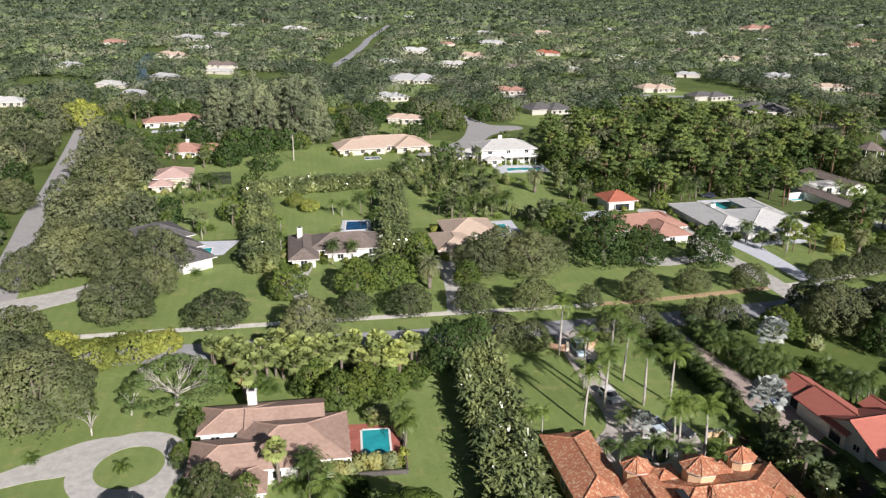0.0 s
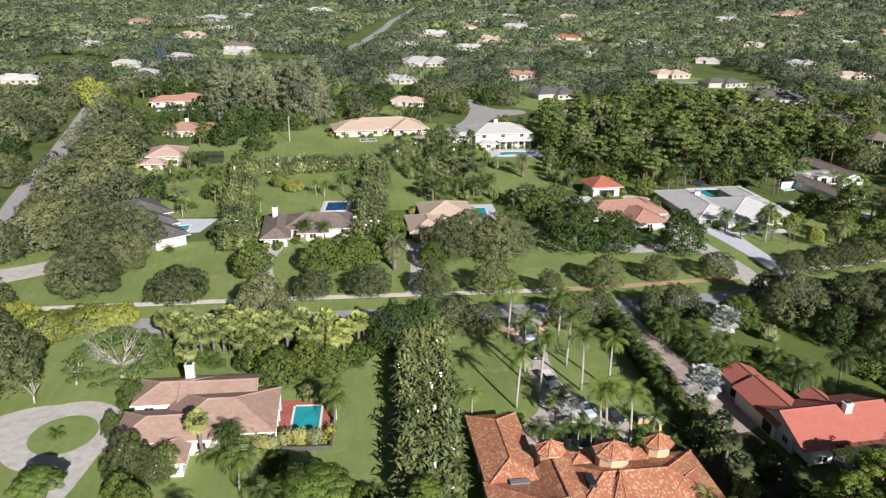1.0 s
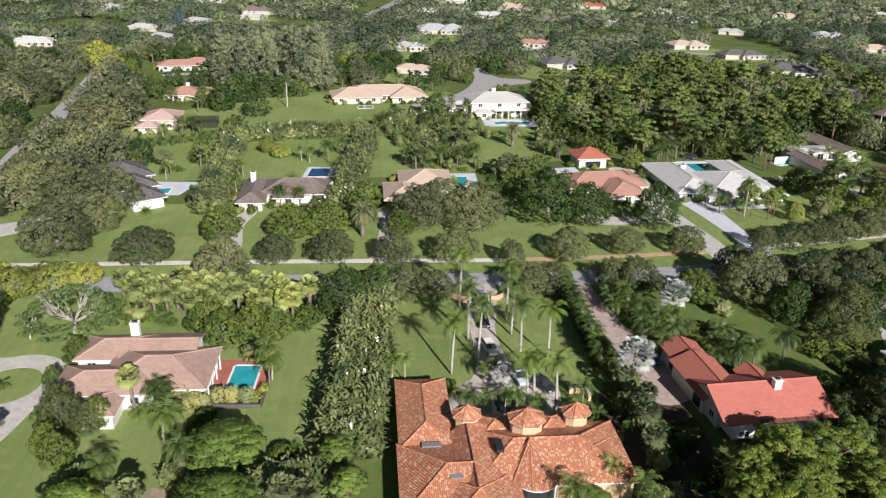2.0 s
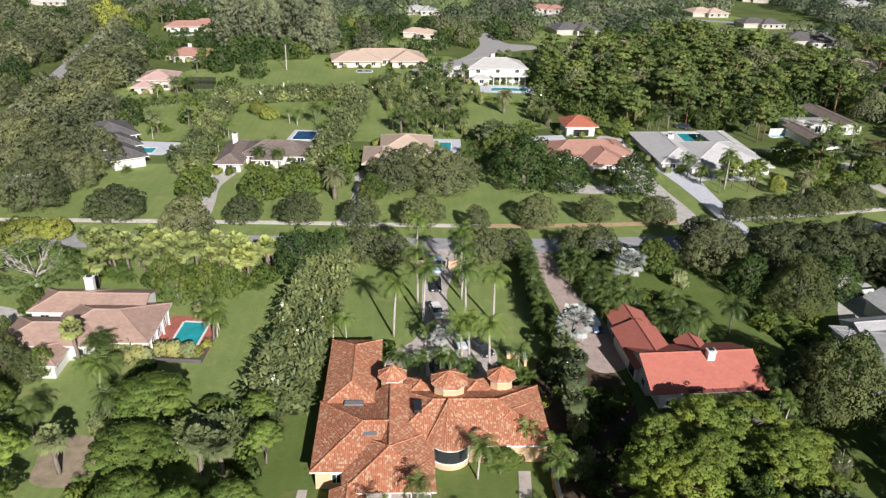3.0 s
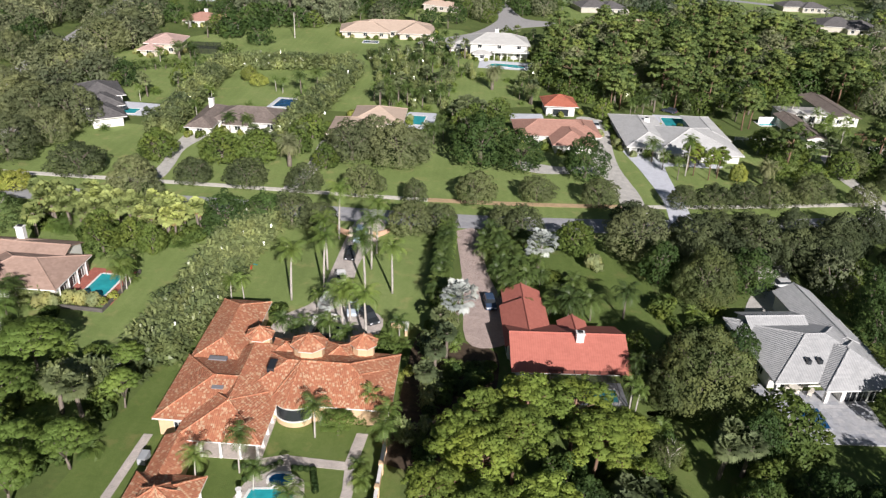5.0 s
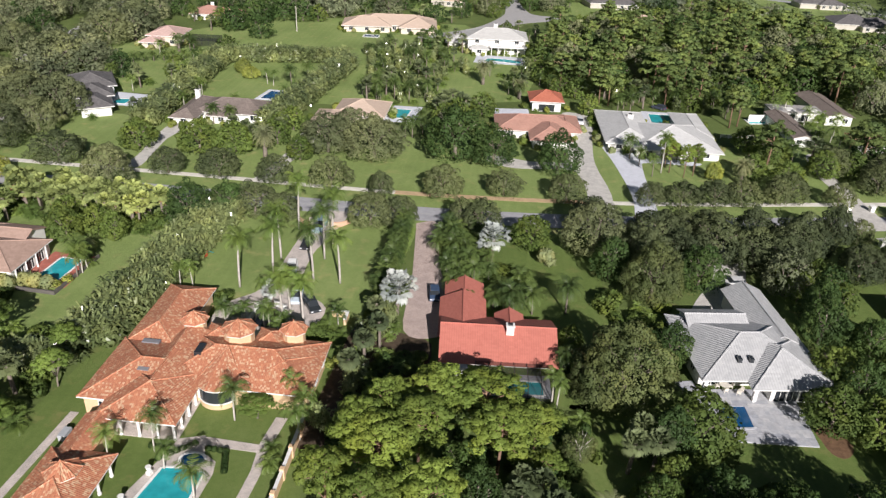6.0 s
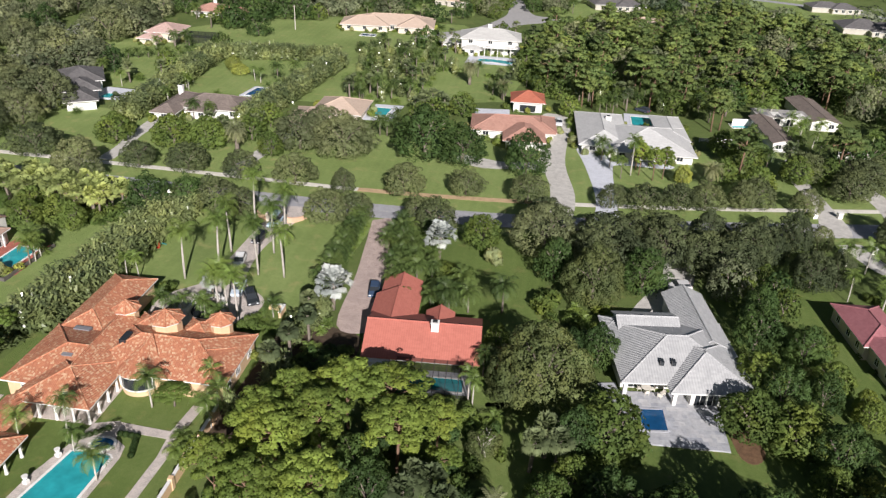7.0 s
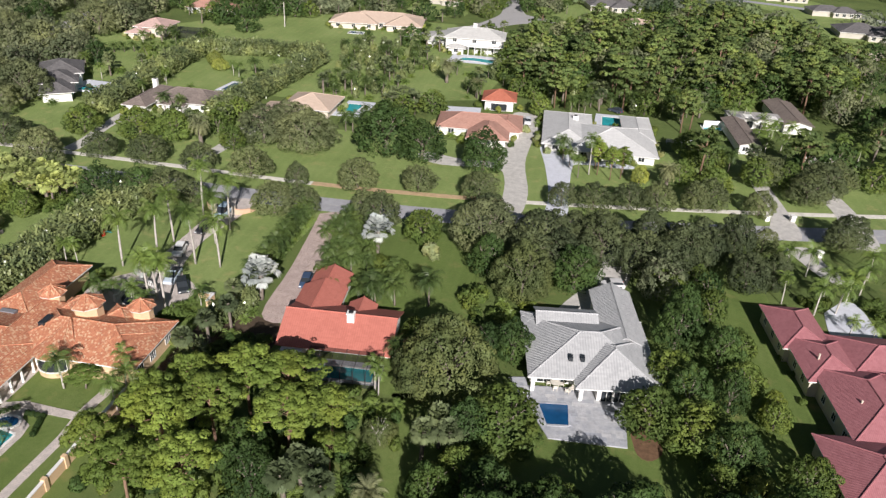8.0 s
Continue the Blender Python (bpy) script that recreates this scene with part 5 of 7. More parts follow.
net = Nodes("insect_mesh")
net.finish((0.022, 0.024, 0.025), 0.8)
clear = net.add("BsdfTransparent")
both = net.add("MixShader", Fac=0.55)
net.link(net.shader.outputs[0], both.inputs[1])
net.link(clear.outputs[0], both.inputs[2])
net.link(both.outputs[0], net.out.inputs["Surface"])
NET = net.mat
s = Solid()
s.face((0, 0, 2.7), (11.5, 0, 2.7), (11.5, 5.3, 2.9), (0, 5.3, 2.9))
s.face((0, 0, 0), (11.5, 0, 0), (11.5, 0, 2.7), (0, 0, 2.7))
s.face((11.5, 0, 0), (11.5, 5.3, 0), (11.5, 5.3, 2.9), (11.5, 0, 2.7))
s.face((0, 5.3, 0), (0, 0, 0), (0, 0, 2.7), (0, 5.3, 2.9))
part("mesh_panel", s, NET, cage)
for k in range(7):
    s = Solid()
    x = 11.5 * k / 6
    s.box(x - 0.04, -0.04, 0, x + 0.04, 0.04, 2.74)
    part("post", s, DARK, cage)
    s = Solid()
    s.tube([(x, 0, 2.72), (x, 5.3, 2.92)], [0.05, 0.05], 4)
    part("rafter", s, DARK, cage)
pool("swimming_pool", local(*OR, [(8.6, -4.2), (17.2, -4.2), (17.2, -1.2), (8.6, -1.2)]), 0.1, local(*OR, [(7.1, -4.8), (18.4, -4.8), (18.4, 0.5), (7.1, 0.5)]), STONE, "long teal pool inside the mesh enclosure")
CLEAR_ROUND.extend([(77, 106, 10), (71, 116, 7)])

# pale grey house with the stone terrace
OG = (107.9, 103.7, 16.0)
hg = house("house", *OG, "white house with pale grey ribbed tiles and deep eaves")
roof_block(hg, 1.4, 1.2, 19.8, 16.5, 3.2, 20, "hip", GREY_TILE, WHITEWALL, 0.7, inner=(1.4, 3.4, 19.8, 16.5))
roof_block(hg, 8.2, -0.9, 19.8, 11.4, 3.2, 24, "hip", GREY_TILE, WHITEWALL, 0.7, inner=(11.0, -0.5, 19.8, 11.4))
roof_block(hg, 3.2, 13.0, 12.5, 19.0, 3.6, 22, "gx", GREY_TILE, WHITEWALL, 0.5)
roof_block(hg, 13.6, 10.0, 19.6, 26.0, 3.4, 26, "gy", GREY_TILE, WHITEWALL, 0.6)
roof_block(hg, 1.0, 14.5, 5.5, 18.2, 3.0, 22, "hip", GREY_TILE, WHITEWALL, 0.5)
for x in (7.2, 9.0):
    s = Solid()
    s.box(x - 0.28, 3.3, 4.3, x + 0.28, 4.3, 4.98)
    part("skylight", s, GLASS, hg, "small dark skylight")
for x, y in ((1.6, 1.2), (8.6, -0.5)):
    s = Solid()
    s.box(x - 0.28, y - 0.28, 0, x + 0.28, y + 0.28, 3.0)
    part("column", s, WHITE, hg, "square white terrace column")
for x in (12.4, 14.3, 16.2, 18.1):
    window(hg, x, -0.5, 0.1, 1.75, 2.6, "s", 1, "french_door")
for x in (3.5, 6.0):
    window(hg, x, 3.4, 0.1, 2.2, 2.3, "s", 1, "sliding_door")
for y in (6, 10):
    window(hg, 19.8, y, 0.9, 1.5, 1.3, "e")
    window(hg, 1.4, y, 0.9, 1.5, 1.3, "w")
TERRACE = [(-1.8, 4.0), (1.0, 4.2), (1.0, 2.2), (15.0, 2.2), (15.0, -2.5), (14.0, -10.2), (3.2, -9.2)]
setting("terrace", patch(local(*OG, TERRACE), 0.22, 0.3), STONE, "blue-grey stone terrace", "paving")
pool("swimming_pool", local(*OG, [(2.4, -1.9), (6.7, -1.9), (6.3, -6.4), (3.2, -6.4)]), 0.26, None, None, "dark blue rectangular pool in the stone terrace", DEEP, STONE)
CLEAR_ROUND.extend([(118, 112, 9), (112, 112, 7), (122, 126, 8), (115, 100, 8)])

# rose-roofed house
OP = (141.7, 136.4, 14.0)
hp = house("house", *OP, "cream house with rose-red tiled hip roofs in steps")
roof_block(hp, 1.9, -9.2, 9.2, 2.8, 3.1, 22, "hip", ROSE_TILE, PALEWALL, 0.6)
roof_block(hp, 2.8, -18.0, 11.0, -7.0, 3.3, 22, "hip", ROSE_TILE, PALEWALL, 0.6)
roof_block(hp, 4.2, -31.5, 14.5, -15.5, 3.6, 22, "hip", ROSE_TILE, PALEWALL, 0.6)
roof_block(hp, -0.8, -43.5, 10.5, -31.0, 3.2, 22, "hip", ROSE_TILE, PALEWALL, 0.6)
roof_block(hp, 10.0, -16.0, 24.0, -5.5, 3.3, 22, "hip", ROSE_TILE, PALEWALL, 0.6)
roof_block(hp, 12.0, -27.0, 26.0, -15.0, 3.5, 22, "hip", ROSE_TILE, PALEWALL, 0.6)
for x, ys in ((1.9, (-7.0, -3.5, 0.5)), (2.8, (-15.5, -12.0)), (4.2, (-28.5, -24.5, -20.5)), (-0.8, (-40.5, -35.0))):
    for y in ys:
        window(hp, x, y, 0.9, 1.3, 1.4, "w", 1)
for x in (1.0, 4.5, 8.0):
    window(hp, x, -43.5, 0.3, 1.8, 2.0, "s", 1)
for x, y in ((5.0, -14.0), (7.0, -25.0)):
    s = Solid()
    s.loft([s.ring((x, y, 4.3), 0.15, 8), s.ring((x, y, 5.3), 0.15, 8)])
    part("vent_pipe", s, PALEWALL, hp)
setting("patio", patch([(154.2, 147.0), (158.0, 152.4), (160.6, 152.0), (162.6, 144.0), (163.4, 137.2), (156.2, 135.0), (154.4, 140.0)], 0.08, 0.15, 3), PALE, "pale stone patio", "paving")
CLEAR_ROUND.extend([(146.5, 134, 7), (150, 124, 7), (154, 114, 9), (154.5, 101, 9), (160, 128, 9), (164, 120, 10)])

# houses across the road
BEDS = []
COURT_PALMS = []
PLAIN_HOUSES = (
    ("dark grey tiled white house beside a pool", (-65.0, 204.5), -50, SLATE_TILE, WHITEWALL, ((-5, -6, 9, 6, 4.6, 22, "hip"), (5, -5.5, 17, 4.5, 4.0, 22, "hip"), (13, -5, 25.5, 3.5, 3.4, 22, "hip"))),
    ("weathered brown tiled house with a white chimney", (-27.0, 186.0), 8, DUN_TILE, WHITEWALL, ((0, -0.5, 6.5, 18, 3.0, 24, "hip"), (5, 5.5, 24, 17, 3.2, 22, "hip"), (9, 3.0, 16, 12, 3.0, 22, "hip"))),
    ("low house with tan tiled hip roofs", (10.5, 191.0), 8, TAN_TILE, PALEWALL, ((0, 1, 9.5, 15, 2.9, 20, "hip"), (4.5, 12, 18.5, 26, 3.0, 20, "hip"))),
    ("low house with salmon tiled hip roofs", (59.5, 206.0), 12, SALMON_TILE, WHITEWALL, ((0.5, 1, 23, 13.5, 3.0, 21, "hip"), (9.5, -6.5, 20, 8, 3.0, 21, "hip"), (16, 2, 23.5, 15, 3.0, 21, "hip"))),
    ("cream garage house with a brick-red hip roof", (65.5, 234.5), 12, BRICKRED_TILE, WHITEWALL, ((0, 0, 9.5, 9.0, 3.8, 25, "hip"),)),
    ("low white house with a pale hip roof round a pool", (90.0, 206.0), 10, PALE_TILE, WHITEWALL, ((0, 1, 13, 29, 2.9, 17, "hip"), (7, -2.5, 29.5, 20, 2.9, 16, "hip"), (22.5, 10, 30, 31, 2.8, 16, "hip"))),
    ("long low house with pale tan hip roofs", (-24.5, 313.0), 15, TAN_TILE, PALEWALL, ((0, 2, 20, 16, 3.2, 20, "hip"), (5, 5, 38, 21, 3.3, 19, "hip"), (24, 1, 39, 17, 3.2, 20, "hip"))),
    ("white two-storey house with a pale roof", (29.0, 297.0), 12, WHITE_TILE, WHITEWALL, ((3, 2, 26, 16, 6.2, 21, "hip"), (-5, 7, 6, 16, 3.2, 20, "hip"), (4.5, -1.5, 11, 4, 3.0, 18, "hip"))),
    ("pink tiled house behind palms", (-83.0, 262.0), 12, PINK_TILE, PALEWALL, ((0, 1, 12, 14, 4.2, 20, "hip"), (-1, -4, 6, 3, 2.8, 20, "hip"))),
    ("salmon tiled house with a white chimney", (-91.5, 306.0), 14, SALMON_TILE, WHITEWALL, ((0, 4, 14, 16, 3.1, 21, "hip"), (10, 2, 23, 13, 3.1, 21, "hip"))),
    ("long brick-red tiled house", (-122.0, 376.0), 20, SALMON_TILE, WHITEWALL, ((0, 0, 20, 10, 3.1, 21, "hip"), (12, 3, 26, 13, 3.4, 22, "hip"), (25, 3, 34, 11, 3.0, 22, "hip"))),
)
for label, (x, y), turn, tile, wall_mat, blocks in PLAIN_HOUSES:
    h = house("house", x, y, turn, label)
    for q in blocks:
        x0, y0, x1, y1, eave = q[:5]
        roof_block(h, x0 + 0.4, y0 + 0.4, x1 - 0.4, y1 - 0.4, eave - 0.35, *q[5:], tile, wall_mat, 1.0)
        y0 += 0.4
        n = max(1, int((x1 - x0) / 6))
        for k in range(int((x1 - x0) / 3.2)):
            BEDS.append((*local(x, y, turn, [(x0 + 3.2 * k + 1.2, y0 - 1.7)])[0], 1.3))
        for k in range(int((y1 - y0) / 4.5)):
            BEDS.append((*local(x, y, turn, [(x1 + 1.6, y0 + 4.5 * k + 2)])[0], 1.4))
            BEDS.append((*local(x, y, turn, [(x0 - 1.6, y0 + 4.5 * k + 2)])[0], 1.4))
        for k in range(n):
            window(h, x0 + (x1 - x0) * (k + 0.5) / n, y0, 0.7, 1.7, 1.5, "s", 1)
            if eave > 5:
                window(h, x0 + (x1 - x0) * (k + 0.5) / n, y0, 3.9, 1.7, 1.5, "s", 1)
        c = local(x, y, turn, [((x0 + x1) / 2, (y0 + y1) / 2)])[0]
        CLEAR_ROUND.append((*c, 0.5 * max(x1 - x0, y1 - y0)))
    if "chimney" in label:
        chimney(h, *((2.6, 13.2) if "brown" in label else (8, 11)), 3.0, 6.4, 1.3, 1.1)
    if "two-storey" in label:
        chimney(h, 14, 12, 6.5, 9.6, 1.5, 1.2)
        for k in range(6):
            column(h, 12.5 + 2.5 * k, -0.6, 3.1, 0.16)
        s = Solid()
        s.box(11.6, -1.0, 3.1, 26.0, 2.3, 3.35)
        part("veranda_roof", s, WHITE, h, "flat white veranda roof")
        s = Solid()
        for k in range(15):
            s.box(11.7 + 1.0 * k, -0.98, 3.35, 11.76 + 1.0 * k, -0.92, 4.2)
        s.box(11.6, -1.0, 4.2, 26.0, -0.9, 4.28)
        part("balcony_rail", s, WHITE, h, "white balcony railing")
    if "round a pool" in label:
        chimney(h, 8.5, 19, 3.0, 5.0, 1.5, 1.2)
    if "garage" in label:
        window(h, 4.75, 0, 0.1, 5.0, 2.3, "s", 0, "garage_door")
pool("swimming_pool", [(-53.5, 196.5), (-49.5, 197.5), (-50, 202), (-54, 201)], 0.1, [(-58, 195), (-46, 196.5), (-44, 208), (-58, 207)], PALE, "turquoise pool on a pale patio")
pool("swimming_pool", [(-15.6, 216.5), (-9.6, 217.3), (-10, 225.5), (-15.8, 225)], 0.1, [(-17.0, 215.3), (-8.4, 216.1), (-8.8, 226.9), (-17.2, 226.3)], PALE, "deep blue pool on a pale deck", DEEP)
pool("swimming_pool", [(27.0, 213), (31.5, 213.6), (31.0, 222), (26.5, 221.4)], 0.1, [(25.8, 209), (35, 211), (33.5, 226), (25, 224.5)], PALE, "green-blue pool on a pale patio")
pool("swimming_pool", [(102, 235), (111, 236.6), (109.5, 246), (100.8, 244.5)], 0.1, [(100, 230), (114, 232.5), (111.5, 249), (98.5, 247)], PALE, "turquoise pool behind the white house")
pool("swimming_pool", [(41, 288.5), (46, 290.5), (53, 290), (53.5, 294), (47, 295), (41, 293.5)], 0.1, [(37, 286), (57, 288.5), (56, 300), (36, 298)], PALE, "turquoise freeform pool on a white terrace", None, WHITE, 3)
pool("swimming_pool", [(-14, 309), (-8, 310.5), (-8.8, 314), (-14.5, 313)], 0.1, None, None, "blue pool beside the long house", DEEP)
hd = house("house", 140.0, 228.0, 12, "low white house with weathered brown roofs round a palm court")
roof_block(hd, 0.6, 0.6, 6.6, 24.0, 2.8, 14, "gy", DUN_TILE, WHITEWALL, 0.5)
roof_block(hd, 18.5, 22.0, 26.5, 46.0, 3.0, 14, "gy", DUN_TILE, WHITEWALL, 0.6)
s = Solid()
s.box(3.0, 24.2, 0, 18.6, 31.0, 2.9)
part("wall", s, WHITEWALL, hd)
s = Solid()
s.box(2.6, 23.8, 2.9, 18.9, 31.4, 3.15)
part("flat_roof", s, mineral("weathered_felt", (0.40, 0.385, 0.37), 0.3), hd, "flat pale weathered roof")
for k in range(4):
    s = Solid()
    s.box(4.0 + 3.6 * k, 25.0, 3.15, 6.6 + 3.6 * k, 27.6 + 0.8 * (k % 2), 3.24)
    part("roof_patch", s, WHITE if k % 2 else FLAT_ROOF, hd, "patched square of roofing")
for x in (2.2, 5.0):
    window(hd, x, 0.6, 0.8, 1.6, 1.4, "s")
for x in (9.0, 13.0, 17.0):
    window(hd, x, 24.2, 0.2, 2.2, 2.2, "s", 1, "sliding_door")
for x in (20.5, 24.5):
    window(hd, x, 22.0, 0.8, 1.7, 1.5, "s")
wall = thing("garden_wall", 157.4, 229.6, 0, 14, "white rendered wall before the palm court", "wall")
s = Solid()
s.box(0, -0.15, 0, 9.0, 0.15, 2.1)
part("panel", s, WHITEWALL, wall)
wall = thing("garden_wall", 130.6, 248.4, 0, 16, "white rendered wall beside the low house", "wall")
s = Solid()
s.box(0, -0.15, 0, 6.2, 0.15, 2.2)
part("panel", s, WHITEWALL, wall)
arbour = thing("pergola", 156.6, 233.2, 0, 8, "dark brown timber pergola over the court", "pergola")
for k in range(4):
    for y in (0, 5.0):
        s = Solid()
        s.box(3.0 * k - 0.08, y - 0.08, 0, 3.0 * k + 0.08, y + 0.08, 2.6)
        part("post", s, SAND, arbour)
for y in (0, 5.0):
    s = Solid()
    s.box(-0.4, y - 0.06, 2.6, 9.4, y + 0.06, 2.78)
    part("beam", s, SAND, arbour)
for k in range(13):
    s = Solid()
    s.box(-0.2 + 0.76 * k, -0.5, 2.78, -0.06 + 0.76 * k, 5.5, 2.92)
    part("rafter", s, SAND, arbour)
CLEAR_ROUND.extend([(141, 240, 8), (150, 256, 9), (158, 262, 8), (160, 234, 6)])
for x, y, r, hh in ((145.5, 236.0, 2.6, 4.4), (148.6, 240.5, 2.8, 5.0), (152.0, 236.5, 2.6, 4.2), (154.2, 243.5, 2.6, 5.2), (150.0, 246.5, 2.4, 4.6), (146.5, 248.0, 2.4, 5.4), (142.0, 258.0, 2.6, 6.0), (167.5, 238.5, 2.8, 5.4), (171.0, 232.0, 3.0, 5.2), (138.0, 254.5, 2.4, 5.6), (147.5, 231.5, 2.4, 3.8), (152.8, 230.0, 2.2, 3.4)):
    COURT_PALMS.append((x, y, r, hh))
pool("swimming_pool", [(131, 246), (136, 248), (135, 252), (130, 250)], 0.1, None, None, "turquoise pool among palms")
for x, y, r in ((-52, 200, 8), (-12, 220, 8), (30, 218, 8), (106, 240, 9), (47, 293, 10), (-11, 312, 9), (133, 249, 5), (60, 232, 6)):
    CLEAR_ROUND.append((x, y, r))
setting("patio_2", patch([(56, 226), (66, 229), (64.5, 236), (54.5, 233)], 0.08, 0.12), PALE, "pale patio", "paving")
cage = thing("screen_enclosure", -70, 268, 0, 12, "dark mesh pool enclosure on the lawn", "enclosure")
s = Solid()
s.box(0, 0, 0, 11, 8, 2.6)
part("mesh_panel", s, NET, cage)
for k in range(5):
    for y in (0, 8):
        s = Solid()
        s.box(2.75 * k - 0.05, y - 0.05, 0, 2.75 * k + 0.05, y + 0.05, 2.65)
        part("post", s, DARK, cage)
CLEAR_ROUND.append((-64, 273, 8))
CLEAR_ROUND.extend([(-84, 252, 7), (-90, 293, 8), (-86, 284, 5), (-120, 360, 11), (-112, 348, 9), (-8, 300, 8), (196, 305, 8), (191, 294, 7), (186, 284, 6), (8, 314, 7), (-2, 304, 8), (47, 283, 9), (38, 287, 7), (30, 204, 6), (-44, 196, 5)])
gaz = thing("gazebo", 200, 318, 0, 0, "open white gazebo with a brown pointed roof", "gazebo")
s = Solid()
e = s.ring((0, 0, 3.0), 6.2, 8)
for k in range(8):
    s.face(e[k], e[(k + 1) % 8], (0, 0, 6.0))
part("roof", s, DUN_TILE, gaz)
for k in range(8):
    column(gaz, 5.4 * math.cos(k * math.pi / 4), 5.4 * math.sin(k * math.pi / 4), 3.0, 0.18)
CLEAR_ROUND.extend([(200, 318, 8), (24, 334, 13), (-84, 296, 8), (-78, 287, 6), (-76, 252, 7), (-104, 362, 9), (-96, 368, 9), (36, 352, 14), (50, 376, 14), (44, 350, 10)])
rail = thing("paddock_fence", 121, 229, 0, 14, "white rail fence beside the house", "fence")
for k in range(5):
    s = Solid()
    s.box(2.4 * k - 0.07, -0.07, 0, 2.4 * k + 0.07, 0.07, 1.2)
    part("post", s, WHITE, rail)
for z in (0.4, 0.75, 1.1):
    s = Solid()
    s.box(0, -0.03, z - 0.06, 9.6, 0.03, z + 0.06)
    part("rail", s, WHITE, rail)
for x, y in ((146.0, 185.2), (151.6, 187.3), (149.2, 168.4), (155.6, 170.6), (164.5, 192.5)):
    pier = thing("gate_pier", x, y, 0, 18, "square white gate pier beside the drive", "gate pier", "gate piers")
    s = Solid()
    s.box(-0.5, -0.5, 0, 0.5, 0.5, 1.3)
    part("shaft", s, WHITE, pier)
    s = Solid()
    s.box(-0.62, -0.62, 1.3, 0.62, 0.62, 1.45)
    part("cap", s, WHITE, pier)

pole = thing("utility_pole", -42.3, 307, 0, 0, "tall bare wooden pole at the edge of the lawn", "pole")
s = Solid()
s.loft([s.ring((0, 0, 0), 0.22, 8), s.ring((0, 0, 10.2), 0.16, 8)])
part("shaft", s, PALEBARK, pole)
s = Solid()
s.box(-0.9, -0.07, 9.4, 0.9, 0.07, 9.56)
part("crossarm", s, BARK, pole)
setting("patio_3", patch([(-116, 366), (-100, 372), (-101, 377), (-117, 371)], 0.08, 0.12), PALE, "pale patio", "paving")
slide = thing("toy_slide", 18.6, 121.4, 0, 70, "red and teal plastic garden slide beside the hedge", "slide")
s = Solid()
s.box(-0.35, -0.3, 0, 0.35, 0.3, 0.95)
s.box(-0.42, -0.36, 0.95, 0.42, -0.28, 1.35)
s.box(-0.42, 0.28, 0.95, 0.42, 0.36, 1.35)
part("tower", s, plain("red_plastic", (0.55, 0.02, 0.02), 0.4), slide)
s = Solid()
s.slab([(0.35, -0.28, 0.95), (1.75, -0.28, 0.12), (1.75, 0.28, 0.12), (0.35, 0.28, 0.95)], 0.06)
for y in (-0.32, 0.28):
    s.slab([(0.35, y, 1.1), (1.75, y, 0.27), (1.75, y + 0.05, 0.27), (0.35, y + 0.05, 1.1)], 0.2)
part("chute", s, plain("teal_plastic", (0.04, 0.22, 0.22), 0.4), slide)

# houses in the distance
FAR_TILES = {"white": PALE_TILE, "cream": WHITE_TILE, "grey": GREY_TILE, "brown": DUN_TILE, "tan": TAN_TILE, "orange": SALMON_TILE, "red": BRICKRED_TILE, "slate": SLATE_TILE}
FAR_A = (("white", -222, 448, 24), ("white", -354, 854, 16), ("cream", -488, 1335, 25), ("white", -391, 1263, 25), ("grey", -246, 947, 40), ("white", -246, 1208, 33), ("white", -154, 1150, 37), ("white", -313, 1279, 20), ("brown", -147, 651, 27), ("grey", -161, 485, 15), ("white", 14, 799, 33), ("grey", 8, 562, 36), ("grey", -7, 474, 19), ("white", -10, 685, 20), ("tan", 67, 747, 32), ("orange", 51, 894, 17), ("red", 145, 785, 25), ("grey", 105, 918, 30), ("white", 137, 913, 13), ("brown", 92, 654, 17), ("orange", 69, 503, 22), ("slate", 80, 430, 25))
FAR_B = (("tan", 99, 389, 10), ("tan", 169, 519, 23), ("slate", 192, 482, 25), ("slate", 202, 429, 29), ("orange", 583, 1278, 50), ("tan", 361, 755, 12), ("grey", 416, 1109, 42), ("grey", 315, 1187, 25), ("tan", 312, 739, 22), ("grey", 290, 592, 23), ("tan", 297, 528, 24), ("orange", 300, 486, 12), ("orange", 597, 988, 23), ("grey", 808, 1353, 40), ("white", 247, 845, 10), ("white", 140, 636, 12), ("grey", -71, 1430, 50), ("white", 10, 1567, 28), ("tan", 2, 396, 17), ("tan", -94, 949, 13))
dice = random.Random(11)
FARWALL = mineral("distant_stucco", (0.50, 0.465, 0.41), 0.08)
MORE = []
while len(MORE) < 34:
    y = dice.uniform(520, 1700)
    x = dice.uniform(-0.45 * y, 0.62 * y)
    if all(math.hypot(x - q[1], y - q[2]) > 40 for q in FAR_A + FAR_B + tuple(MORE)):
        MORE.append((dice.choice(["white", "tan", "grey", "grey", "brown", "cream", "orange"]), x, y, dice.uniform(16, 30)))
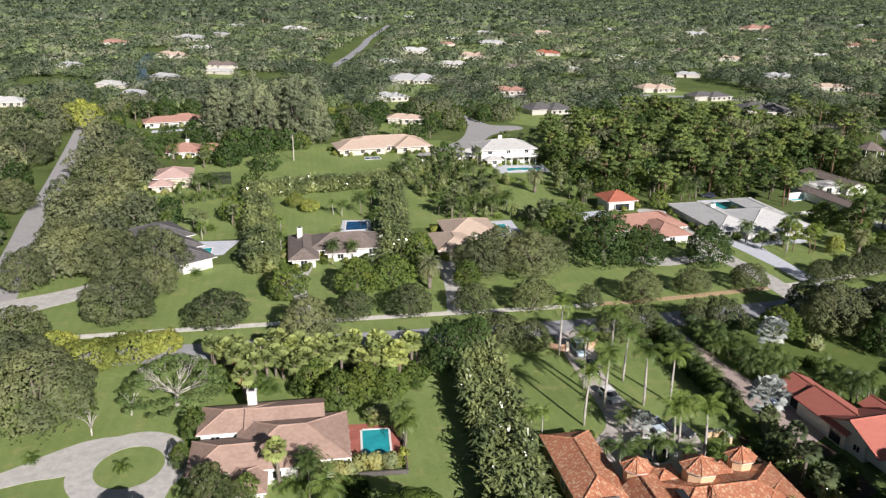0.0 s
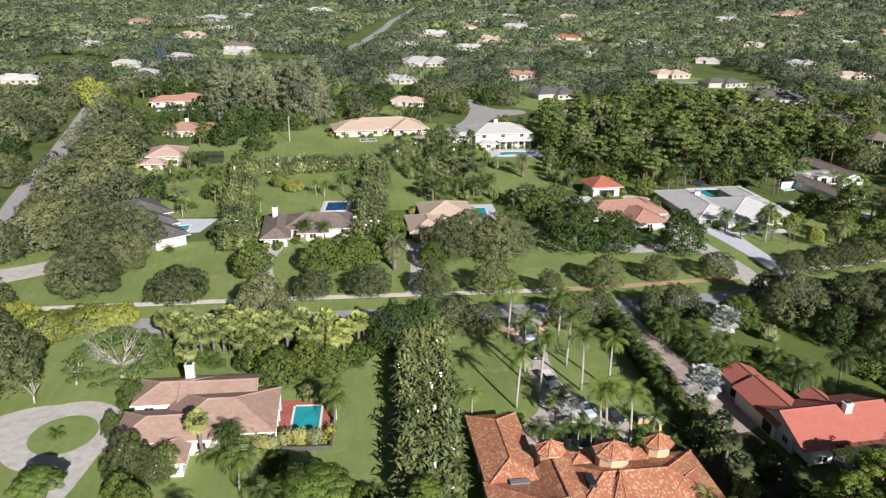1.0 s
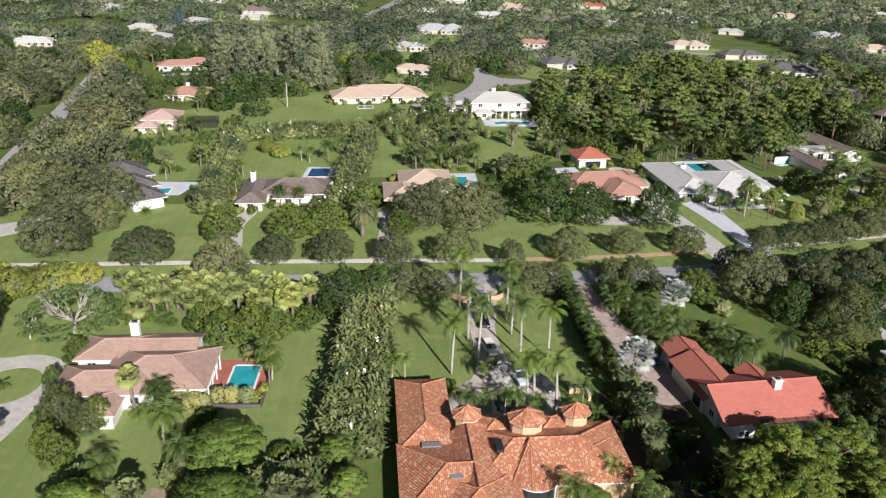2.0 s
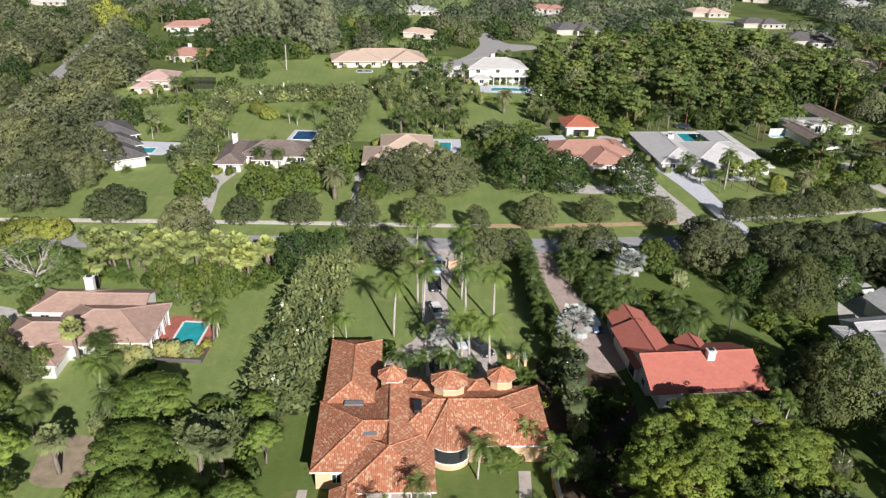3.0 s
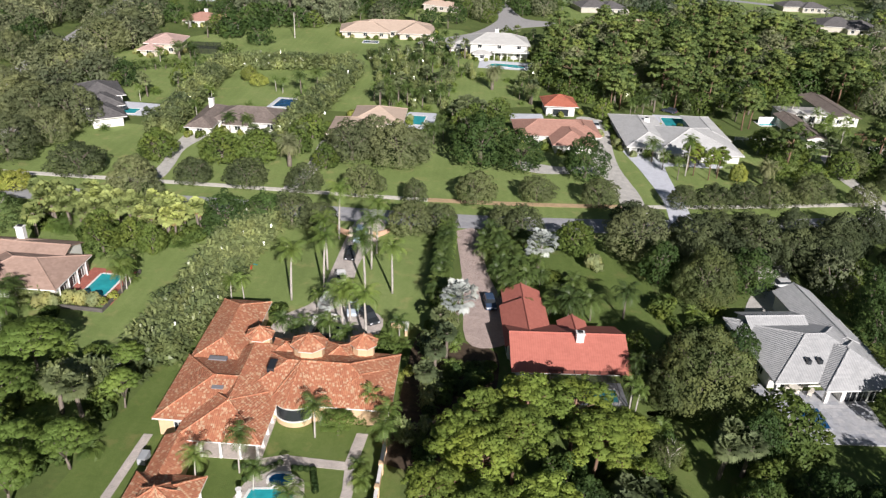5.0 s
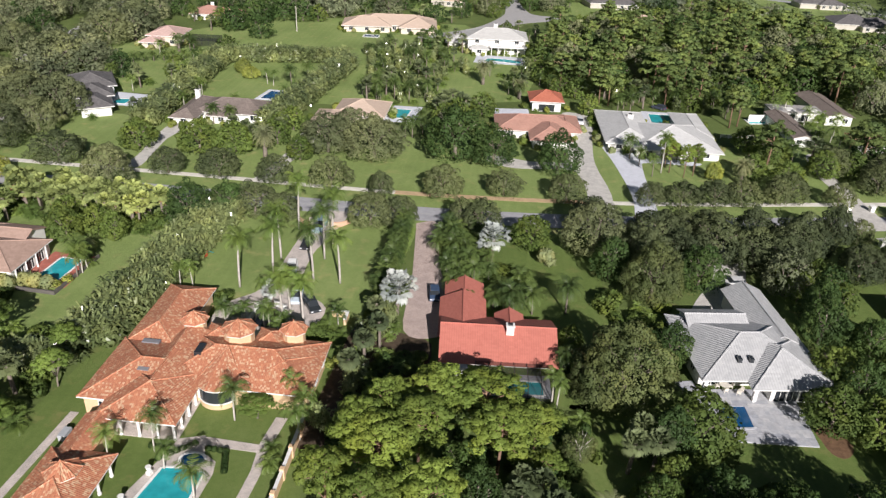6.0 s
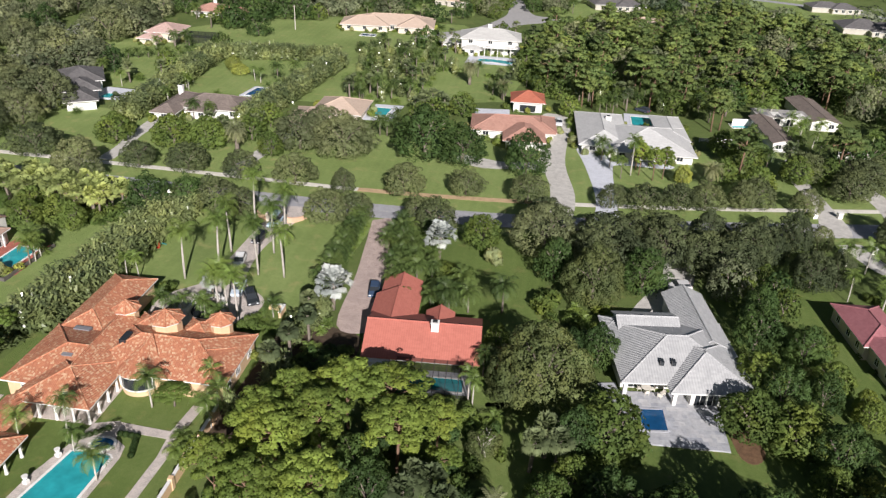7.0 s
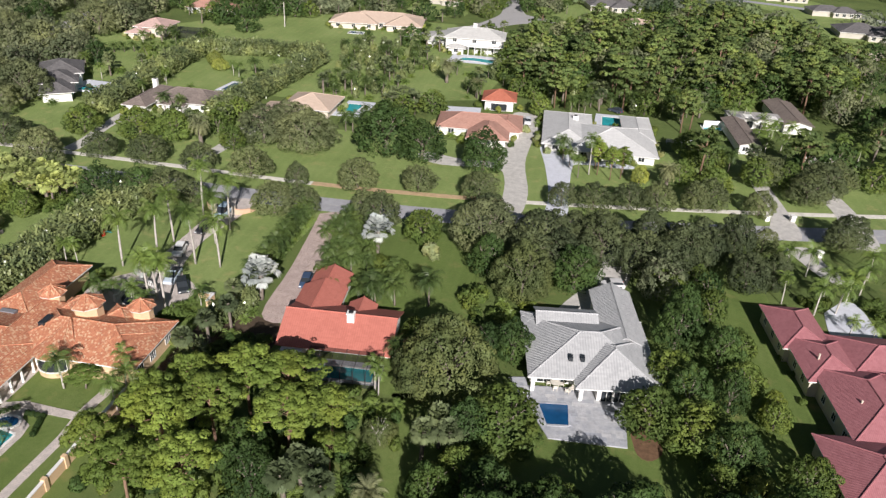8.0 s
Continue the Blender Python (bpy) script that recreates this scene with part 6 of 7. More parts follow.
for i, (c, x, y, w) in enumerate(FAR_A + FAR_B + tuple(MORE)):
    w = max(w, 12)
    h = house("house", x, y, dice.uniform(-15, 25), "distant %s-roofed house among trees" % c)
    d = w * dice.uniform(0.42, 0.6)
    roof_block(h, -w / 2, -d / 2, w * 0.2, d / 2, 2.8, 20, "hip", FAR_TILES[c], FARWALL)
    roof_block(h, -w * 0.1, -d * 0.75, w / 2, d * 0.3, 2.7, 20, "hip", FAR_TILES[c], FARWALL)
    n = max(2, int(w / 6)) if i < len(FAR_A + FAR_B) and y < 600 else 0
    for k in range(n):
        window(h, -w * 0.1 + w * 0.6 * (k + 0.5) / n, -d * 0.75, 0.7, 1.8, 1.6, "s", 1)
    CLEAR_ROUND.append((x, y, w * 0.42))
    if i < len(FAR_A + FAR_B) or i % 3 == 0:
        plot = [(x + 1.0 * w * math.cos(k * 0.524) * dice.uniform(0.75, 1.2), y - 0.8 * w + 1.3 * w * math.sin(k * 0.524) * dice.uniform(0.75, 1.2)) for k in range(12)]
        setting("far_lawn_%d" % (i + 1), patch(plot, 0.02 + 0.001 * (i % 9), 0.1, 2), LAWN, "lawn round a distant house", "lawn")
    for far, wide in ((0.7, 0.45), (1.25, 0.4), (1.9, 0.32)):
        CLEAR_ROUND.append((x - (x - 40) * far * w / y, y - w * far, w * wide))

# garden seats on the grey house's terrace
def patio_table(x, y):
    ob = thing("patio_table", *local(*OG, [(x, y)])[0], 0.226, 16, "cream oval patio table under the eaves", "table")
    s = Solid()
    s.loft([s.ring((0, 0, 0.70), 0.75, 16), s.ring((0, 0, 0.75), 0.78, 16)])
    part("tabletop", s, SEAT, ob)
    for sx, sy in ((-0.45, -0.45), (0.45, -0.45), (0.45, 0.45), (-0.45, 0.45)):
        s = Solid()
        s.tube([(sx, sy, 0.0), (sx * 0.9, sy * 0.9, 0.71)], [0.035, 0.035], 6)
        part("leg", s, SEAT, ob)
    return ob


def patio_chair(x, y, turn, kind="patio_chair"):
    ob = thing(kind, *local(*OG, [(x, y)])[0], 0.226, 16 + turn, "white cushioned patio chair on the terrace", "chair", "patio chairs")
    s = Solid()
    s.box(-0.3, -0.3, 0.36, 0.3, 0.3, 0.48)
    part("seat", s, SEAT, ob)
    s = Solid()
    s.slab([(-0.3, 0.24, 0.48), (0.3, 0.24, 0.48), (0.3, 0.36, 0.95), (-0.3, 0.36, 0.95)][::-1], 0.06)
    part("backrest", s, SEAT, ob)
    for sx, sy in ((-0.26, -0.26), (0.26, -0.26), (0.26, 0.26), (-0.26, 0.26)):
        s = Solid()
        s.box(sx - 0.03, sy - 0.03, 0, sx + 0.03, sy + 0.03, 0.37)
        part("leg", s, SEAT, ob)


SEAT = plain("outdoor_fabric", (0.66, 0.62, 0.54), 0.8)
patio_table(5.2, 2.4)
for x, y, turn in ((4.2, 2.6, 90), (6.2, 2.5, -90), (5.2, 3.3, 0), (5.1, 1.5, 180), (6.9, 0.9, 150), (7.5, 1.5, -60)):
    patio_chair(x, y, turn)

# ---- trees and gardens ----
OAKS = ((-57.6, 116.7, 9.6), (-66, 127, 7), (-67, 180.5, 8.5), (-58.5, 157, 8.2), (-81.6, 189.1, 9.5), (-85.3, 173.3, 6), (-86.7, 218.9, 10), (-97, 259, 10), (-118, 237, 7.5), (-143, 299, 12), (-95, 276, 10), (-17.8, 144.6, 6.0), (-56, 169.5, 6.5), (-76.9, 186, 8.5), (20.3, 181, 7.5), (32.8, 181, 8.2), (25.3, 186, 7), (90, 146.9, 7.5))
OAKS_B = ((101.5, 148.7, 6.6), (113, 150.5, 6.2), (121, 149.5, 6.2), (88.4, 155.5, 4.4), (126.2, 148.6, 6.0), (106, 142.4, 5.8), (133.6, 157.2, 3.4), (100.1, 140.5, 5.2), (128, 154, 5.5), (107, 153.5, 5.0), (121.4, 158.8, 4.6), (111.6, 156.2, 4.8), (131.5, 160, 4.6), (138.5, 165.5, 4.2), (158.5, 204.5, 6.0))
STREET = ((-73.6, 144.8, 5.9), (-37.4, 153.4, 6.6), (-9.7, 155.4, 4.3), (2.4, 157.6, 5.2), (16.1, 158.1, 4.4), (29.1, 159.5, 5.0), (41.6, 159, 3), (54.7, 163.9, 5.2), (68.2, 168.3, 4.3), (82.4, 170.2, 4.8), (19.4, 141.2, 5.2), (12.5, 141.2, 3.4), (25.6, 140.6, 4.4), (44, 144.3, 5.2), (49.5, 146.2, 4.6), (66.9, 148.1, 5), (62.5, 150, 3.6), (108, 174.6, 4.4), (121.9, 180.8, 4.6))
STREET_B = ((130, 184.6, 3.8), (146.5, 209, 6), (155.5, 199.5, 5.6), (162.6, 211, 5.5), (-28, 170, 3), (160, 176, 3.5), (132.5, 186.5, 5.0), (144.2, 187.2, 3.8), (115.5, 178.5, 4.2), (101, 173.5, 3.4))
DARKS = ((8.7, 133.1, 5), (14.5, 138.5, 4), (52.2, 188.1, 8.4), (62.1, 187.7, 6.6), (78.7, 186.4, 5.8), (109.9, 137.5, 4.6), (93.7, 136.4, 4), (78.6, 75.6, 4.2), (81.2, 72.2, 3.6), (103.6, 89.1, 3.6), (104.4, 112, 3.3), (129.4, 131.2, 3.8), (128.8, 125, 4.2))
# those at y below 75 are out of view, added to shade the lawn
DARKS_B = ((137.4, 97.4, 4.2), (131, 108.7, 3.7), (137.3, 111.2, 2.8), (135.7, 122, 3.4), (102.2, 77.5, 3.2), (109, 79, 4.2), (117, 76, 6.0), (126, 79, 6.0), (137.8, 84.0, 4.6), (111, 72, 6.2), (144, 86, 5.0), (121, 70, 6.5), (131, 74, 6.5))
GREENS = ((107.4, 92.6, 6.2), (104.4, 83.6, 3.3), (101.0, 80.4, 2.4), (126.4, 102.6, 4.6), (127.6, 138.6, 3.4), (137.6, 126.4, 3.1), (143.2, 112.4, 1.9), (128.5, 113, 4.4), (132.5, 101.5, 5.2), (139.2, 116.5, 3.4), (-9.8, 119.6, 4), (-14.8, 126.7, 3.4), (-1.5, 122.5, 3.2), (-5.8, 123.5, 3.4), (-31.6, 111.6, 2.4), (15.8, 173.5, 3.6), (-24.4, 88.4, 2.6), (-22, 86, 2.6), (88.6, 110, 2.2), (115.4, 82.3, 2.6), (118, 83.3, 2), (139.8, 93.6, 2.8), (143, 90.1, 3.1), (136, 92.4, 2.9), (138.6, 125.0, 2.6), (143.5, 109.4, 2.4), (147.0, 97.5, 3.4), (144.1, 206.4, 4.6), (151.4, 207.8, 4.4), (132, 213.5, 5.6), (127, 220, 4.6), (134, 197, 4.4), (126, 199, 3.6), (143.0, 84.0, 2.4))
PINES = ((79.4, 86.2, 5.0, 11.2), (82.2, 79.8, 4.7, 11.0), (86.2, 84.6, 3.3, 9.2), (73.2, 85.4, 4.4, 11.6), (88.3, 79.4, 2.3, 6.2), (72.4, 78.2, 4.4, 12.2), (69.1, 72.3, 4.6, 12.6), (70.1, 64, 4.2, 12.6), (76.6, 66.4, 4.4, 12.6), (64.4, 66.5, 3.6, 12.4), (65.6, 75.2, 3.8, 12.2), (67.4, 81.6, 3.4, 11.4))
for x, y, r in OAKS + ((-58.5, 183.0, 8.2),):
    put("oak", x, y, r)
for x, y, r in OAKS_B + ((140.6, 150.6, 4.7), (145.6, 152.4, 3.2), (161.5, 177.5, 4.6)):
    put("roadoak", x, y, r)
for x, y, r in STREET + STREET_B:
    put("street", x, y, r)
for x, y, r in DARKS + DARKS_B:
    put("dark", x, y, r)
for x, y, r in GREENS:
    put("green", x, y, r)
for x, y, r, h in PINES:
    put("pine", x, y, r, h)
for x, y in ((106.0, 196.2), (109.5, 194.0), (111.8, 196.0), (105.0, 199.6)):
    put("pine", x, y, 2.5, 8.5)
put("royal", 104.0, 195.4, 2.5, 8.4)
put("queen", 101.8, 192.0, 1.8, 5.0)
put("lime", 116.5, 194.6, 2.4, 5.0)
for x, y, r in ((-25.4, 168.0, 5.2), (-9.8, 170, 5.6), (-1.5, 173, 5.5)):
    put("green", x, y, r)
put("olive", 97, 100.5, 7.6, 12.6)
put("olive", 93.4, 99.0, 4.4)
put("olive", 91.9, 86.8, 2.5, 3.6)
put("bare", 92.4, 86.2, 1.6)
put("lime", 140.4, 92.0, 2.6, 5.6)
put("royal", 87.4, 96.4, 1.7, 4.4)
put("royal", 88.2, 95.8, 1.6, 4.0)
put("date", 96.2, 73.2, 2.6, 5.0)
put("olive", 101.4, 131.4, 6.0, 11.0)
put("dark", 100.6, 112.4, 2.9, 5.6)
put("dark", 97.6, 109.4, 2.8, 5.2)
put("dark", 94.6, 111.8, 2.3, 4.2)
put("bush", 93.5, 125.0, 2.5, 3.6)
put("queen", 87.0, 121.6, 2.9, 5.4)
put("queen", 77.6, 118.4, 2.6, 4.4)
put("queen", 81.4, 119.6, 2.5, 4.0)
put("green", 77.7, 144.6, 4.4, 7.0)
put("pale", 81.8, 138.4, 2.0, 3.4)
put("bush", 73.9, 131.6, 2.4, 2.4)
put("bush", 77.7, 132.0, 2.0, 1.8)
# unseen tall trees to the south, added to throw shade over the lawn
for x, y in ((120, 63), (128, 66), (136, 69), (112, 62)):
    put("dark", x, y, 6.4, 14)
put("spread", -37.2, 121.4, 8.9).matrix_basis = pose(-37.2, 121.4, 0) @ Matrix.Diagonal((0.92, 0.92, 0.95, 1))
for x, y, r in ((-57, 134.5, 6), (-50, 139, 5.6), (-65, 140, 4.6), (-45, 141.5, 4)):
    put("lime", x, y, r)
for x, y, r in ((1.6, 84.6, 5.5), (3.6, 74.2, 5.3), (6.5, 66.5, 4.2), (18.0, 68.0, 3.6), (12.2, 66.7, 3.4), (15.5, 86.5, 2.5), (18.2, 80.2, 2.7), (-13.2, 72.4, 4.4), (-9.3, 65.2, 3.2), (-33.6, 86.0, 3.6), (15, 61, 4.0)):
    put("flat", x, y, r)
SABALS = ((-31.6, 132.4), (-29.7, 135.8), (-26.2, 133.4), (-23.5, 135.7), (-20.1, 133.3), (-17.3, 135.5), (-13.9, 133.1), (-11, 134.2), (-7.9, 135.3), (-4.7, 131.7), (-1.6, 133.9), (1, 132.7), (3.1, 135), (-23.7, 129), (-17.7, 128.6), (-11.5, 129), (-5.5, 128.3), (-0.6, 129.3), (-28.5, 130), (-9, 131), (-15.5, 131), (-21.5, 131.2), (-3, 136.2), (-33.5, 135))
for x, y in SABALS:
    for k in range(3):
        put("sabal", x + spin.uniform(-1.5, 1.5), y + spin.uniform(-1.6, 1.2), spin.uniform(1.7, 2.2), spin.uniform(3.6, 5.6))
for x, y, r in ((13.6, 77.2, 2.3), (10.7, 77.1, 2.2), (4.2, 63.6, 2), (-6.9, 75.2, 2.2), (98.5, 85.4, 2.1), (101.6, 86.6, 2.1), (99.9, 88.6, 2.1), (102.8, 88.8, 1.9), (88.0, 75.3, 2.3), (85.8, 72.0, 2.3), (90.2, 72.6, 2.2), (86.2, 75.6, 2.0), (58.6, 97.6, 1.9), (59.4, 102.6, 1.8), (57.4, 107.0, 1.7), (58.0, 92.0, 1.9), ):
    put("greensabal", x, y, r, 5.2)
for x, y, h in ((30.0, 113.0, 8.6), (34.4, 117.5, 9.4), (32.6, 124.8, 9), (30.8, 137.6, 9.6), (39.7, 133.6, 9.4), (41.6, 118.8, 9.4), (40.4, 127.3, 9), (46.4, 119.6, 8.4), (46.2, 103.4, 7.6), (41.9, 104.8, 6.6), (43.0, 105.6, 7.2)):
    put("royal", x, y, 2.9, h)
for x, y, r, h in ((34.8, 101.9, 1.5, 2.6), (35.9, 103.3, 1.5, 2.8), (43.1, 102.2, 1.6, 2.8), (42.5, 100.8, 1.4, 2.6), (35.6, 110.6, 1.4, 3.0), (37.1, 111.9, 1.4, 3.0), (41.5, 69.8, 1.6, 3.6), (38.6, 72.2, 1.8, 6.0), (54.6, 83.0, 2.0, 4.6), (55.6, 79.5, 2.0, 5.0), (47.5, 66.5, 2.2, 4.0), (35.0, 68.0, 1.8, 5.6), (45.6, 80.6, 2.2, 5.6)):
    put("king", x, y, r * 1.12, h)
QUEENS = ((1.1, 107.7), (0.4, 109.5), (-12.2, 96), (-13.3, 80.5), (-4.4, 84.2), (61.6, 138.9), (64.3, 132.5), (67.6, 144), (60, 141.6), (75.2, 123.1), (79.7, 123.5), (60.2, 146.4), (67.8, 131.4), (64.8, 140), (66.3, 127), (69.5, 127.5), (72, 129), (63.4, 136), (71, 133), (78, 128), (66, 136), (62.5, 143.5), (74.6, 119.5), (78.4, 118), (88.2, 102.2))
for x, y in QUEENS:
    low = 58 < x < 82
    put("queen", x, y, spin.uniform(2.0, 2.6), spin.uniform(2.2, 3.4) if low else spin.uniform(4.6, 6.2))
put("bismarck", 59.2, 112.6, 3.6, 5.4)
put("bismarck", 71.2, 136.4, 3.4, 5.2)
put("bismarck", 38.2, 109.0, 2.0, 3.2)
for x, y, r in ((148.2, 159.5, 2.6), (152.2, 160.4, 2.6), (152.3, 145.4, 2.7), (156.2, 147.5, 2.8), (146.9, 147.4, 1.9), (158.5, 152.6, 2.7), (163.8, 163.6, 2.6), (161.4, 156.5, 2.5), (154.4, 152.0, 2.4), (166.0, 152.5, 2.5), (60.4, 136.5, 2.2), (64.0, 128.8, 2.2), (66.6, 122.2, 2.2), (69.4, 118.0, 2.1)):
    put("king" if x > 100 else "queen", x, y, r, 5.6 if x > 100 else 2.8)
for x, y, r in ((157.6, 140.6, 1.6), (161.2, 140.2, 1.8)):
    put("king", x, y, r, 3.2)
for x, y, r in ((152.6, 147.6, 1.7), (151.0, 149.0, 1.6), (154.2, 149.6, 1.7), (162.8, 151.7, 2.2), (164.6, 148.2, 2.2), (145.9, 128.6, 0.9), (147.0, 124.6, 0.8), (148.2, 117.4, 0.9)):
    put("bush", x, y, r, r * 1.1)
put("sabal", -26.2, 122.8, 2.5, 5.2)
put("sabal", -16.6, 98.4, 2.1, 6.6)
put("king", -9.8, 91.6, 3.2, 5.2)
for x, y, r in ((-8.9, 101.6, 2.0), (-7.4, 100.9, 1.8), (-9.8, 100.2, 1.6), (-4.0, 115.4, 2.0), (-2.2, 114.6, 1.6)):
    put("palmbush", x, y, r)
    put("pale", x + 0.3, y - 0.4, r * 0.9, 2.6)
for x, y, r in ((0.8, 110.8, 2.2), (1.2, 109.0, 2.0)):
    put("king", x, y, r, 4.2)
put("olive", -21.7, 94.0, 2.8, 4.6)
for x, y, r in ((-35.5, 215.8, 2.0), (-33.6, 214.0, 1.8), (-17.7, 230.8, 2.1), (-20.4, 232.0, 1.9), (-31.4, 199.8, 2.2), (-17.0, 203.2, 2.0), (-54.4, 209.3, 2.0), (-72.2, 253.1, 2.4), (-6.4, 222.0, 2.1), (-7.4, 216.2, 2.0)):
    put("king", x, y, r, 4.2)
put("lime", -33.0, 240.6, 3.0, 5.0)
for k in range(10):
    put("queen", -76 + 2.6 * k, 236.5 + 2.1 * k, 2.1, 2.6)
for x, y, r, h in COURT_PALMS:
    put("king", x, y, r, h)
for x, y, r, h in ((40.3, 103.0, 2.1, 3.2), (38.6, 104.4, 1.8, 2.6), (32.9, 102.1, 1.9, 3.4), (31.6, 104.6, 1.5, 2.0), (50.8, 106.9, 2.0, 3.0), (51.4, 86.4, 1.9, 4.0)):
    put("king", x, y, r, h)
for x, y, r in ((29.4, 108.8, 1.7), (48.8, 103.6, 1.9), (50.4, 102.4, 1.7), (47.4, 101.8, 1.4), (50.6, 85.0, 1.5), (47.1, 86.4, 0.9), (52.0, 88.4, 1.4)):
    put("bush", x, y, r, r * 1.15)
for x, y, r in ((49.6, 105.2, 1.5), (52.6, 103.0, 1.6), (54.1, 73.9, 1.7), (53.0, 76.4, 1.5)):
    put("palmbush", x, y, r)
put("king", 20.5, 109.5, 1.9, 4.6)
put("king", 22.6, 110.0, 1.9, 4.8)
put("flat", 48.4, 81.8, 2.7, 3.8)
put("date", 7.0, 172.3, 3.4)
put("lime", -150, 376, 10.5, 13.5)
put("bare", -48.0, 112.8, 1.8)
put("bare", -43.8, 118.6, 2.0)
for x, y, r in ((-54.1, 106, 1.3), (-40.1, 103.6, 1.4), (-9.5, 105, 1.9), (-8, 103.4, 1.6), (0.6, 112, 1.5), (57, 111, 2)):
    put("palmbush", x, y, r, 2.2)
for x, y in ((-4.1, 115.6), (-3.0, 116.6), (-3.3, 103), (-5.6, 102.6), (-1.0, 103)):
    put("pale", x, y, 1.7, 2.6)
for x, y in ((0.4, 103.5), (0.8, 105.5), (-6.8, 103.4), (53.5, 95.5), (54.6, 97.2), (34.5, 62.2), (36, 60.5)):
    put("gold", x, y, 1.1, 1.5)
# clipped hedge strip and hedges by the red-roofed house
for k in range(9):
    put("bush", 95.2 + 0.35 * k, 123.0 - 1.1 * k, 1.3, 1.7)
put("bush", 94.2, 127.2, 2.5, 3.2)
for k in range(11):
    put("bush", 51.8 + 0.32 * k, 144.5 - 2.7 * k, 1.5, 2.0)
    put("queen", 51.7 + 0.32 * k, 144.2 - 2.7 * k, 2.2, 3.8)
    put("queen", 52.4 + 0.34 * k, 142.9 - 2.7 * k, 1.9, 2.8)
    put("palmbush", 52.6 + 0.34 * k, 143.4 - 2.7 * k, 1.5)

# low clipped hedges beside the pool paths
for (ax, ay), (bx, by) in (((14.0, -6.6), (17.6, -3.4)), ((19.6, -4.0), (22.0, -4.2)), ((22.0, -4.2), (23.0, -7.6)), ((12.2, -4.6), (14.2, -4.2))):
    n = int(math.hypot(bx - ax, by - ay) / 0.7)
    for k in range(n + 1):
        put("clipped", *local(*OB, [(ax + (bx - ax) * k / n, ay + (by - ay) * k / n)])[0], 0.5, 0.8)

# tall hedges
def hedge_row(ax, ay, bx, by, half, rows, step=2.1, h=5.6, wide=1.0):
    d = math.hypot(bx - ax, by - ay)
    nx, ny = -(by - ay) / d, (bx - ax) / d
    for j in range(rows):
        o = half * (2 * j / max(1, rows - 1) - 1) if rows > 1 else 0
        for k in range(int(d / step) + 1):
            t = (k + 0.5 * (j % 2)) * step / d
            put("hedge", ax + (bx - ax) * t + nx * o + spin.uniform(-0.3, 0.3), ay + (by - ay) * t + ny * o + spin.uniform(-0.3, 0.3), wide * spin.uniform(1.8, 2.4), h * spin.uniform(0.88, 1.1))


hedge_row(14.2, 137, 16.4, 89, 2.8, 3, 2.3, 6.1, 1.16)
hedge_row(6.0, 83.0, 15.6, 84.2, 1.3, 2, 1.9, 4.3)
for x, y, h in ((-5.8, 83.2, 3.6), (-4.0, 84.4, 3.8), (-16.6, 82.2, 4.0), (-15.0, 81.2, 3.6), (-17.6, 80.4, 4.0), (-11.8, 101.4, 3.4), (-10.2, 102.0, 3.6), (-13.2, 100.6, 3.0), (-16.2, 80.0, 3.2)):
    put("hedge", x, y, 1.9, h)
hedge_row(-33, 182, -47, 251, 1.9, 2, 2.5, 6.4, 1.4)
hedge_row(-47, 253, -6, 268, 1.6, 2, 2.6, 6.2, 1.3)
hedge_row(-3.5, 262, -1.0, 190, 1.9, 2, 2.5, 6.4, 1.4)
CLEAR_AREAS.extend([
    [(-50, 255), (-30, 180), (2, 185), (-2, 272)],
    [(-82, 236), (-60, 222), (-46, 240), (-50, 260), (-60, 258), (-78, 246)],
    [(-70, 262), (-60, 330), (-32, 340), (-26, 312), (-8, 305), (-4, 280), (-46, 262)],
    [(34, 232), (34, 262), (50, 270), (54, 262), (54, 232)],
    [(2, 222), (2, 250), (14, 252), (14, 222)],
    [(-60, 146), (-64, 176), (-30, 182), (-30, 152)],
    [(60, 100), (64, 150), (92, 154), (96, 112)],
    [(118, 178), (114, 212), (128, 212), (140, 190)],
    [(127, 222), (138, 216), (172, 224), (176, 250), (168, 268), (150, 284), (130, 262)],
    [(-100, 152), (-98, 190), (-88, 168), (-84, 150)],
])
ZONE_PINES = [(62, 256), (58, 300), (66, 340), (70, 395), (120, 412), (180, 398), (186, 350), (176, 300), (168, 276), (130, 262), (122, 250), (96, 254), (80, 250)]


def scatter(zone, kinds, step, seed, near=0.5, size=(0.8, 1.2)):
    """Plants of several kinds over an area, off the lawns, roads and houses."""
    rnd = random.Random(seed)
    xs, ys = [p[0] for p in zone], [p[1] for p in zone]
    x = min(xs)
    while x < max(xs):
        y = min(ys)
        while y < max(ys):
            px, py = x + rnd.uniform(-0.45, 0.45) * step, y + rnd.uniform(-0.45, 0.45) * step
            kind = rnd.choice(kinds)
            r = {"farpine": 4.4, "midoak": 7.0, "middark": 5.2, "midgreen": 4.4, "queen": 2.4, "midsabal": 2.1, "casuarina": 4.5, "thicket": 1.8, "hedge": 1.8, "palmbush": 1.8, "bush": 1.8, "lime": 3.4}[kind] * rnd.uniform(*size)
            if -0.53 * py - 45 < px < 0.67 * py + 45 and inside(px, py, zone) and not blocked(px, py, r * 0.8) and all((px - q[0]) ** 2 + (py - q[1]) ** 2 > (near * (r + q[2])) ** 2 for q in PLACED):
                put(kind, px, py, r)
            y += step
        x += step


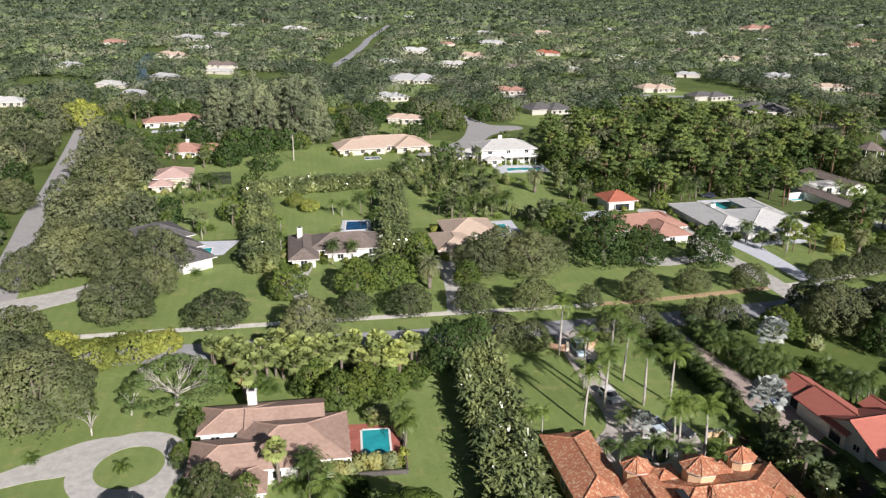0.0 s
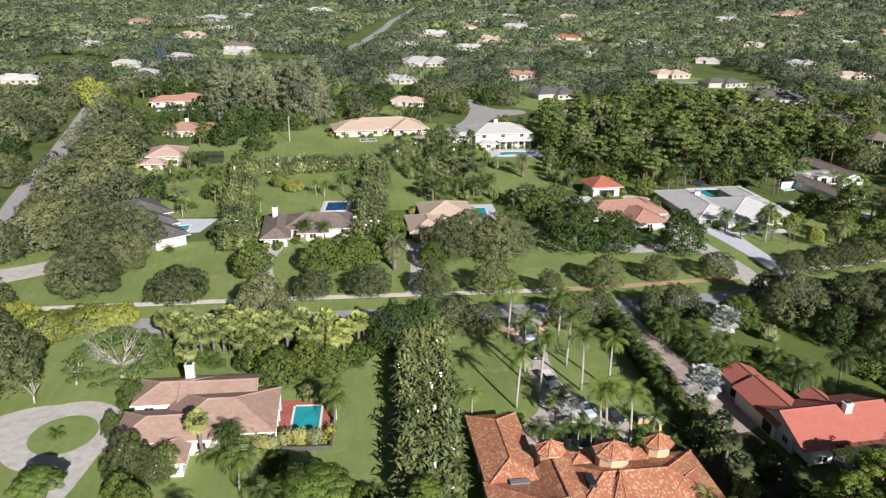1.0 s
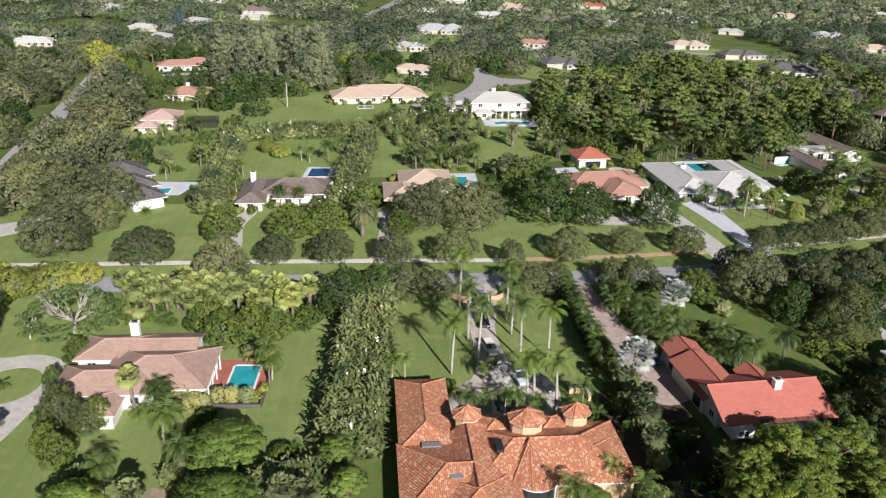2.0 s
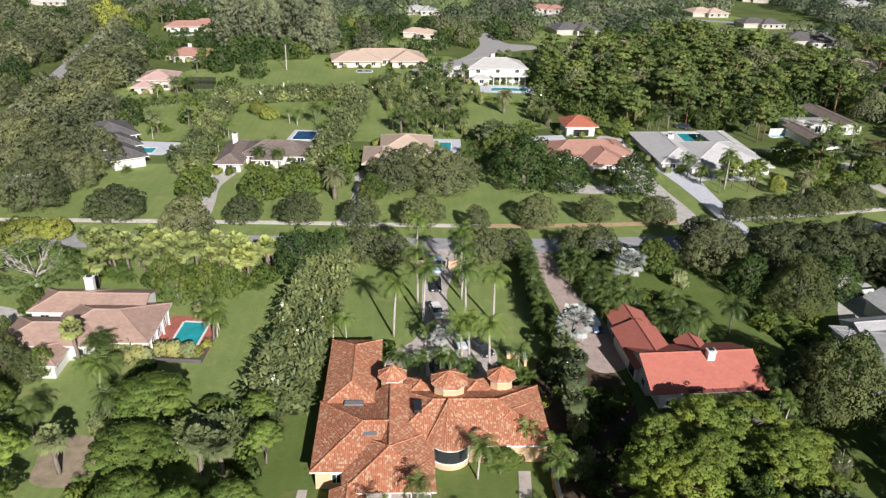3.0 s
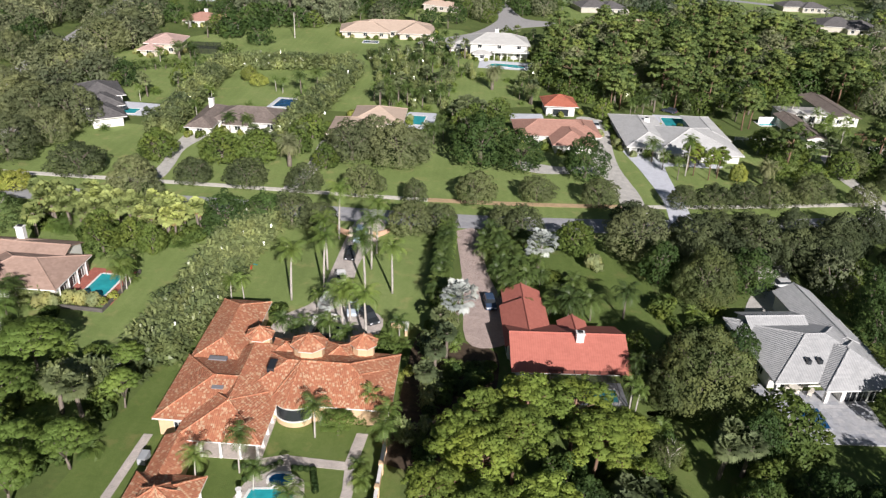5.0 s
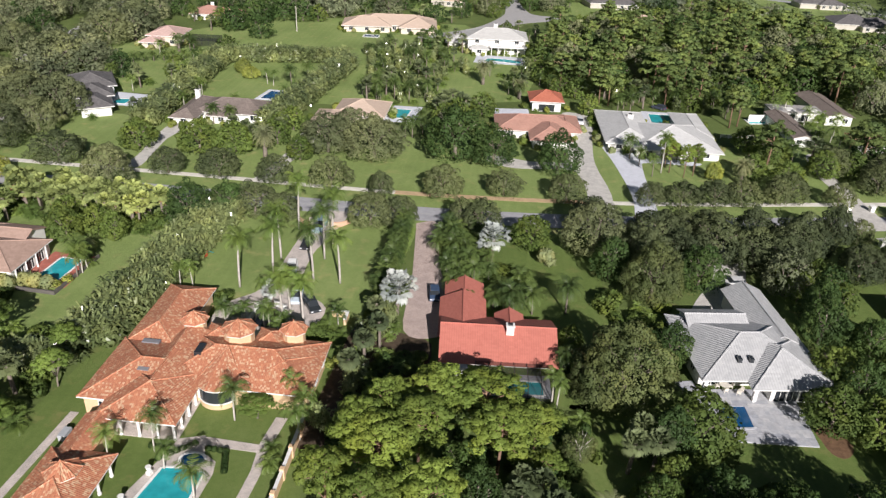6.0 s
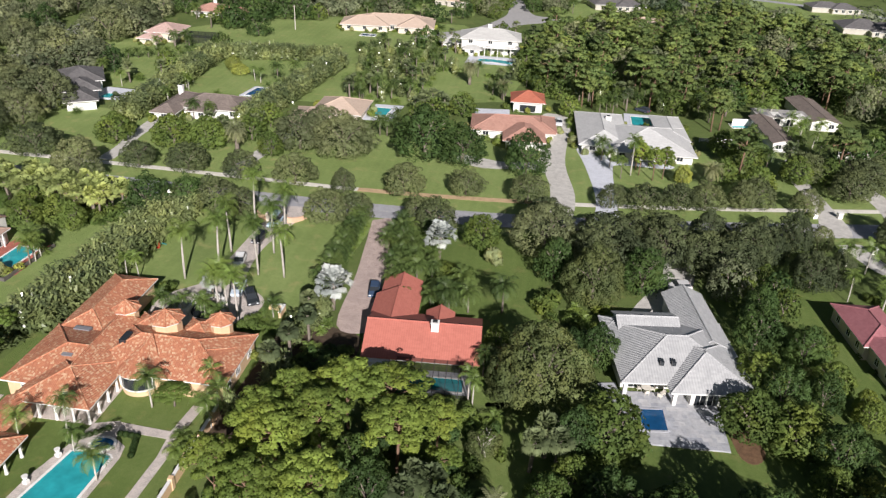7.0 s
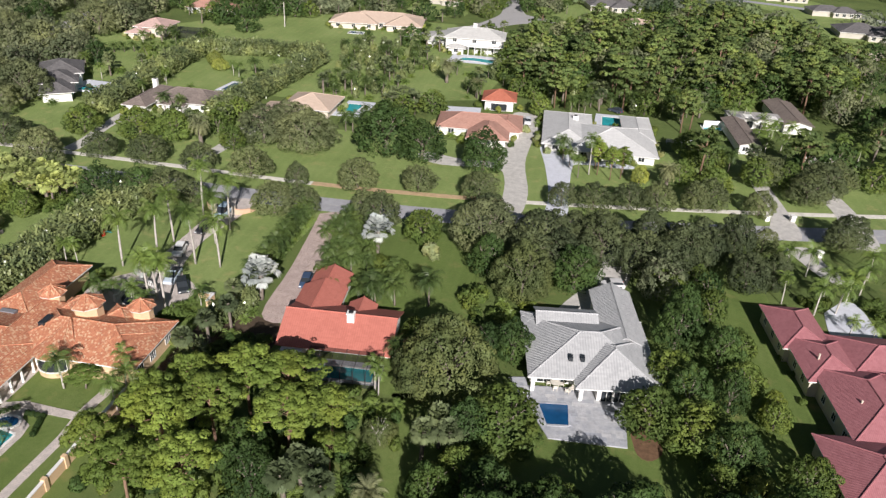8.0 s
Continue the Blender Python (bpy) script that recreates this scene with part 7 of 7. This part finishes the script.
GARDEN = [(2, 226), (4, 262), (-4, 282), (0, 298), (24, 296), (34, 284), (60, 286), (60, 226), (40, 226), (36, 208), (20, 226)]
scatter(GARDEN, ["queen", "midsabal", "queen", "palmbush", "palmbush", "hedge", "queen", "hedge"], 5.4, 41, 0.36, (0.6, 1.0))
scatter(GARDEN, ["hedge", "palmbush", "hedge"], 5.2, 42, 0.3, (0.7, 1.2))
scatter([(70, 248), (96, 252), (124, 250), (132, 262), (126, 268), (90, 262), (68, 258)], ["queen", "hedge", "midgreen", "palmbush", "queen"], 4.4, 43, 0.32, (0.6, 1.1))
CLEAR_AREAS.append(GARDEN)
scatter(ZONE_PINES, ["farpine"] * 4 + ["middark", "middark", "midgreen", "midgreen", "midgreen", "midoak", "queen"], 6.0, 1, 0.4, (0.6, 1.35))
scatter([(-86, 342), (-86, 385), (-62, 400), (-38, 382), (-32, 338), (-56, 332)], ["casuarina"], 5.8, 2, 0.3, (1.05, 1.7))
scatter([(-92, 165), (-72, 182), (-72, 212), (-84, 255), (-98, 300), (-120, 345), (-165, 350), (-185, 300), (-165, 200), (-150, 192), (-104, 196)], ["midoak"] * 5 + ["middark"], 9.0, 3, 0.45)
scatter([(-320, 300), (-320, 432), (-128, 432), (-150, 352), (-185, 300)], ["midoak"] * 4 + ["middark", "midgreen"], 9.0, 44, 0.45)
scatter([(-105, 255), (-72, 210), (34, 222), (60, 252), (58, 300), (66, 420), (-160, 430), (-130, 345)], ["midoak", "middark", "midgreen", "midgreen", "queen", "midsabal", "middark"], 8.5, 4, 0.5)
scatter([(122, 205), (122, 252), (170, 278), (186, 330), (190, 420), (330, 430), (300, 250), (180, 215), (150, 205)], ["midoak", "middark", "midgreen", "farpine", "queen", "midsabal"], 8.0, 5, 0.48)
scatter([(166, 60), (162, 160), (175, 180), (205, 190), (205, 60)], ["midoak", "middark", "midgreen", "queen"], 8.0, 6, 0.48)
scatter([(-110, 60), (-120, 140), (-78, 138), (-62, 92), (-55, 60)], ["midoak", "middark"], 9.0, 7, 0.5)
scatter([(34, 224), (60, 222), (62, 256), (40, 262), (20, 262), (14, 228)], ["queen", "midsabal", "midgreen", "queen"], 4.6, 8, 0.35)
scatter([(-40, 206), (-46, 246), (-10, 262), (-6, 208)], ["queen", "midsabal", "palmbush"], 8.5, 9, 0.4)
scatter([(82, 246), (98, 238), (100, 252), (122, 252), (124, 236), (140, 250), (134, 262), (84, 256)], ["queen", "midsabal", "farpine"], 4.6, 10, 0.35)
scatter([(128, 212), (166, 218), (172, 262), (166, 280), (132, 262)], ["queen", "midgreen", "queen", "middark"], 5.0, 12, 0.4)
scatter([(60, 66), (59, 108), (66, 108), (68, 96), (94, 96), (96, 60)], ["thicket", "palmbush", "thicket", "bush"], 2.8, 13, 0.3, (0.6, 1.0))
scatter([(-3, 66), (-4, 90), (10, 96), (19, 88), (20, 72), (10, 60)], ["bush", "palmbush", "bush"], 3.4, 14, 0.25, (0.7, 1.2))
scatter([(55.4, 82), (54.6, 96), (54.4, 110), (58, 111), (61, 107), (62, 92), (60, 82)], ["bush", "palmbush", "hedge", "hedge", "palmbush"], 2.0, 23, 0.24, (0.6, 1.0))
scatter([(57.8, 147), (63.5, 147.5), (66, 138), (68.5, 128), (74, 122), (80, 120), (79, 117), (70, 117.5), (67, 122), (63, 133)], ["queen", "palmbush", "thicket", "queen", "hedge"], 2.6, 26, 0.26, (0.7, 1.0))
scatter([(60.5, 96), (60, 108), (68, 108), (68, 97)], ["bush", "palmbush", "palmbush"], 2.4, 25, 0.26, (0.7, 1.1))
scatter([(88, 104), (90, 118), (97, 120), (98, 106)], ["thicket", "thicket", "palmbush"], 2.6, 24, 0.3, (0.6, 1.0))
scatter([(96, 108), (98, 128), (105, 128), (104, 108)], ["bush", "palmbush"], 3.2, 15, 0.3)
scatter([(124, 86), (126, 134), (138, 134), (140, 86)], ["thicket", "palmbush", "thicket"], 3.4, 16, 0.3, (0.6, 1.0))
scatter([(124, 148), (131, 147), (135.5, 138), (140, 126), (143, 113), (141, 95), (132, 91), (129, 109), (127.5, 120), (125.5, 134)], ["middark", "middark", "midgreen", "midoak"], 4.6, 18, 0.33, (0.5, 0.8))
scatter([(-28, 123), (2, 123), (6, 132), (-34, 132)], ["bush", "bush", "palmbush"], 2.6, 17, 0.2, (1.0, 1.5))
rows = random.Random(31)
for x, y, r in BEDS:
    if not blocked(x, y, -1.0) or rows.random() < 0.75:
        put(rows.choice(["bush", "bush", "palmbush", "pale", "bush", "gold"]), x + rows.uniform(-0.5, 0.5), y + rows.uniform(-0.4, 0.4), r * rows.uniform(0.7, 1.25))
for zone, kinds, step in (
    ([(34, 194), (36, 238), (52, 238), (46, 198)], ["midgreen", "queen", "queen", "midsabal"], 4.4),
    ([(0, 292), (26, 296), (28, 318), (6, 314)], ["bush", "midsabal", "palmbush"], 5.0),
    ([(26, 276), (60, 282), (60, 287), (26, 284)], ["bush", "midgreen", "palmbush"], 3.6),
    ([(-40, 180), (-36, 200), (-28, 206), (-29, 186)], ["midsabal", "midgreen", "queen"], 4.2),
    ([(-6, 176), (6, 178), (8, 200), (-2, 200)], ["midgreen", "midsabal", "queen", "bush"], 4.2),
    ([(84, 240), (88, 206), (86, 206), (80, 240)], ["midgreen"], 4.0),
    ([(-78, 196), (-58, 212), (-50, 216), (-52, 222), (-80, 214)], ["queen", "midsabal", "palmbush"], 4.0),
    ([(-92, 252), (-58, 258), (-58, 264), (-72, 262), (-92, 258)], ["queen", "midsabal", "queen"], 3.8),
    ([(122, 196), (120, 226), (134, 232), (140, 214)], ["midgreen", "middark", "queen"], 5.6),
    ([(-12, 90), (-14, 100), (-6, 101), (-4, 92)], ["bush", "palmbush", "bush"], 2.6),
    ([(-16, 96), (-17, 100.5), (-8, 102), (-8, 97.5)], ["palmbush", "bush", "pale"] [:2], 2.2),
):
    scatter(zone, kinds, step, int(zone[0][0] + zone[0][1]) + 50, 0.3)
for kind, x, y, r in (("middark", -50.6, 290.5, 5.4), ("middark", -56, 325, 6.5), ("middark", -48, 327, 5.5), ("middark", -65, 331, 6.0), ("midgreen", -42, 330, 4.6), ("lime", -28, 236, 3.2), ("queen", -12, 232, 2.8), ("queen", -9, 239, 2.6), ("queen", 18, 228, 2.6), ("queen", 23, 231, 2.7), ("queen", 28, 230, 2.6), ("queen", 33, 233, 2.8), ("queen", 12, 232, 2.4), ("queen", -17, 190.5, 2.4), ("queen", -12, 191, 2.2), ("queen", 96, 203, 2.6), ("queen", 98.5, 198.5, 2.0), ("date", 123.0, 194.0, 2.8), ("queen", 112, 199, 2.2), ("queen", 108, 204, 2.0), ("date", 46, 258, 3.4), ("date", 60, 246, 2.6), ("middark", -66, 300, 5.5), ("middark", -62, 316, 6.0), ("midgreen", -74, 303, 5.0), ("lime", -125, 325, 5.0), ("lime", -37, 411, 5.0), ("lime", 131.3, 164.3, 2.4), ("street", 137.2, 165.5, 3.2), ("street", 144.3, 168.0, 3.0), ("lime", 143.8, 90.6, 2.6), ("bush", -18, 112, 1.5), ("pale", -10.5, 101.6, 1.8), ("pale", -8.9, 102.8, 1.7), ("queen", -12.6, 99.4, 2.2), ("palmbush", -14.4, 98.8, 1.9), ("palmbush", -16.0, 98.2, 1.7), ("olive", -25.2, 93.6, 3.4), ("green", -20.5, 95.0, 2.2), ("bush", -24.0, 95.0, 1.6), ("bush", -27.5, 95.6, 1.4), ("green", -31.5, 103.5, 1.6), ("palmbush", -31.6, 108, 1.5)):
    put(kind, x, y, r)

# woods towards the horizon, three belts of three sorts of tree in hazed colours
SORTS = (("oak", HAZED_OAK, 1.12, 0.92), ("dark", HAZED_DARK, 0.9, 1.1), ("bright", HAZED_GREEN, 0.75, 1.0))


def woods(name, y0, y1, step, r, count, leaf, seed, margin=30):
    rng = np.random.default_rng(seed)
    heads = [[], [], []]
    y = y0
    while y < y1:
        x = -0.54 * y - 60
        while x < 0.68 * y + margin:
            px, py = x + rng.uniform(-0.48, 0.48) * step, y + rng.uniform(-0.48, 0.48) * step
            gap = noise.noise((px * 0.012, py * 0.012, 3.7)) > 0.42
            stand = noise.noise((px * 0.02, py * 0.02, 8.1)) + rng.normal() * 0.3
            sort = 0 if -0.1 < stand < 0.32 else 1 if stand <= -0.1 else 2
            size = rng.uniform(0.5, 1.55)
            if not gap and not blocked(px, py, r * 0.5):
                heads[sort].append((px, py, r * size * SORTS[sort][2], (0.45 * rng.uniform(0.6, 1.5) + 0.55 * size) * SORTS[sort][3]))
            x += step
        y += step
    for (sort, material, _, _), found in zip(SORTS, heads):
        h = np.array(found)
        n = len(h)
        d = rng.normal(size=(n, count, 3))
        d /= np.linalg.norm(d, axis=2, keepdims=True)
        d[:, :, 2] = np.abs(d[:, :, 2]) * 1.2 - 0.25
        bumpy = 1 + 0.2 * np.sin(d[:, :, :1] * 7 + h[:, None, :1]) * np.cos(d[:, :, 1:2] * 7 + h[:, None, 1:2]) + 0.1 * np.sin(d[:, :, 2:] * 9 + h[:, None, 1:2])
        c = np.zeros((n, 1, 3))
        c[:, 0, 0], c[:, 0, 1], c[:, 0, 2] = h[:, 0], h[:, 1], 3.6 * h[:, 3]
        size = np.stack([h[:, 2], h[:, 2], 4.1 * h[:, 3]], 1)[:, None, :]
        p = c + d * size * bumpy * rng.uniform(0.93, 1.02, (n, count, 1))
        normal = d + rng.normal(scale=0.22, size=d.shape)
        normal /= np.linalg.norm(normal, axis=2, keepdims=True)
        t = np.cross(normal, rng.normal(size=d.shape))
        t /= np.linalg.norm(t, axis=2, keepdims=True)
        b = np.cross(normal, t)
        s = leaf * rng.uniform(0.6, 1.35, (n, count, 1))
        t, b = t * s, b * s
        q = np.stack([p - t - b * 0.55, p + t - b * 0.45, p + b * 1.1], 2).reshape(-1, 3, 3)
        face = (d * 0.95 + normal * 0.2 + np.array([0, 0, 0.12])).reshape(-1, 3)
        face /= np.linalg.norm(face, axis=1, keepdims=True)
        label = {"oak": "broad belt of grey-green oak wood between distant houses", "dark": "dark green trees of the distant woodland", "bright": "fresh green trees of the distant woodland"}[sort]
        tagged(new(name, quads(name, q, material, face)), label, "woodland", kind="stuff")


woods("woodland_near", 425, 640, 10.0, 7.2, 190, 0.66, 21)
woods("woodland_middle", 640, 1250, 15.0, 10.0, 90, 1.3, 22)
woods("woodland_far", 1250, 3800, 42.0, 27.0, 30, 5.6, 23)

# ---- vehicles ----
TYRE = plain("tyre_rubber", (0.02, 0.02, 0.02), 0.85)
RIM = plain("alloy", (0.5, 0.5, 0.52), 0.35, 0.8)
LAMP = plain("headlight", (0.7, 0.72, 0.75), 0.15)
TAIL = plain("tail_light", (0.4, 0.02, 0.02), 0.25)


def car(x, y, turn, colour, label, length=4.7, width=1.88, height=1.65, bed=False):
    """A parked car that points along its own y axis."""
    paint = plain("car_paint", colour, 0.25, 0.0, 0.6, 0.03)
    ob = thing("car", x, y, 0.06, turn, label, "car", "parked cars")
    L, W = length / 2, width / 2
    s = Solid()
    prof = [(-L, 0.42), (-L + 0.05, 0.85), (-L * 0.9, 0.98), (L * 0.45, 1.0), (L * 0.93, 0.82), (L, 0.6), (L - 0.02, 0.35), (-L + 0.05, 0.3)]
    rings = [[(-W, py, pz) for py, pz in prof], [(-W * 0.97, py, pz + 0.04) for py, pz in prof], [(W * 0.97, py, pz + 0.04) for py, pz in prof], [(W, py, pz) for py, pz in prof]]
    s.loft(rings)
    part("body", s, paint, ob)
    g = Solid()
    back = -L * 0.1 if bed else -L * 0.86
    low = [(-W * 0.9, back, 1.0), (W * 0.9, back, 1.0), (W * 0.9, L * 0.5, 1.0), (-W * 0.9, L * 0.5, 1.0)]
    top = [(-W * 0.8, back + 0.3, height), (W * 0.8, back + 0.3, height), (W * 0.8, L * 0.2, height), (-W * 0.8, L * 0.2, height)]
    g.loft([low, top])
    part("cabin", g, GLASS, ob, "dark glazed cabin")
    r = Solid()
    up = [(px * 0.99, py, height + 0.005) for px, py, _ in top]
    r.slab([(px, py, height + 0.05) for px, py, _ in up], 0.05)
    part("roof", r, paint, ob)
    if bed:
        t = Solid()
        t.box(-W * 0.85, -L * 0.96, 1.0, W * 0.85, back - 0.05, 1.06)
        part("bed", t, DARK, ob)
    for sx in (-1, 1):
        for py in (-L * 0.62, L * 0.62):
            t = Solid()
            rr = 0.34
            t.loft([[(sx * (W - 0.2), py + rr * math.cos(a), rr + rr * math.sin(a) - 0.02) for a in [k * math.pi / 6 for k in range(12)]], [(sx * (W + 0.03), py + rr * math.cos(a), rr + rr * math.sin(a) - 0.02) for a in [k * math.pi / 6 for k in range(12)]]])
            wheel = part("wheel", t, TYRE, ob)
            t = Solid()
            t.loft([[(sx * (W + 0.031), py + 0.2 * math.cos(a), rr + 0.2 * math.sin(a)) for a in [k * math.pi / 4 for k in range(8)]], [(sx * (W + 0.045), py + 0.18 * math.cos(a), rr + 0.18 * math.sin(a)) for a in [k * math.pi / 4 for k in range(8)]]])
            part("rim", t, RIM, wheel)
        t = Solid()
        t.box(sx * W * 0.72 - 0.2, L - 0.09, 0.62, sx * W * 0.72 + 0.2, L + 0.01, 0.78)
        part("headlight", t, LAMP, ob)
        t = Solid()
        t.box(sx * W * 0.75 - 0.16, -L - 0.01, 0.68, sx * W * 0.75 + 0.16, -L + 0.08, 0.88)
        part("tail_light", t, TAIL, ob)
    return ob


def at_villa(x, y):
    return local(*OB, [(x, y)])[0]


car(*at_villa(17.4, 43.6), 200, (0.85, 0.85, 0.84), "white station wagon parked on the drive", 4.6, 1.9, 1.6)
car(*at_villa(20.9, 34.3), 198, (0.50, 0.58, 0.66), "pale blue pickup parked in the forecourt", 5.4, 1.95, 1.75, True)
car(*at_villa(24.2, 31.6), 220, (0.03, 0.035, 0.04), "black sports utility car parked in the forecourt", 4.8, 1.92, 1.7)
car(*at_villa(18.2, 61.2), 186, (0.45, 0.58, 0.68), "light blue van parked by the gate", 5.4, 2.0, 2.2)
car(*at_villa(17.7, 53.4), 186, (0.03, 0.03, 0.035), "black car parked on the drive", 4.8, 1.9, 1.6)
car(63.9, 120.2, 196, (0.05, 0.08, 0.14), "dark blue car parked on the brick drive", 4.6, 1.85, 1.5)
car(116.6, 141.0, 110, (0.6, 0.6, 0.6), "white car parked by the grey house", 4.6, 1.85, 1.5)
car(81.0, 228.0, 190, (0.65, 0.66, 0.68), "silver car parked beside the garage", 4.7, 1.85, 1.6)
car(91.5, 212.5, 100, (0.05, 0.06, 0.09), "dark car under the carport", 4.7, 1.85, 1.5)
car(104, 251, 60, (0.05, 0.06, 0.09), "dark car on the back lawn", 4.7, 1.85, 1.6)

# ---- terrace slabs, piece by piece ----
n = Nodes("terrace_slabs")
tint = n.ramp(n.add("ObjectInfo").outputs["Random"], [(0.0, (0.33, 0.345, 0.385)), (0.35, (0.42, 0.43, 0.455)), (0.75, (0.46, 0.465, 0.48)), (1.0, (0.54, 0.54, 0.545))])
tint = n.mix(0.6, tint, n.ramp(n.noise(1.6, 5.0, 0.7), [(0.3, (0.68, 0.68, 0.7)), (0.7, (1.25, 1.25, 1.24))]), "MULTIPLY")
SLABS = n.finish(tint, 0.75, 0, 0.3)
terrace = bpy.data.objects["terrace"]
WELL = [(2.2, -1.6), (6.9, -1.6), (6.6, -6.7), (2.9, -6.7)]
meshes = []
for wide in (1.34, 0.98, 0.66):
    s = Solid()
    s.box(-wide / 2, -0.39, -0.03, wide / 2, 0.39, 0.012)
    meshes.append((wide, s.data("slab", SLABS)))
lay = random.Random(77)
y = -10.0
while y < 4.2:
    x = -2.0 + lay.uniform(0, 0.6)
    while x < 15.2:
        wide, mesh = lay.choice(meshes)
        cx, cy = x + wide / 2, y + 0.4
        corners = [(cx + sx * wide / 2, cy + sy * 0.39) for sx in (-1, 1) for sy in (-1, 1)]
        if all(inside(a, b, TERRACE) for a, b in corners) and not any(inside(a, b, WELL) for a, b in corners + [(cx, cy)]):
            slab = new("slab", mesh)
            slab.parent = terrace
            px, py = local(*OG, [(cx, cy)])[0]
            slab.matrix_basis = pose(px, py, 0.222 + lay.uniform(0.0, 0.006), lay.uniform(-0.2, 0.2), 0, OG[2] + lay.uniform(-0.3, 0.3))
        x += wide + 0.02
    y += 0.8
